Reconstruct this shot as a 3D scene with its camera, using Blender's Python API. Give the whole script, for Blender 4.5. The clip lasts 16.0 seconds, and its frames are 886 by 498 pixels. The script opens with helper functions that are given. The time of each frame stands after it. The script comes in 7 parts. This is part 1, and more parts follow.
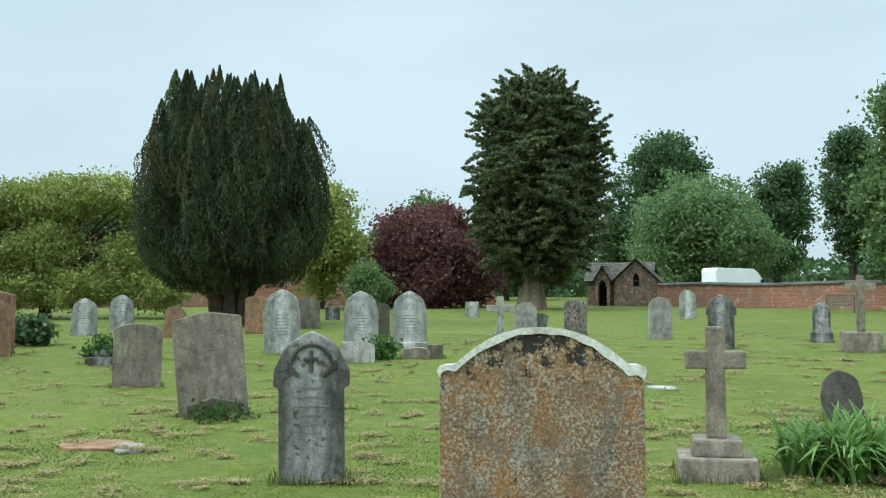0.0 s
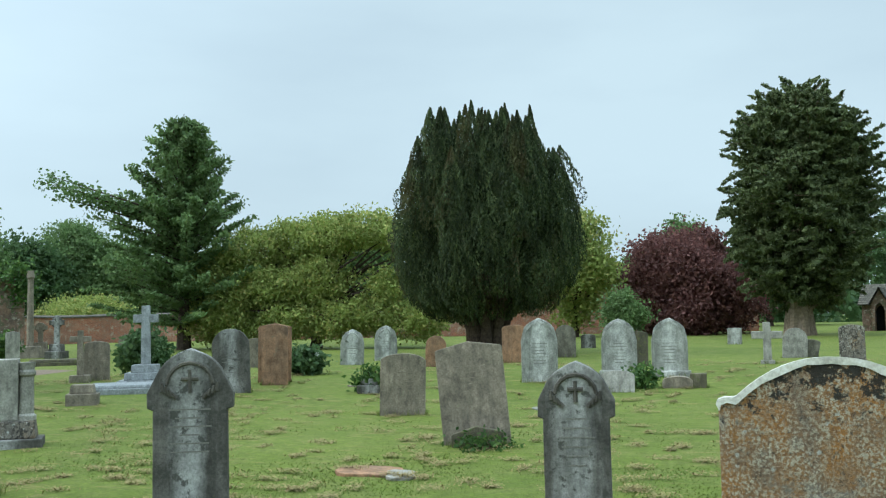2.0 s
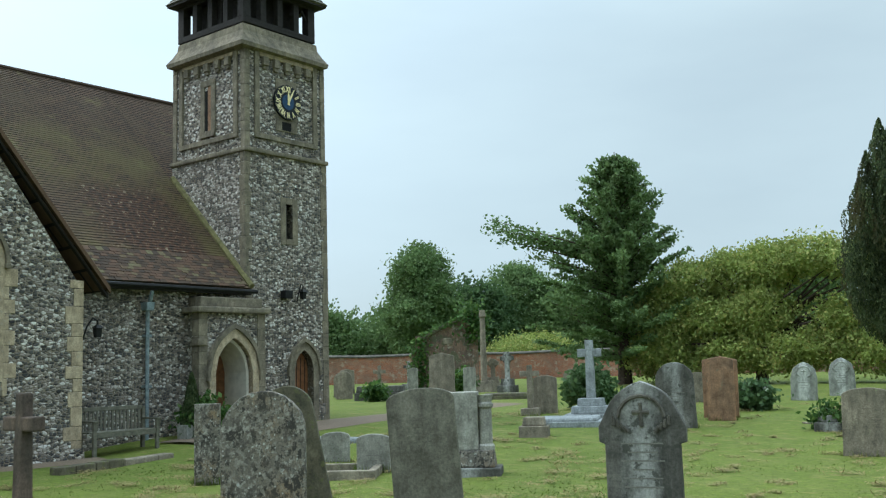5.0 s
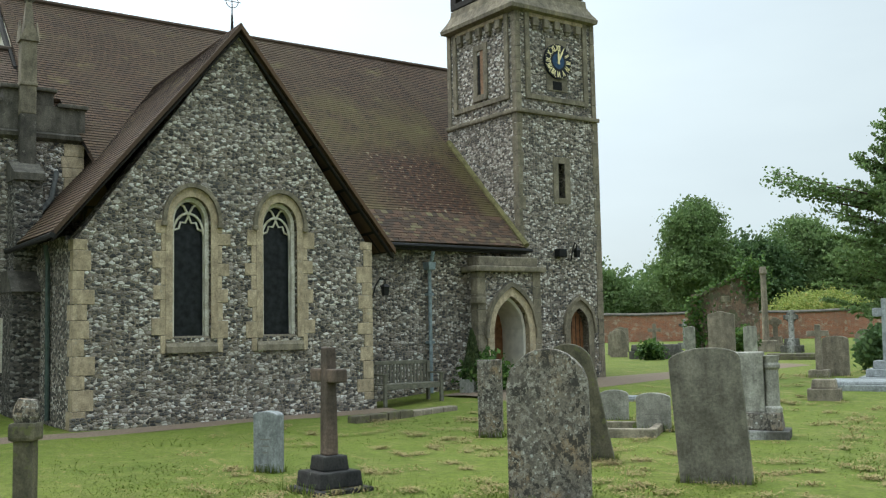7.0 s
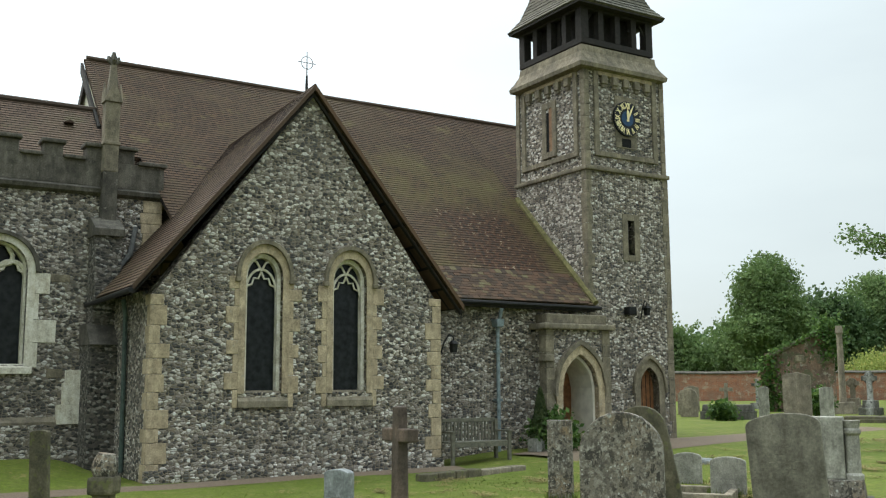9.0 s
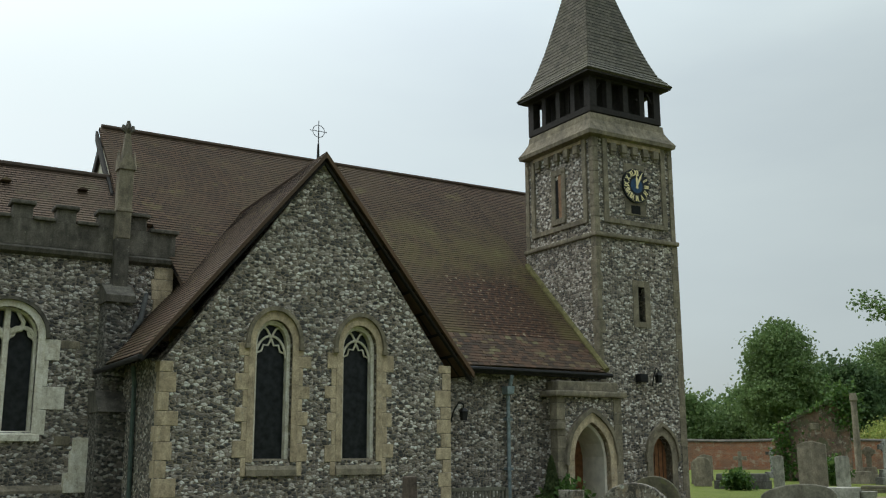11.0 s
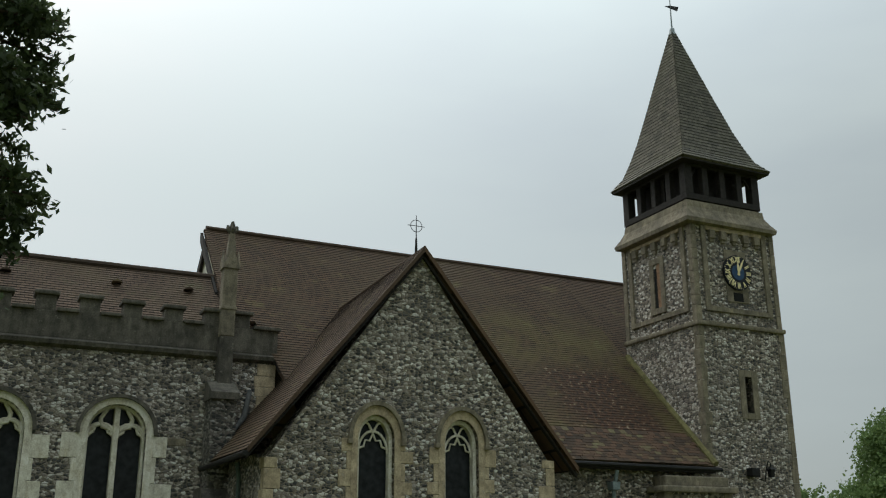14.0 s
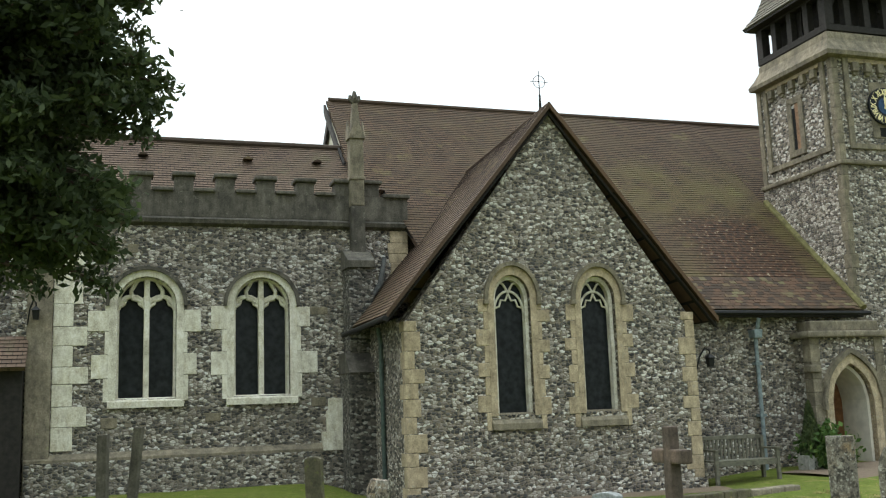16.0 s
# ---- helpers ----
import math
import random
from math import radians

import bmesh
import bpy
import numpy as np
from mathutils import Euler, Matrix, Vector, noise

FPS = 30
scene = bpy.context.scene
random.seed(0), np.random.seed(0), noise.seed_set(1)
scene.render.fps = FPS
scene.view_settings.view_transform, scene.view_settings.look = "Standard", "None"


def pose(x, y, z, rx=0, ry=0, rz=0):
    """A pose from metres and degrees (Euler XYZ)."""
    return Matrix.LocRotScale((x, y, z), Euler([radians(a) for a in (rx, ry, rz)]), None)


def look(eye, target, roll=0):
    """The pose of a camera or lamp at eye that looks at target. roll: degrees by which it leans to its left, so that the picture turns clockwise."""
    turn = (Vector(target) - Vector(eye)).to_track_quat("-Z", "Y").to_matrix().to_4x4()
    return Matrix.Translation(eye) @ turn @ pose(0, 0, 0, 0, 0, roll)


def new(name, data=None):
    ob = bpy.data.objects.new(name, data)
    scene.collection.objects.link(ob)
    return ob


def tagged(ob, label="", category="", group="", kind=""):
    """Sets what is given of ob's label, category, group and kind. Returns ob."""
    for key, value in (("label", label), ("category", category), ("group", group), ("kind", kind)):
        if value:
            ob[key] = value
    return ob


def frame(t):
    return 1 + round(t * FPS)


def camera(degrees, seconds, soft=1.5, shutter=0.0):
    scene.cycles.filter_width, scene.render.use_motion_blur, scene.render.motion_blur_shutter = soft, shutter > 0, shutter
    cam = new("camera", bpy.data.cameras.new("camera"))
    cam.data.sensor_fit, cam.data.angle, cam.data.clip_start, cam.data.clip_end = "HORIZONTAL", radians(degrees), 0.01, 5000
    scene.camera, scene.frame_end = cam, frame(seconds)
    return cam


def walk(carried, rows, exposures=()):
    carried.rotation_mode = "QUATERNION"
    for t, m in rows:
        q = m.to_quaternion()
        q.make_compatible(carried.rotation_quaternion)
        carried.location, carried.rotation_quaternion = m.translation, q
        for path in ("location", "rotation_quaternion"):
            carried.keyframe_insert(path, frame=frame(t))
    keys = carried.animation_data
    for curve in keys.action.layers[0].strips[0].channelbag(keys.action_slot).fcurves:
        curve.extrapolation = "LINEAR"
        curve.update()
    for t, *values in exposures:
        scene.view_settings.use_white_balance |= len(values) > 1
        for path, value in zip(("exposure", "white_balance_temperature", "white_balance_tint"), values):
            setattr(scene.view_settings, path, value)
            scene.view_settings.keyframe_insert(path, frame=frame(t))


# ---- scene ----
cam = camera(48.26, 16.0, soft=1.2)
PATH = [
    (0.0, 0.019, 0.015, 1.582, 92.425, 0.297, 5.483),
    (0.5, 0.009, 0.021, 1.586, 92.675, 0.499, 8.622),
    (1.0, -0.024, -0.017, 1.594, 92.928, 1.058, 12.590),
    (1.5, -0.046, 0.017, 1.593, 93.724, 0.794, 15.932),
    (2.0, -0.070, 0.084, 1.592, 94.218, 1.113, 20.046),
    (2.5, -0.118, 0.142, 1.585, 94.672, 1.146, 23.982),
    (3.0, -0.142, 0.185, 1.588, 95.048, 1.463, 28.268),
    (3.5, -0.157, 0.219, 1.597, 95.340, 1.339, 32.316),
    (4.0, -0.207, 0.243, 1.588, 95.673, 1.292, 36.270),
    (6.5, -0.289, 0.163, 1.559, 95.979, 1.488, 57.491),
    (7.0, -0.279, 0.124, 1.580, 94.748, 1.140, 60.491),
    (7.5, -0.264, 0.090, 1.594, 95.368, 0.914, 62.036),
    (8.0, -0.268, 0.050, 1.615, 96.166, 0.327, 63.286),
    (10.5, -0.259, 0.031, 1.647, 100.496, 0.451, 64.744),
    (11.0, -0.257, 0.024, 1.661, 101.711, 0.207, 64.758),
    (11.5, -0.265, 0.019, 1.721, 103.104, -0.196, 64.435),
    (12.0, -0.259, 0.018, 1.741, 104.299, -0.230, 64.597),
    (12.5, -0.264, 0.012, 1.721, 105.638, 0.089, 65.086),
    (13.0, -0.293, -0.018, 1.678, 106.931, 0.601, 66.642),
    (13.5, -0.338, -0.066, 1.642, 107.286, 0.481, 68.764),
    (14.0, -0.362, -0.112, 1.605, 107.249, 0.153, 70.137),
    (14.5, -0.387, -0.133, 1.613, 104.392, 0.604, 71.904),
    (15.0, -0.430, -0.118, 1.644, 101.972, 1.048, 73.784),
    (15.5, -0.486, -0.104, 1.660, 100.480, 1.251, 75.861),
    (16.0, -0.547, -0.096, 1.669, 99.277, 2.002, 78.030),
]
EXPOSURES = [
    (0.0, 0.12, 6250, 8), (1.5, 0.05, 6150, 8), (3.0, 0.0, 6100, 8), (4.0, -0.05, 6150, 8), (6.5, 0.0, 6500, 11), (7.0, 0.1, 6750, 13), (7.5, 0.3, 6950, 14),
    (8.0, 0.3, 6950, 14), (10.5, -0.42, 7250, 14), (11.0, -0.5, 7000, 13), (12.0, -0.56, 6900, 12), (12.5, -0.66, 7000, 12), (13.5, -0.84, 7150, 13), (14.0, -0.85, 7100, 13),
    (14.5, -0.70, 7050, 13), (15.0, -0.32, 6700, 13), (15.5, 0.04, 6950, 14), (16.0, 0.27, 7150, 15),
]
walk(cam, [(t, pose(*row)) for t, *row in PATH], EXPOSURES)

# ---- world and light ----
world = bpy.data.worlds.new("overcast_sky")
scene.world = world
world.use_nodes = True
wn, wl = world.node_tree.nodes, world.node_tree.links
wn.clear()
w_out = wn.new("ShaderNodeOutputWorld")
w_bg = wn.new("ShaderNodeBackground")
w_sky = wn.new("ShaderNodeTexSky")
w_sky.sky_type, w_sky.sun_disc = "NISHITA", False
w_sky.sun_elevation, w_sky.sun_rotation = radians(45), radians(249)
w_sky.dust_density, w_sky.ozone_density = 3.0, 2.0
w_mix = wn.new("ShaderNodeMixRGB")
w_noise = wn.new("ShaderNodeTexNoise")
w_noise.inputs["Scale"].default_value, w_noise.inputs["Detail"].default_value = 1.6, 5
w_map = wn.new("ShaderNodeMapping")
w_map.inputs["Scale"].default_value = (1, 1, 3.4)
w_tex = wn.new("ShaderNodeTexCoord")
w_ramp = wn.new("ShaderNodeValToRGB")
w_ramp.color_ramp.elements[0].position, w_ramp.color_ramp.elements[0].color = 0.33, (0.7, 0.7, 0.7, 1)
w_ramp.color_ramp.elements[1].position, w_ramp.color_ramp.elements[1].color = 0.68, (0.98, 0.98, 0.98, 1)
wl.new(w_tex.outputs["Generated"], w_map.inputs["Vector"])
wl.new(w_map.outputs["Vector"], w_noise.inputs["Vector"])
wl.new(w_noise.outputs["Fac"], w_ramp.inputs["Fac"])
wl.new(w_ramp.outputs["Color"], w_mix.inputs["Fac"])
wl.new(w_sky.outputs["Color"], w_mix.inputs["Color1"])
w_mix.inputs["Color2"].default_value = (6.45, 7.95, 8.55, 1)
# an overcast sky is brighter overhead and round the hidden sun
SUN_FROM = Vector((-0.72, -0.28, 0.78)).normalized()
w_norm = wn.new("ShaderNodeVectorMath")
w_norm.operation = "NORMALIZE"
wl.new(w_tex.outputs["Generated"], w_norm.inputs[0])


def sky_lobe(way, lo, hi, gain):
    dot = wn.new("ShaderNodeVectorMath")
    dot.operation = "DOT_PRODUCT"
    dot.inputs[1].default_value = way
    wl.new(w_norm.outputs["Vector"], dot.inputs[0])
    mp = wn.new("ShaderNodeMapRange")
    mp.interpolation_type = "SMOOTHSTEP"
    for k, v in (("From Min", lo), ("From Max", hi), ("To Min", 0.0), ("To Max", gain)):
        mp.inputs[k].default_value = v
    wl.new(dot.outputs["Value"], mp.inputs["Value"])
    return mp.outputs["Result"]


w_add = wn.new("ShaderNodeMath")
w_add.operation = "ADD"
wl.new(sky_lobe((0, 0, 1), 0.3, 1.0, 2.6), w_add.inputs[0])
wl.new(sky_lobe(SUN_FROM, 0.2, 1.0, 0.75), w_add.inputs[1])
w_one = wn.new("ShaderNodeMath")
w_one.operation = "ADD"
w_one.inputs[1].default_value = 1.0
wl.new(w_add.outputs[0], w_one.inputs[0])
w_scale = wn.new("ShaderNodeVectorMath")
w_scale.operation = "SCALE"
wl.new(w_mix.outputs["Color"], w_scale.inputs[0])
wl.new(w_one.outputs[0], w_scale.inputs["Scale"])
wl.new(w_scale.outputs["Vector"], w_bg.inputs["Color"])
w_bg.inputs["Strength"].default_value = 0.1
wl.new(w_bg.outputs["Background"], w_out.inputs["Surface"])

sun = new("sun", bpy.data.lights.new("sun", "SUN"))
sun.data.energy, sun.data.angle, sun.data.color = 1.2, radians(25), (1.0, 0.96, 0.9)
sun.matrix_world = look((0, 0, 0), -SUN_FROM)

# ---- materials ----


def mat(name, rough=0.85):
    m = bpy.data.materials.new(name)
    m.use_nodes = True
    b = m.node_tree.nodes["Principled BSDF"]
    b.inputs["Roughness"].default_value = rough
    b.inputs["Specular IOR Level"].default_value = 0.25
    return m, m.node_tree.nodes, m.node_tree.links, b


def coords(n, l, scale=(1, 1, 1), jitter=True):
    """Object coordinates, shifted by a random amount for each object."""
    tc = n.new("ShaderNodeTexCoord")
    mp = n.new("ShaderNodeMapping")
    mp.inputs["Scale"].default_value = scale
    l.new(tc.outputs["Object"], mp.inputs["Vector"])
    if jitter:
        oi = n.new("ShaderNodeObjectInfo")
        mul = n.new("ShaderNodeMath")
        mul.operation = "MULTIPLY"
        mul.inputs[1].default_value = 57.0
        l.new(oi.outputs["Random"], mul.inputs[0])
        l.new(mul.outputs[0], mp.inputs["Location"])
    return mp.outputs["Vector"]


def noise_tex(n, l, vec, scale, detail=5, rough=0.6):
    t = n.new("ShaderNodeTexNoise")
    t.inputs["Scale"].default_value, t.inputs["Detail"].default_value = scale, detail
    t.inputs["Roughness"].default_value = rough
    l.new(vec, t.inputs["Vector"])
    return t.outputs["Fac"]


def ramp(n, l, fac, stops):
    r = n.new("ShaderNodeValToRGB")
    e = r.color_ramp.elements
    while len(e) < len(stops):
        e.new(0.5)
    for k, (p, c) in enumerate(stops):
        e[k].position = p
        e[k].color = (*c, 1) if len(c) == 3 else c
    l.new(fac, r.inputs["Fac"])
    return r.outputs["Color"]


def mix(n, l, fac, a, b, kind="MIX"):
    m = n.new("ShaderNodeMixRGB")
    m.blend_type = kind
    for k, v in (("Fac", fac), ("Color1", a), ("Color2", b)):
        if isinstance(v, (int, float)):
            m.inputs[k].default_value = v
        elif isinstance(v, tuple):
            m.inputs[k].default_value = (*v, 1)
        else:
            l.new(v, m.inputs[k])
    return m.outputs["Color"]


def bump(n, l, b, height, strength=0.4, dist=0.02):
    k = n.new("ShaderNodeBump")
    k.inputs["Strength"].default_value, k.inputs["Distance"].default_value = strength, dist
    l.new(height, k.inputs["Height"])
    l.new(k.outputs["Normal"], b.inputs["Normal"])


def g3(v):
    return (v, v, v)


def stone_mat(name, base, dark, spots, spot_amount=0.45, streak=True, spot2=None, spot_scale=9.0, washed=None, low2=0.52):
    """Weathered gravestone: two-scale tone, run-down streaks and lichen spots."""
    m, n, l, b = mat(name, 0.9)
    v = coords(n, l)
    big = noise_tex(n, l, v, 1.7, 4)
    c = ramp(n, l, big, [(0.3, dark), (0.68, base)])
    if streak:
        sv = coords(n, l, (9, 9, 0.9))
        st = noise_tex(n, l, sv, 1.0, 4)
        c = mix(n, l, ramp(n, l, st, [(0.42, g3(0)), (0.66, g3(0.65))]), c, dark)
    if washed:
        # rain-washed pale middle of a soot-blackened face
        tc = n.new("ShaderNodeTexCoord")
        sx = n.new("ShaderNodeSeparateXYZ")
        l.new(tc.outputs["Object"], sx.inputs["Vector"])
        ab = n.new("ShaderNodeMath")
        ab.operation = "ABSOLUTE"
        l.new(sx.outputs["X"], ab.inputs[0])
        wn_ = noise_tex(n, l, coords(n, l, (6, 6, 1.2)), 1.0, 5)
        ad = n.new("ShaderNodeMath")
        ad.operation = "MULTIPLY_ADD"
        ad.inputs[1].default_value, ad.inputs[2].default_value = 0.5, -0.22
        l.new(wn_, ad.inputs[0])
        su = n.new("ShaderNodeMath")
        l.new(ab.outputs[0], su.inputs[0])
        l.new(ad.outputs[0], su.inputs[1])
        c = mix(n, l, ramp(n, l, su.outputs[0], [(0.04, g3(0.85)), (0.24, g3(0))]), c, washed)
    fine = noise_tex(n, l, v, 38, 6, 0.7)
    c = mix(n, l, 0.7, c, ramp(n, l, fine, [(0.25, g3(0.2)), (0.75, g3(0.82))]), "OVERLAY")
    blot = noise_tex(n, l, coords(n, l, (1.3, 1.3, 0.9)), 5.5, 7, 0.66)
    c = mix(n, l, 0.75, c, ramp(n, l, blot, [(0.36, g3(0.3)), (0.5, g3(0.5)), (0.64, g3(0.68))]), "OVERLAY")
    lich = noise_tex(n, l, v, spot_scale, 7, 0.68)
    c = mix(n, l, ramp(n, l, lich, [(1 - spot_amount - 0.03, g3(0)), (1 - spot_amount + 0.03, g3(0.85))]), c, spots)
    if spot2:
        v2 = coords(n, l, (1.0, 1.3, 0.8))
        l2 = noise_tex(n, l, v2, spot_scale * 0.55, 8, 0.7)
        c = mix(n, l, ramp(n, l, l2, [(low2, g3(0)), (low2 + 0.05, g3(0.88))]), c, spot2)
        l3 = noise_tex(n, l, v2, spot_scale * 2.3, 6, 0.7)
        c = mix(n, l, ramp(n, l, l3, [(0.62, g3(0)), (0.66, g3(0.9))]), c, (0.5, 0.48, 0.42))
    l.new(c, b.inputs["Base Color"])
    bump(n, l, b, fine, 0.5, 0.012)
    return m


GREY_STONE = stone_mat("grey_brown_stone", (0.285, 0.24, 0.18), (0.15, 0.128, 0.098), (0.25, 0.245, 0.15), 0.34)
DARK_STONE = stone_mat("soot_dark_stone", (0.15, 0.14, 0.122), (0.055, 0.052, 0.045), (0.06, 0.06, 0.05), 0.42, True, None, 9.0, (0.36, 0.355, 0.335))
WHITE_STONE = stone_mat("white_marble_weathered", (0.36, 0.36, 0.325), (0.19, 0.19, 0.165), (0.21, 0.21, 0.165), 0.36, True, None, 9.0, (0.53, 0.53, 0.495))
BROWN_STONE = stone_mat("warm_sandstone", (0.35, 0.19, 0.105), (0.18, 0.115, 0.075), (0.20, 0.17, 0.11), 0.33)
def lichen_mat():
    """Brown stone under a crust of ochre, grey and black lichens in small rosettes."""
    m, n, l, b = mat("orange_lichen_stone", 0.95)
    v = coords(n, l)
    big = noise_tex(n, l, coords(n, l, (1, 1, 0.6)), 4.5, 5, 0.6)
    c = ramp(n, l, big, [(0.36, (0.18, 0.135, 0.10)), (0.5, (0.27, 0.15, 0.07)), (0.64, (0.36, 0.16, 0.04))])
    mott = noise_tex(n, l, v, 75, 6, 0.75)
    c = mix(n, l, ramp(n, l, mott, [(0.47, g3(0)), (0.6, g3(0.75))]), c, (0.12, 0.085, 0.055))
    blue = noise_tex(n, l, v, 6.5, 7, 0.7)
    c = mix(n, l, ramp(n, l, blue, [(0.55, g3(0)), (0.63, g3(0.7))]), c, (0.19, 0.19, 0.17))
    fleck = noise_tex(n, l, v, 62, 8, 0.8)
    gate = ramp(n, l, noise_tex(n, l, coords(n, l, (1.2, 1, 1)), 5, 4), [(0.36, g3(0.25)), (0.58, g3(1))])
    fl = mix(n, l, 1.0, ramp(n, l, fleck, [(0.5, g3(0)), (0.54, g3(1))]), gate, "MULTIPLY")
    c = mix(n, l, fl, c, (0.46, 0.41, 0.31))
    pit = noise_tex(n, l, coords(n, l, (1, 1, 0.8)), 40, 7, 0.8)
    c = mix(n, l, ramp(n, l, pit, [(0.57, g3(0)), (0.62, g3(0.85))]), c, (0.06, 0.048, 0.036))
    vo = n.new("ShaderNodeTexVoronoi")
    vo.inputs["Scale"].default_value = 26
    l.new(mix(n, l, 0.03, v, mott, "ADD"), vo.inputs["Vector"])
    sp = n.new("ShaderNodeSeparateColor")
    l.new(vo.outputs["Color"], sp.inputs["Color"])
    disc = mix(n, l, 1.0, ramp(n, l, vo.outputs["Distance"], [(0.18, g3(0.9)), (0.3, g3(0))]), ramp(n, l, sp.outputs["Red"], [(0.82, g3(0)), (0.85, g3(1))]), "MULTIPLY")
    c = mix(n, l, disc, c, (0.42, 0.42, 0.37))
    # black moss in broken tufts, thickest along the shoulder of the stone
    sx = n.new("ShaderNodeSeparateXYZ")
    l.new(n.new("ShaderNodeTexCoord").outputs["Object"], sx.inputs["Vector"])
    bn = noise_tex(n, l, v, 13, 8, 0.78)
    hi = n.new("ShaderNodeMapRange")
    for k, w in (("From Min", 1.05), ("From Max", 1.42), ("To Min", -0.06), ("To Max", 0.17)):
        hi.inputs[k].default_value = w
    l.new(sx.outputs["Z"], hi.inputs["Value"])
    ad = n.new("ShaderNodeMath")
    l.new(bn, ad.inputs[0])
    l.new(hi.outputs["Result"], ad.inputs[1])
    c = mix(n, l, ramp(n, l, ad.outputs[0], [(0.585, g3(0)), (0.61, g3(0.95))]), c, (0.026, 0.025, 0.022))
    fine = noise_tex(n, l, v, 130, 4, 0.7)
    c = mix(n, l, 0.5, c, ramp(n, l, fine, [(0.3, g3(0.25)), (0.7, g3(0.78))]), "OVERLAY")
    l.new(c, b.inputs["Base Color"])
    bump(n, l, b, fleck, 0.9, 0.014)
    return m


LICHEN_STONE = lichen_mat()
CAP_STONE = stone_mat("pale_weathered_rim", (0.62, 0.6, 0.53), (0.42, 0.40, 0.34), (0.3, 0.29, 0.24), 0.34, False, None, 24.0)
MID_STONE = stone_mat("mid_grey_weathered_stone", (0.36, 0.345, 0.30), (0.21, 0.20, 0.17), (0.25, 0.25, 0.18), 0.33)


def spotted_mat():
    """Grey-brown stone with ochre stains, crisp white lichen discs and black crust in drifts."""
    m, n, l, b = mat("grey_lichen_spotted_stone", 0.95)
    v = coords(n, l)
    big = noise_tex(n, l, coords(n, l, (1, 1, 0.7)), 3.2, 5, 0.6)
    c = ramp(n, l, big, [(0.36, (0.15, 0.135, 0.115)), (0.52, (0.205, 0.175, 0.14)), (0.66, (0.27, 0.185, 0.105))])
    grain = noise_tex(n, l, v, 48, 7, 0.75)
    c = mix(n, l, ramp(n, l, grain, [(0.46, g3(0)), (0.58, g3(0.7))]), c, (0.105, 0.09, 0.075))
    pale = noise_tex(n, l, v, 20, 7, 0.72)
    drift = ramp(n, l, noise_tex(n, l, coords(n, l, (1.2, 1, 0.8)), 4.2, 5, 0.6), [(0.38, g3(0.12)), (0.6, g3(1))])
    k = mix(n, l, 1.0, ramp(n, l, pale, [(0.5, g3(0)), (0.55, g3(0.85))]), drift, "MULTIPLY")
    c = mix(n, l, k, c, (0.37, 0.35, 0.30))
    for scale, share, tone in ((30, 0.8, (0.48, 0.47, 0.42)), (15, 0.9, (0.42, 0.42, 0.38))):
        vo = n.new("ShaderNodeTexVoronoi")
        vo.inputs["Scale"].default_value = scale
        l.new(mix(n, l, 0.03, v, grain, "ADD"), vo.inputs["Vector"])
        sp = n.new("ShaderNodeSeparateColor")
        l.new(vo.outputs["Color"], sp.inputs["Color"])
        disc = mix(n, l, 1.0, ramp(n, l, vo.outputs["Distance"], [(0.2, g3(0.9)), (0.34, g3(0))]), ramp(n, l, sp.outputs["Red"], [(share, g3(0)), (share + 0.03, g3(1))]), "MULTIPLY")
        c = mix(n, l, disc, c, tone)
    crust = noise_tex(n, l, coords(n, l, (1, 1, 0.75)), 17, 8, 0.74)
    where = ramp(n, l, noise_tex(n, l, v, 3.6, 4), [(0.38, g3(0.4)), (0.54, g3(1))])
    k = mix(n, l, 1.0, ramp(n, l, crust, [(0.5, g3(0)), (0.54, g3(0.92))]), where, "MULTIPLY")
    c = mix(n, l, k, c, (0.042, 0.038, 0.033))
    fine = noise_tex(n, l, v, 120, 4, 0.7)
    c = mix(n, l, 0.4, c, ramp(n, l, fine, [(0.3, g3(0.25)), (0.7, g3(0.78))]), "OVERLAY")
    l.new(c, b.inputs["Base Color"])
    bump(n, l, b, crust, 0.8, 0.014)
    return m


SPOTTED_STONE = spotted_mat()
MOSSY_STONE = stone_mat("green_mossy_stone", (0.15, 0.13, 0.085), (0.07, 0.064, 0.044), (0.115, 0.12, 0.048), 0.42)
SLATE_STONE = stone_mat("smooth_slate_grey_stone", (0.20, 0.183, 0.143), (0.10, 0.092, 0.07), (0.17, 0.18, 0.12), 0.28)
BLACK_STONE = stone_mat("black_base_stone", (0.05, 0.048, 0.045), (0.02, 0.02, 0.02), (0.12, 0.12, 0.11), 0.3)
PALE_GRANITE = stone_mat("pale_blue_granite", (0.30, 0.315, 0.315), (0.20, 0.212, 0.21), (0.27, 0.285, 0.28), 0.3)
YELLOW_ASHLAR = stone_mat("yellow_limestone", (0.48, 0.39, 0.265), (0.33, 0.26, 0.175), (0.37, 0.325, 0.25), 0.38)
WHITE_ASHLAR = stone_mat("white_limestone", (0.72, 0.68, 0.57), (0.52, 0.485, 0.40), (0.56, 0.53, 0.44), 0.28)
GREY_ASHLAR = stone_mat("grey_limestone", (0.265, 0.225, 0.16), (0.135, 0.117, 0.088), (0.20, 0.18, 0.115), 0.36)
DARK_ASHLAR = stone_mat("blackened_limestone", (0.135, 0.122, 0.1), (0.055, 0.05, 0.042), (0.19, 0.178, 0.145), 0.36)


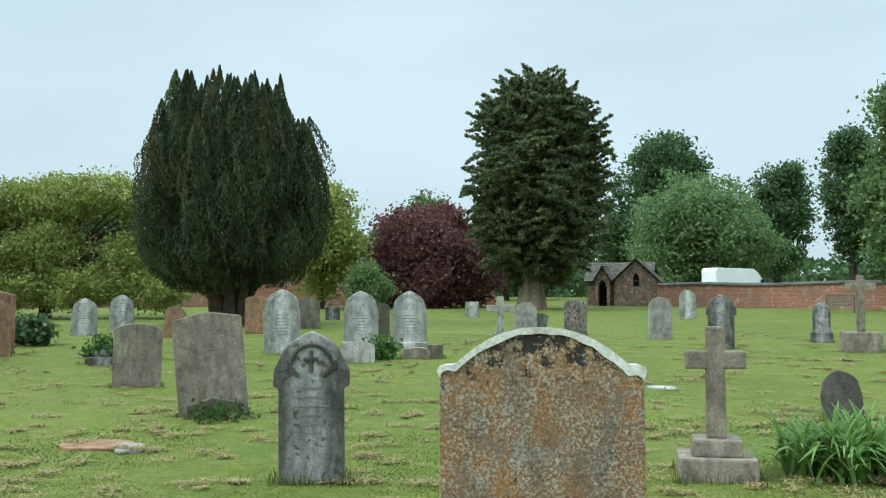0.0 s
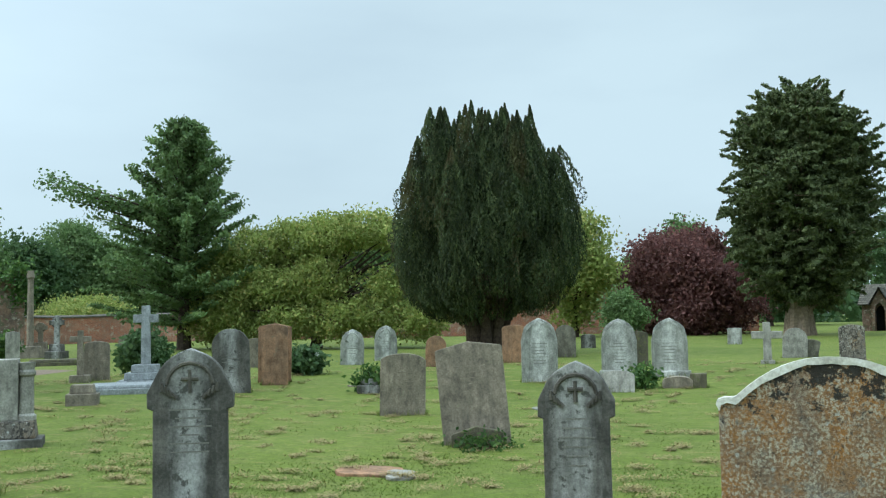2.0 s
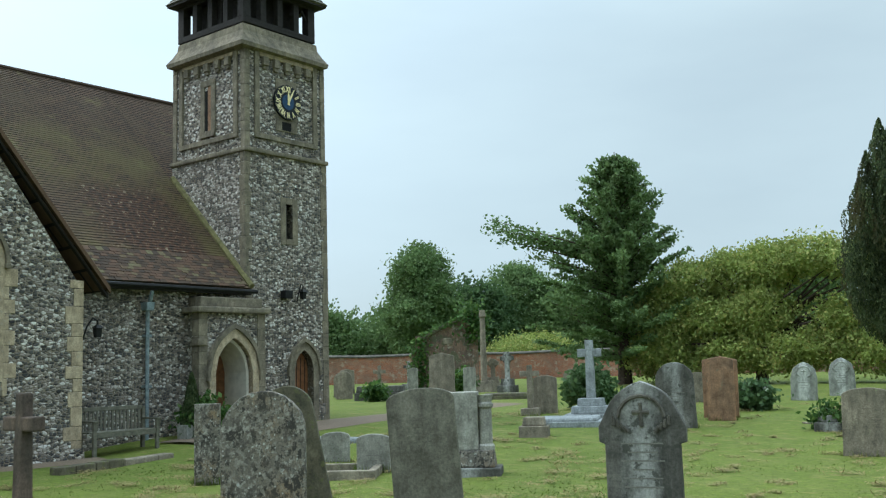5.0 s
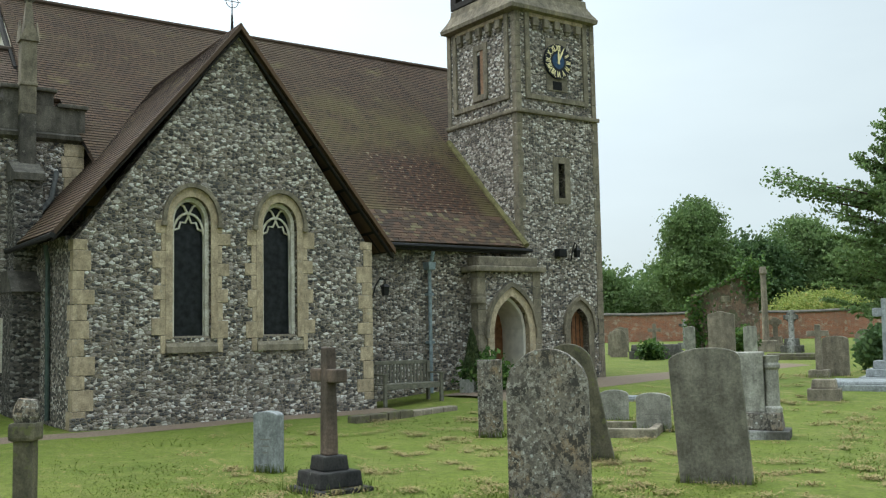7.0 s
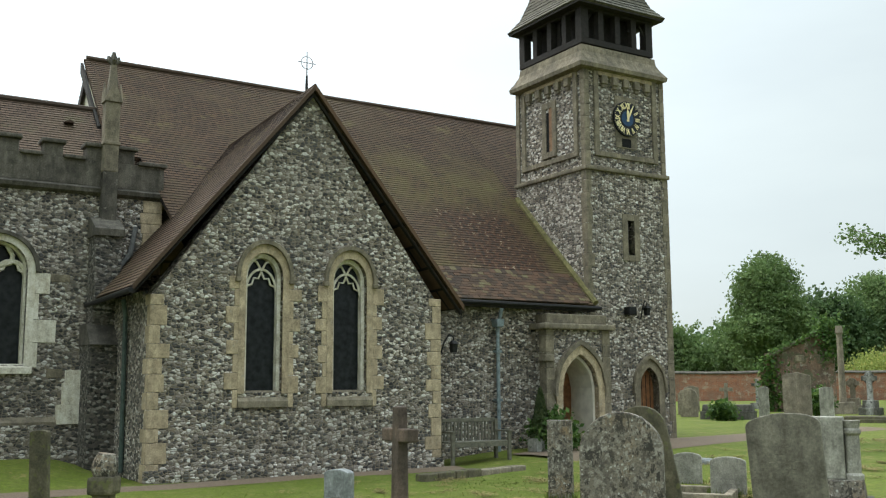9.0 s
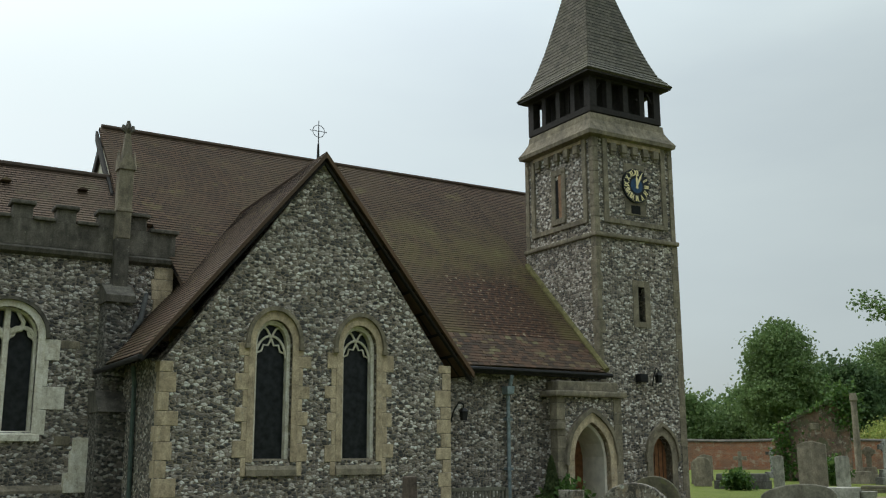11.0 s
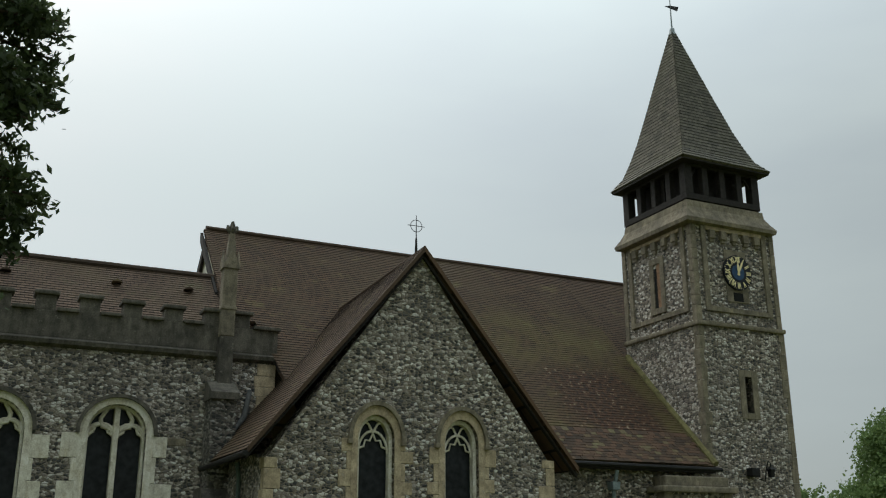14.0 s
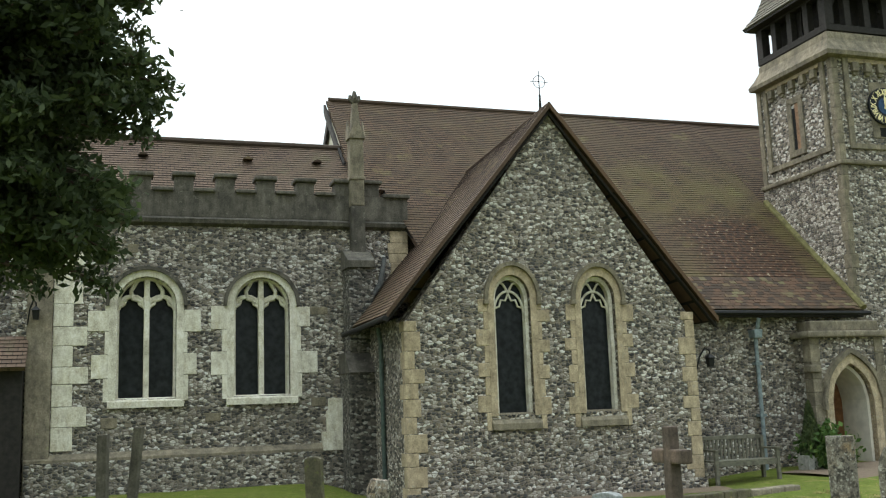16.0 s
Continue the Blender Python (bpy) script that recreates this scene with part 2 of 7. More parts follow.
def flint_mat(name, tone, mortar):
    m, n, l, b = mat(name, 0.7)
    v = coords(n, l, (1, 1, 1.7), False)
    wob = n.new("ShaderNodeTexNoise")
    wob.inputs["Scale"].default_value = 14
    l.new(v, wob.inputs["Vector"])
    v2 = mix(n, l, 0.06, v, wob.outputs["Color"], "ADD")
    vo = n.new("ShaderNodeTexVoronoi")
    vo.inputs["Scale"].default_value = 11.5
    l.new(v2, vo.inputs["Vector"])
    ed = n.new("ShaderNodeTexVoronoi")
    ed.feature = "DISTANCE_TO_EDGE"
    ed.inputs["Scale"].default_value = 11.5
    l.new(v2, ed.inputs["Vector"])
    sep = n.new("ShaderNodeSeparateColor")
    l.new(vo.outputs["Color"], sep.inputs["Color"])
    c = ramp(n, l, sep.outputs["Red"], [(0.0, (0.022 * tone, 0.022 * tone, 0.024 * tone)), (0.34, (0.085 * tone, 0.084 * tone, 0.08 * tone)),
                                        (0.58, (0.25 * tone, 0.215 * tone, 0.185 * tone)), (0.82, (0.53 * tone, 0.49 * tone, 0.43 * tone)), (1.0, (0.72 * tone, 0.71 * tone, 0.67 * tone))])
    fine = noise_tex(n, l, v, 30, 5, 0.7)
    c = mix(n, l, 0.6, c, ramp(n, l, fine, [(0.3, g3(0.2)), (0.72, g3(0.85))]), "OVERLAY")
    big = noise_tex(n, l, v, 0.7, 4)
    mc = mix(n, l, big, mortar, tuple(0.55 * x for x in mortar))
    edge = ramp(n, l, ed.outputs["Distance"], [(0.035, g3(1)), (0.1, g3(0))])
    c = mix(n, l, edge, c, mc)
    c = mix(n, l, ramp(n, l, big, [(0.35, g3(0.35)), (0.65, g3(0.0))]), c, (0.10, 0.095, 0.085))
    l.new(c, b.inputs["Base Color"])
    hgt = ramp(n, l, ed.outputs["Distance"], [(0.02, g3(0)), (0.22, g3(1))])
    bump(n, l, b, hgt, 0.8, 0.03)
    return m


FLINT = flint_mat("knapped_flint_wall", 1.17, (0.34, 0.275, 0.195))
FLINT_CHAPEL = flint_mat("dark_flint_wall", 1.08, (0.30, 0.25, 0.185))
RUIN_BRICK = stone_mat("weathered_ruin_brick", (0.27, 0.16, 0.11), (0.12, 0.09, 0.07), (0.32, 0.29, 0.23), 0.42, True, (0.10, 0.105, 0.06), 5.0)
# flint at about half the wall tone, for the buttress stages
FLINT_DARK = flint_mat("darker_flint_wall", 0.55, (0.14, 0.125, 0.10))


def patch(n, l, uv, u, v):
    """1 inside a soft-edged stretch of u and v (each: from, full, full, to), 0 outside."""
    sep = n.new("ShaderNodeSeparateXYZ")
    l.new(uv, sep.inputs["Vector"])
    out = None
    for axis, (a, b, c, d) in (("X", u), ("Y", v)):
        for lo, hi in ((a, b), (d, c)):
            mr = n.new("ShaderNodeMapRange")
            mr.interpolation_type = "SMOOTHSTEP"
            mr.inputs["From Min"].default_value, mr.inputs["From Max"].default_value = lo, hi
            l.new(sep.outputs[axis], mr.inputs["Value"])
            if out is None:
                out = mr.outputs["Result"]
            else:
                mm = n.new("ShaderNodeMath")
                mm.operation = "MULTIPLY"
                l.new(out, mm.inputs[0])
                l.new(mr.outputs["Result"], mm.inputs[1])
                out = mm.outputs[0]
    return out


def tile_mat(name, c1, c2, c3, moss, grown=False):
    m, n, l, b = mat(name, 0.8)
    uv = n.new("ShaderNodeTexCoord").outputs["UV"]
    br = n.new("ShaderNodeTexBrick")
    br.inputs["Scale"].default_value = 1.0
    br.inputs["Brick Width"].default_value, br.inputs["Row Height"].default_value = 0.17, 0.1
    br.inputs["Mortar Size"].default_value, br.inputs["Bias"].default_value = 0.006, -0.1
    br.inputs["Color1"].default_value, br.inputs["Color2"].default_value = (*c1, 1), (*c2, 1)
    br.inputs["Mortar"].default_value = (0.02, 0.016, 0.013, 1)
    l.new(uv, br.inputs["Vector"])
    big = noise_tex(n, l, uv, 0.55, 5)
    c = mix(n, l, ramp(n, l, big, [(0.45, g3(0)), (0.7, g3(0.75))]), br.outputs["Color"], c3)
    mo = noise_tex(n, l, uv, 1.3, 8, 0.7)
    c = mix(n, l, ramp(n, l, mo, [(0.56, g3(0)), (0.67, g3(0.6))]), c, moss)
    if grown:
        # moss and a patch of old red tiles where the roof runs down beside the tower
        cl = noise_tex(n, l, uv, 1.1, 6, 0.65)
        rag = ramp(n, l, cl, [(0.36, g3(0.1)), (0.56, g3(0.9))])
        for u, v in (((3.6, 6.5, 9.6, 9.8), (2.6, 4.0, 5.2, 7.0)), ((4.0, 5.2, 6.6, 7.6), (-0.5, -0.2, 1.0, 2.6)), ((8.9, 9.25, 9.9, 10.2), (-0.5, -0.2, 4.0, 4.6))):
            k = mix(n, l, 1.0, patch(n, l, uv, u, v), rag, "MULTIPLY")
            c = mix(n, l, mix(n, l, 1.0, k, g3(0.5), "MULTIPLY"), c, (0.128, 0.110, 0.036))
        k = mix(n, l, 1.0, patch(n, l, uv, (5.9, 7.0, 8.7, 9.3), (-0.1, 0.4, 3.2, 4.3)), ramp(n, l, cl, [(0.3, g3(0.35)), (0.5, g3(1))]), "MULTIPLY")
        sp = noise_tex(n, l, uv, 7.5, 4, 0.7)
        c = mix(n, l, k, c, ramp(n, l, sp, [(0.38, (0.034, 0.026, 0.02)), (0.5, (0.066, 0.036, 0.023)), (0.6, (0.105, 0.05, 0.03)), (0.66, (0.28, 0.24, 0.17))]))
    fine = noise_tex(n, l, uv, 26, 5, 0.7)
    c = mix(n, l, 0.5, c, ramp(n, l, fine, [(0.3, g3(0.25)), (0.7, g3(0.75))]), "OVERLAY")
    l.new(c, b.inputs["Base Color"])
    bump(n, l, b, fine, 0.4, 0.01)
    return m


TILE = tile_mat("brown_clay_tiles", (0.105, 0.063, 0.039), (0.066, 0.043, 0.029), (0.092, 0.066, 0.039), (0.15, 0.13, 0.055))
TILE_GROWN = tile_mat("mossy_brown_clay_tiles", (0.105, 0.063, 0.039), (0.066, 0.043, 0.029), (0.092, 0.066, 0.039), (0.15, 0.13, 0.055), True)
TILE_CHAPEL = tile_mat("red_brown_clay_tiles", (0.13, 0.085, 0.06), (0.09, 0.06, 0.044), (0.12, 0.088, 0.056), (0.10, 0.09, 0.05))


def loose_tile_mat():
    m, n, l, b = mat("slipped_clay_tile", 0.8)
    oi = n.new("ShaderNodeObjectInfo")
    c = ramp(n, l, oi.outputs["Random"], [(0.0, (0.045, 0.032, 0.023)), (0.5, (0.075, 0.047, 0.031)), (0.85, (0.105, 0.058, 0.037)), (1.0, (0.13, 0.115, 0.06))])
    f = noise_tex(n, l, coords(n, l), 30, 5)
    c = mix(n, l, 0.5, c, ramp(n, l, f, [(0.3, g3(0.25)), (0.7, g3(0.75))]), "OVERLAY")
    l.new(c, b.inputs["Base Color"])
    bump(n, l, b, f, 0.4, 0.01)
    return m


LOOSE_TILE = loose_tile_mat()
SHINGLE = tile_mat("weathered_oak_shingles", (0.12, 0.11, 0.085), (0.062, 0.058, 0.046), (0.095, 0.092, 0.055), (0.2, 0.195, 0.15))


def plain_mat(name, c, rough=0.6, metal=0.0, var=0.35, scale=12.0):
    m, n, l, b = mat(name, rough)
    v = coords(n, l)
    f = noise_tex(n, l, v, scale, 5)
    l.new(ramp(n, l, f, [(0.3, tuple(x * (1 - var) for x in c)), (0.7, tuple(min(1, x * (1 + var)) for x in c))]), b.inputs["Base Color"])
    b.inputs["Metallic"].default_value = metal
    bump(n, l, b, f, 0.2, 0.005)
    return m


DARK_WOOD = plain_mat("tarred_and_unlit_timber", (0.022, 0.019, 0.017), 0.75)
DOOR_WOOD = plain_mat("oak_door_wood", (0.17, 0.075, 0.032), 0.6, 0, 0.4, 8)
BENCH_WOOD = plain_mat("silvered_bench_wood", (0.135, 0.128, 0.098), 0.8)
LEAD = plain_mat("lead_grey_metal", (0.22, 0.25, 0.26), 0.5, 0.3)
VALLEY_LEAD = plain_mat("weathered_dark_lead", (0.09, 0.092, 0.088), 0.75, 0.0)
PIPE_BLUE = plain_mat("blue_grey_painted_iron", (0.19, 0.235, 0.245), 0.5)
PIPE_GREEN = plain_mat("dark_green_painted_iron", (0.06, 0.085, 0.075), 0.5)
IRON = plain_mat("black_iron", (0.02, 0.02, 0.02), 0.5, 0.5)
GILT = plain_mat("gilded_metal", (0.86, 0.74, 0.42), 0.45, 0.1, 0.1)
MOSSY_FILLET = plain_mat("mossy_mortar", (0.15, 0.135, 0.06), 0.95, 0, 0.45, 7)
RUST_STONE = stone_mat("brown_stained_stone", (0.15, 0.105, 0.08), (0.06, 0.05, 0.042), (0.17, 0.15, 0.11), 0.34)
CLOCK_BLACK = plain_mat("clock_face_black", (0.012, 0.013, 0.016), 0.5)
CLOCK_BLUE = plain_mat("clock_centre_blue", (0.02, 0.06, 0.13), 0.5)
CREAM = plain_mat("cream_render", (0.58, 0.55, 0.47), 0.85, 0, 0.15, 5)
CANVAS = plain_mat("white_canvas", (0.8, 0.82, 0.82), 0.6, 0, 0.05, 2)
DARK_INSIDE = plain_mat("unlit_interior", (0.01, 0.01, 0.01), 0.9)
BARK = plain_mat("rough_bark", (0.07, 0.05, 0.038), 0.95, 0, 0.5, 9)
PALE_BARK = plain_mat("pale_fibrous_bark", (0.22, 0.17, 0.12), 0.95, 0, 0.45, 6)
GRAVEL = plain_mat("brown_gravel_path", (0.165, 0.122, 0.088), 0.95, 0, 0.35, 40)
SOIL = plain_mat("bare_earth", (0.10, 0.075, 0.05), 0.95, 0, 0.4, 20)
STRAW = plain_mat("dry_grass_clippings", (0.26, 0.205, 0.09), 0.9, 0, 0.4, 30)
INSCRIPTION = plain_mat("faded_inscription", (0.18, 0.172, 0.15), 0.9, 0, 0.3, 60)
PETAL = plain_mat("white_petals", (0.75, 0.72, 0.70), 0.7, 0, 0.1)
TERRACOTTA = plain_mat("stone_trough", (0.3, 0.3, 0.27), 0.9)


def glass_mat():
    m, n, l, b = mat("leaded_dark_glass", 0.3)
    v = coords(n, l, (9, 9, 9), False)
    ch = n.new("ShaderNodeTexNoise")
    ch.inputs["Scale"].default_value = 0.9
    l.new(v, ch.inputs["Vector"])
    l.new(ramp(n, l, ch.outputs["Fac"], [(0.3, (0.006, 0.007, 0.008)), (0.7, (0.022, 0.026, 0.028))]), b.inputs["Base Color"])
    b.inputs["Specular IOR Level"].default_value = 0.18
    bump(n, l, b, ch.outputs["Fac"], 0.15, 0.02)
    return m


GLASS = glass_mat()


def brick_mat():
    m, n, l, b = mat("old_red_brick", 0.9)
    uv = n.new("ShaderNodeTexCoord").outputs["UV"]
    br = n.new("ShaderNodeTexBrick")
    br.inputs["Scale"].default_value = 1.0
    br.inputs["Brick Width"].default_value, br.inputs["Row Height"].default_value = 0.225, 0.075
    br.inputs["Mortar Size"].default_value = 0.008
    br.inputs["Color1"].default_value, br.inputs["Color2"].default_value = (0.37, 0.125, 0.065, 1), (0.24, 0.085, 0.05, 1)
    br.inputs["Mortar"].default_value = (0.36, 0.29, 0.22, 1)
    l.new(uv, br.inputs["Vector"])
    big = noise_tex(n, l, uv, 0.5, 7, 0.7)
    c = mix(n, l, ramp(n, l, big, [(0.45, g3(0)), (0.68, g3(0.7))]), br.outputs["Color"], (0.16, 0.12, 0.09))
    st = noise_tex(n, l, uv, 2.2, 6, 0.7)
    c = mix(n, l, ramp(n, l, st, [(0.54, g3(0)), (0.62, g3(0.75))]), c, (0.40, 0.33, 0.25))
    l.new(c, b.inputs["Base Color"])
    bump(n, l, b, br.outputs["Fac"], -0.3, 0.01)
    return m


BRICK = brick_mat()


def grass_mat():
    m, n, l, b = mat("mown_grass", 0.95)
    tc = n.new("ShaderNodeNewGeometry")
    v = tc.outputs["Position"]
    big = noise_tex(n, l, v, 0.22, 5)
    mid = noise_tex(n, l, v, 1.9, 6, 0.65)
    fine = noise_tex(n, l, v, 28, 5, 0.7)
    c = ramp(n, l, big, [(0.3, (0.072, 0.104, 0.011)), (0.7, (0.120, 0.150, 0.021))])
    c = mix(n, l, ramp(n, l, mid, [(0.46, g3(0)), (0.64, g3(0.65))]), c, (0.138, 0.15, 0.036))
    c = mix(n, l, 0.6, c, ramp(n, l, fine, [(0.3, g3(0.22)), (0.7, g3(0.78))]), "OVERLAY")
    clump = noise_tex(n, l, v, 7.5, 6, 0.7)
    c = mix(n, l, 0.55, c, ramp(n, l, clump, [(0.34, g3(0.3)), (0.66, g3(0.7))]), "OVERLAY")
    mp = n.new("ShaderNodeMapping")
    mp.inputs["Scale"].default_value = (0.5, 1.4, 1)
    mp.inputs["Rotation"].default_value = (0, 0, 0.25)
    l.new(v, mp.inputs["Vector"])
    dry = noise_tex(n, l, mp.outputs["Vector"], 2.6, 7, 0.72)
    c = mix(n, l, ramp(n, l, dry, [(0.57, g3(0)), (0.66, g3(0.75))]), c, (0.225, 0.18, 0.072))
    l.new(c, b.inputs["Base Color"])
    bump(n, l, b, fine, 0.4, 0.04)
    return m


GRASS = grass_mat()


def leaf_mat(name, c1, c2, c3=None, plume=False):
    m, n, l, b = mat(name, 0.65)
    ge = n.new("ShaderNodeNewGeometry")
    c = ramp(n, l, ge.outputs["Random Per Island"], [(0.0, c1), (0.75, c2), (1.0, c3 or c2)])
    big = noise_tex(n, l, ge.outputs["Position"], 0.8, 3)
    c = mix(n, l, 0.6, c, ramp(n, l, big, [(0.3, g3(0.3)), (0.7, g3(0.72))]), "OVERLAY")
    if plume:
        # plume shading painted into the leaf colour: upright light and dark streaks, plus bronzed plumes
        mp = n.new("ShaderNodeMapping")
        mp.inputs["Scale"].default_value = (1.0, 1.0, 0.28)
        l.new(ge.outputs["Position"], mp.inputs["Vector"])
        up = noise_tex(n, l, mp.outputs["Vector"], 2.6, 3, 0.55)
        c = mix(n, l, 0.9, c, ramp(n, l, up, [(0.36, g3(0.2)), (0.5, g3(0.5)), (0.64, g3(0.8))]), "OVERLAY")
        br = noise_tex(n, l, mp.outputs["Vector"], 0.9, 2)
        c = mix(n, l, ramp(n, l, br, [(0.56, g3(0)), (0.66, g3(0.5))]), c, (0.12, 0.085, 0.035))
    l.new(c, b.inputs["Base Color"])
    b.inputs["Subsurface Weight"].default_value = 0.0
    tr = n.new("ShaderNodeBsdfTranslucent")
    l.new(c, tr.inputs["Color"])
    mx = n.new("ShaderNodeMixShader")
    mx.inputs["Fac"].default_value = 0.4
    l.new(b.outputs["BSDF"], mx.inputs[1])
    l.new(tr.outputs["BSDF"], mx.inputs[2])
    l.new(mx.outputs["Shader"], n["Material Output"].inputs["Surface"])
    return m


YEW_LEAF = leaf_mat("dark_yew_needles", (0.04, 0.06, 0.026), (0.07, 0.095, 0.038), (0.105, 0.125, 0.048), True)
CYPRESS_LEAF = leaf_mat("dull_green_conifer_needles", (0.075, 0.098, 0.042), (0.115, 0.145, 0.058), (0.175, 0.20, 0.085))
YEW_NEAR = leaf_mat("blackish_yew_needles", (0.03, 0.045, 0.02), (0.055, 0.08, 0.034), (0.09, 0.115, 0.05))
COPPER_LEAF = leaf_mat("copper_red_leaves", (0.10, 0.046, 0.042), (0.17, 0.075, 0.066), (0.24, 0.115, 0.095))
LIME_LEAF = leaf_mat("yellow_green_leaves", (0.2, 0.255, 0.065), (0.29, 0.345, 0.095), (0.42, 0.385, 0.125))
FRESH_LEAF = leaf_mat("fresh_green_leaves", (0.095, 0.16, 0.055), (0.145, 0.22, 0.08), (0.19, 0.265, 0.10))
WILLOW_LEAF = leaf_mat("grey_green_willow_leaves", (0.12, 0.195, 0.075), (0.165, 0.25, 0.10), (0.21, 0.30, 0.13))
DEEP_LEAF = leaf_mat("deep_green_leaves", (0.055, 0.105, 0.04), (0.085, 0.145, 0.055), (0.115, 0.18, 0.07))
IVY_LEAF = leaf_mat("ivy_leaves", (0.04, 0.09, 0.025), (0.08, 0.15, 0.035), (0.13, 0.20, 0.05))
BLADE = leaf_mat("grass_blades", (0.078, 0.122, 0.017), (0.115, 0.155, 0.028), (0.175, 0.168, 0.05))
LILY_LEAF = leaf_mat("strap_leaves", (0.09, 0.18, 0.04), (0.15, 0.26, 0.065), (0.21, 0.33, 0.10))

# ---- mesh helpers ----


def part(name, data, material, parent=None, label=""):
    """Links a bmesh or mesh as one object under a thing."""
    if isinstance(data, bmesh.types.BMesh):
        me = bpy.data.meshes.new(name)
        bmesh.ops.recalc_face_normals(data, faces=data.faces)
        data.to_mesh(me)
        data.free()
    else:
        me = data
    if not me.materials:
        me.materials.append(material)
    ob = new(name, me)
    if parent:
        ob.parent = parent
    if label:
        ob["label"] = label
    return ob


def thing(name, label, category, m=None, group="", kind=""):
    ob = new(name)
    ob.empty_display_size = 0.2
    if m is not None:
        ob.matrix_basis = m
    return tagged(ob, label, category, group, kind)


def box(bm, x0, x1, y0, y1, z0, z1, bev=0.0, taper=0.0):
    vs = []
    for z, t in ((z0, 0), (z1, taper)):
        for x, y in ((x0 + t, y0 + t), (x1 - t, y0 + t), (x1 - t, y1 - t), (x0 + t, y1 - t)):
            vs.append(bm.verts.new((x, y, z)))
    fs = [bm.faces.new([vs[i] for i in q]) for q in ((3, 2, 1, 0), (4, 5, 6, 7), (0, 1, 5, 4), (1, 2, 6, 5), (2, 3, 7, 6), (3, 0, 4, 7))]
    if bev:
        es = {e for f in fs for e in f.edges}
        bmesh.ops.bevel(bm, geom=list(es), offset=bev, segments=2, affect="EDGES", profile=0.6)
    return bm


def boxmesh(*a, **k):
    return box(bmesh.new(), *a, **k)


def prism(bm, pts, y0, y1, bev=0.0, axis="y"):
    """Extrudes an outline in x and z from y0 to y1 (or an outline in x and y upwards)."""
    def at(p, k):
        return (p[0], k, p[1]) if axis == "y" else ((p[0], p[1], k) if axis == "z" else (k, p[0], p[1]))
    f = [bm.verts.new(at(p, y0)) for p in pts]
    g = [bm.verts.new(at(p, y1)) for p in pts]
    n = len(pts)
    fa = [bm.faces.new(f), bm.faces.new(g[::-1])]
    si = [bm.faces.new((f[i], g[i], g[(i + 1) % n], f[(i + 1) % n])) for i in range(n)]
    bmesh.ops.recalc_face_normals(bm, faces=fa + si)
    if bev:
        es = list({e for q in fa for e in q.edges})
        bmesh.ops.bevel(bm, geom=es, offset=bev, segments=2, affect="EDGES", profile=0.6)
    return bm


def ring(bm, outer, inner, y0, y1):
    """A band between two outlines with the same number of points, open at its foot."""
    n = len(outer)
    v = [[bm.verts.new((p[0], y, p[1])) for p in o] for o in (outer, inner) for y in (y0, y1)]
    of, ob_, nf, nb = v
    for i in range(n - 1):
        j = i + 1
        for q in ((of[i], of[j], nf[j], nf[i]), (ob_[i], nb[i], nb[j], ob_[j]), (of[i], ob_[i], ob_[j], of[j]), (nf[i], nf[j], nb[j], nb[i])):
            bm.faces.new(q)
    for i in (0, n - 1):
        bm.faces.new((of[i], nf[i], nb[i], ob_[i]))
    return bm


def wall(outline, holes, y0, y1):
    """An upright wall from y0 to y1 with openings that go through it."""
    bm = bmesh.new()
    loops = []
    for y in (y0, y1):
        es, row = [], []
        for lp in [outline] + holes:
            vs = [bm.verts.new((p[0], y, p[1])) for p in lp]
            row.append(vs)
            es += [bm.edges.new((vs[i], vs[(i + 1) % len(vs)])) for i in range(len(vs))]
        bmesh.ops.triangle_fill(bm, edges=es, use_beauty=True)
        loops.append(row)
    for a, b in zip(*loops):
        for i in range(len(a)):
            j = (i + 1) % len(a)
            bm.faces.new((a[i], a[j], b[j], b[i]))
    return bm


def arch(x0, x1, z0, zs, zt, n=8, point=True, full=1.0):
    """An arched outline from the left foot over the top to the right foot."""
    c, h = (x0 + x1) / 2, zt - zs
    half = (x1 - x0) / 2
    pts = [(x0, z0)]
    for k in range(2 * n + 1):
        a = k / (2 * n)
        if point:
            s = abs(1 - 2 * a)
            x = c + (half * s if a > 0.5 else -half * s)
            pts.append((x, zs + h * (math.sqrt(max(0.0, 1 - ((1 + s) / 2) ** 2)) / 0.866) ** full))
        else:
            pts.append((c - half * math.cos(math.pi * a), zs + h * math.sin(math.pi * a)))
    pts.append((x1, z0))
    return pts


def tube(bm, path, radii, sides=8):
    rows = []
    for i, p in enumerate(path):
        p = Vector(p)
        d = (Vector(path[min(i + 1, len(path) - 1)]) - Vector(path[max(i - 1, 0)])).normalized()
        s = d.cross(Vector((0.31, 0.95, 0.1))).normalized()
        t = d.cross(s)
        rows.append([bm.verts.new(p + (s * math.cos(a) + t * math.sin(a)) * radii[i]) for a in (2 * math.pi * k / sides for k in range(sides))])
    for a, b in zip(rows, rows[1:]):
        for k in range(sides):
            bm.faces.new((a[k], a[(k + 1) % sides], b[(k + 1) % sides], b[k]))
    bm.faces.new(rows[0][::-1])
    bm.faces.new(rows[-1])
    return bm


def rawmesh(name, verts, faces, uvs=None):
    me = bpy.data.meshes.new(name)
    me.from_pydata([tuple(v) for v in verts], [], faces)
    if uvs is not None:
        layer = me.uv_layers.new(name="uv")
        layer.data.foreach_set("uv", np.asarray(uvs, dtype=np.float32).ravel())
    return me


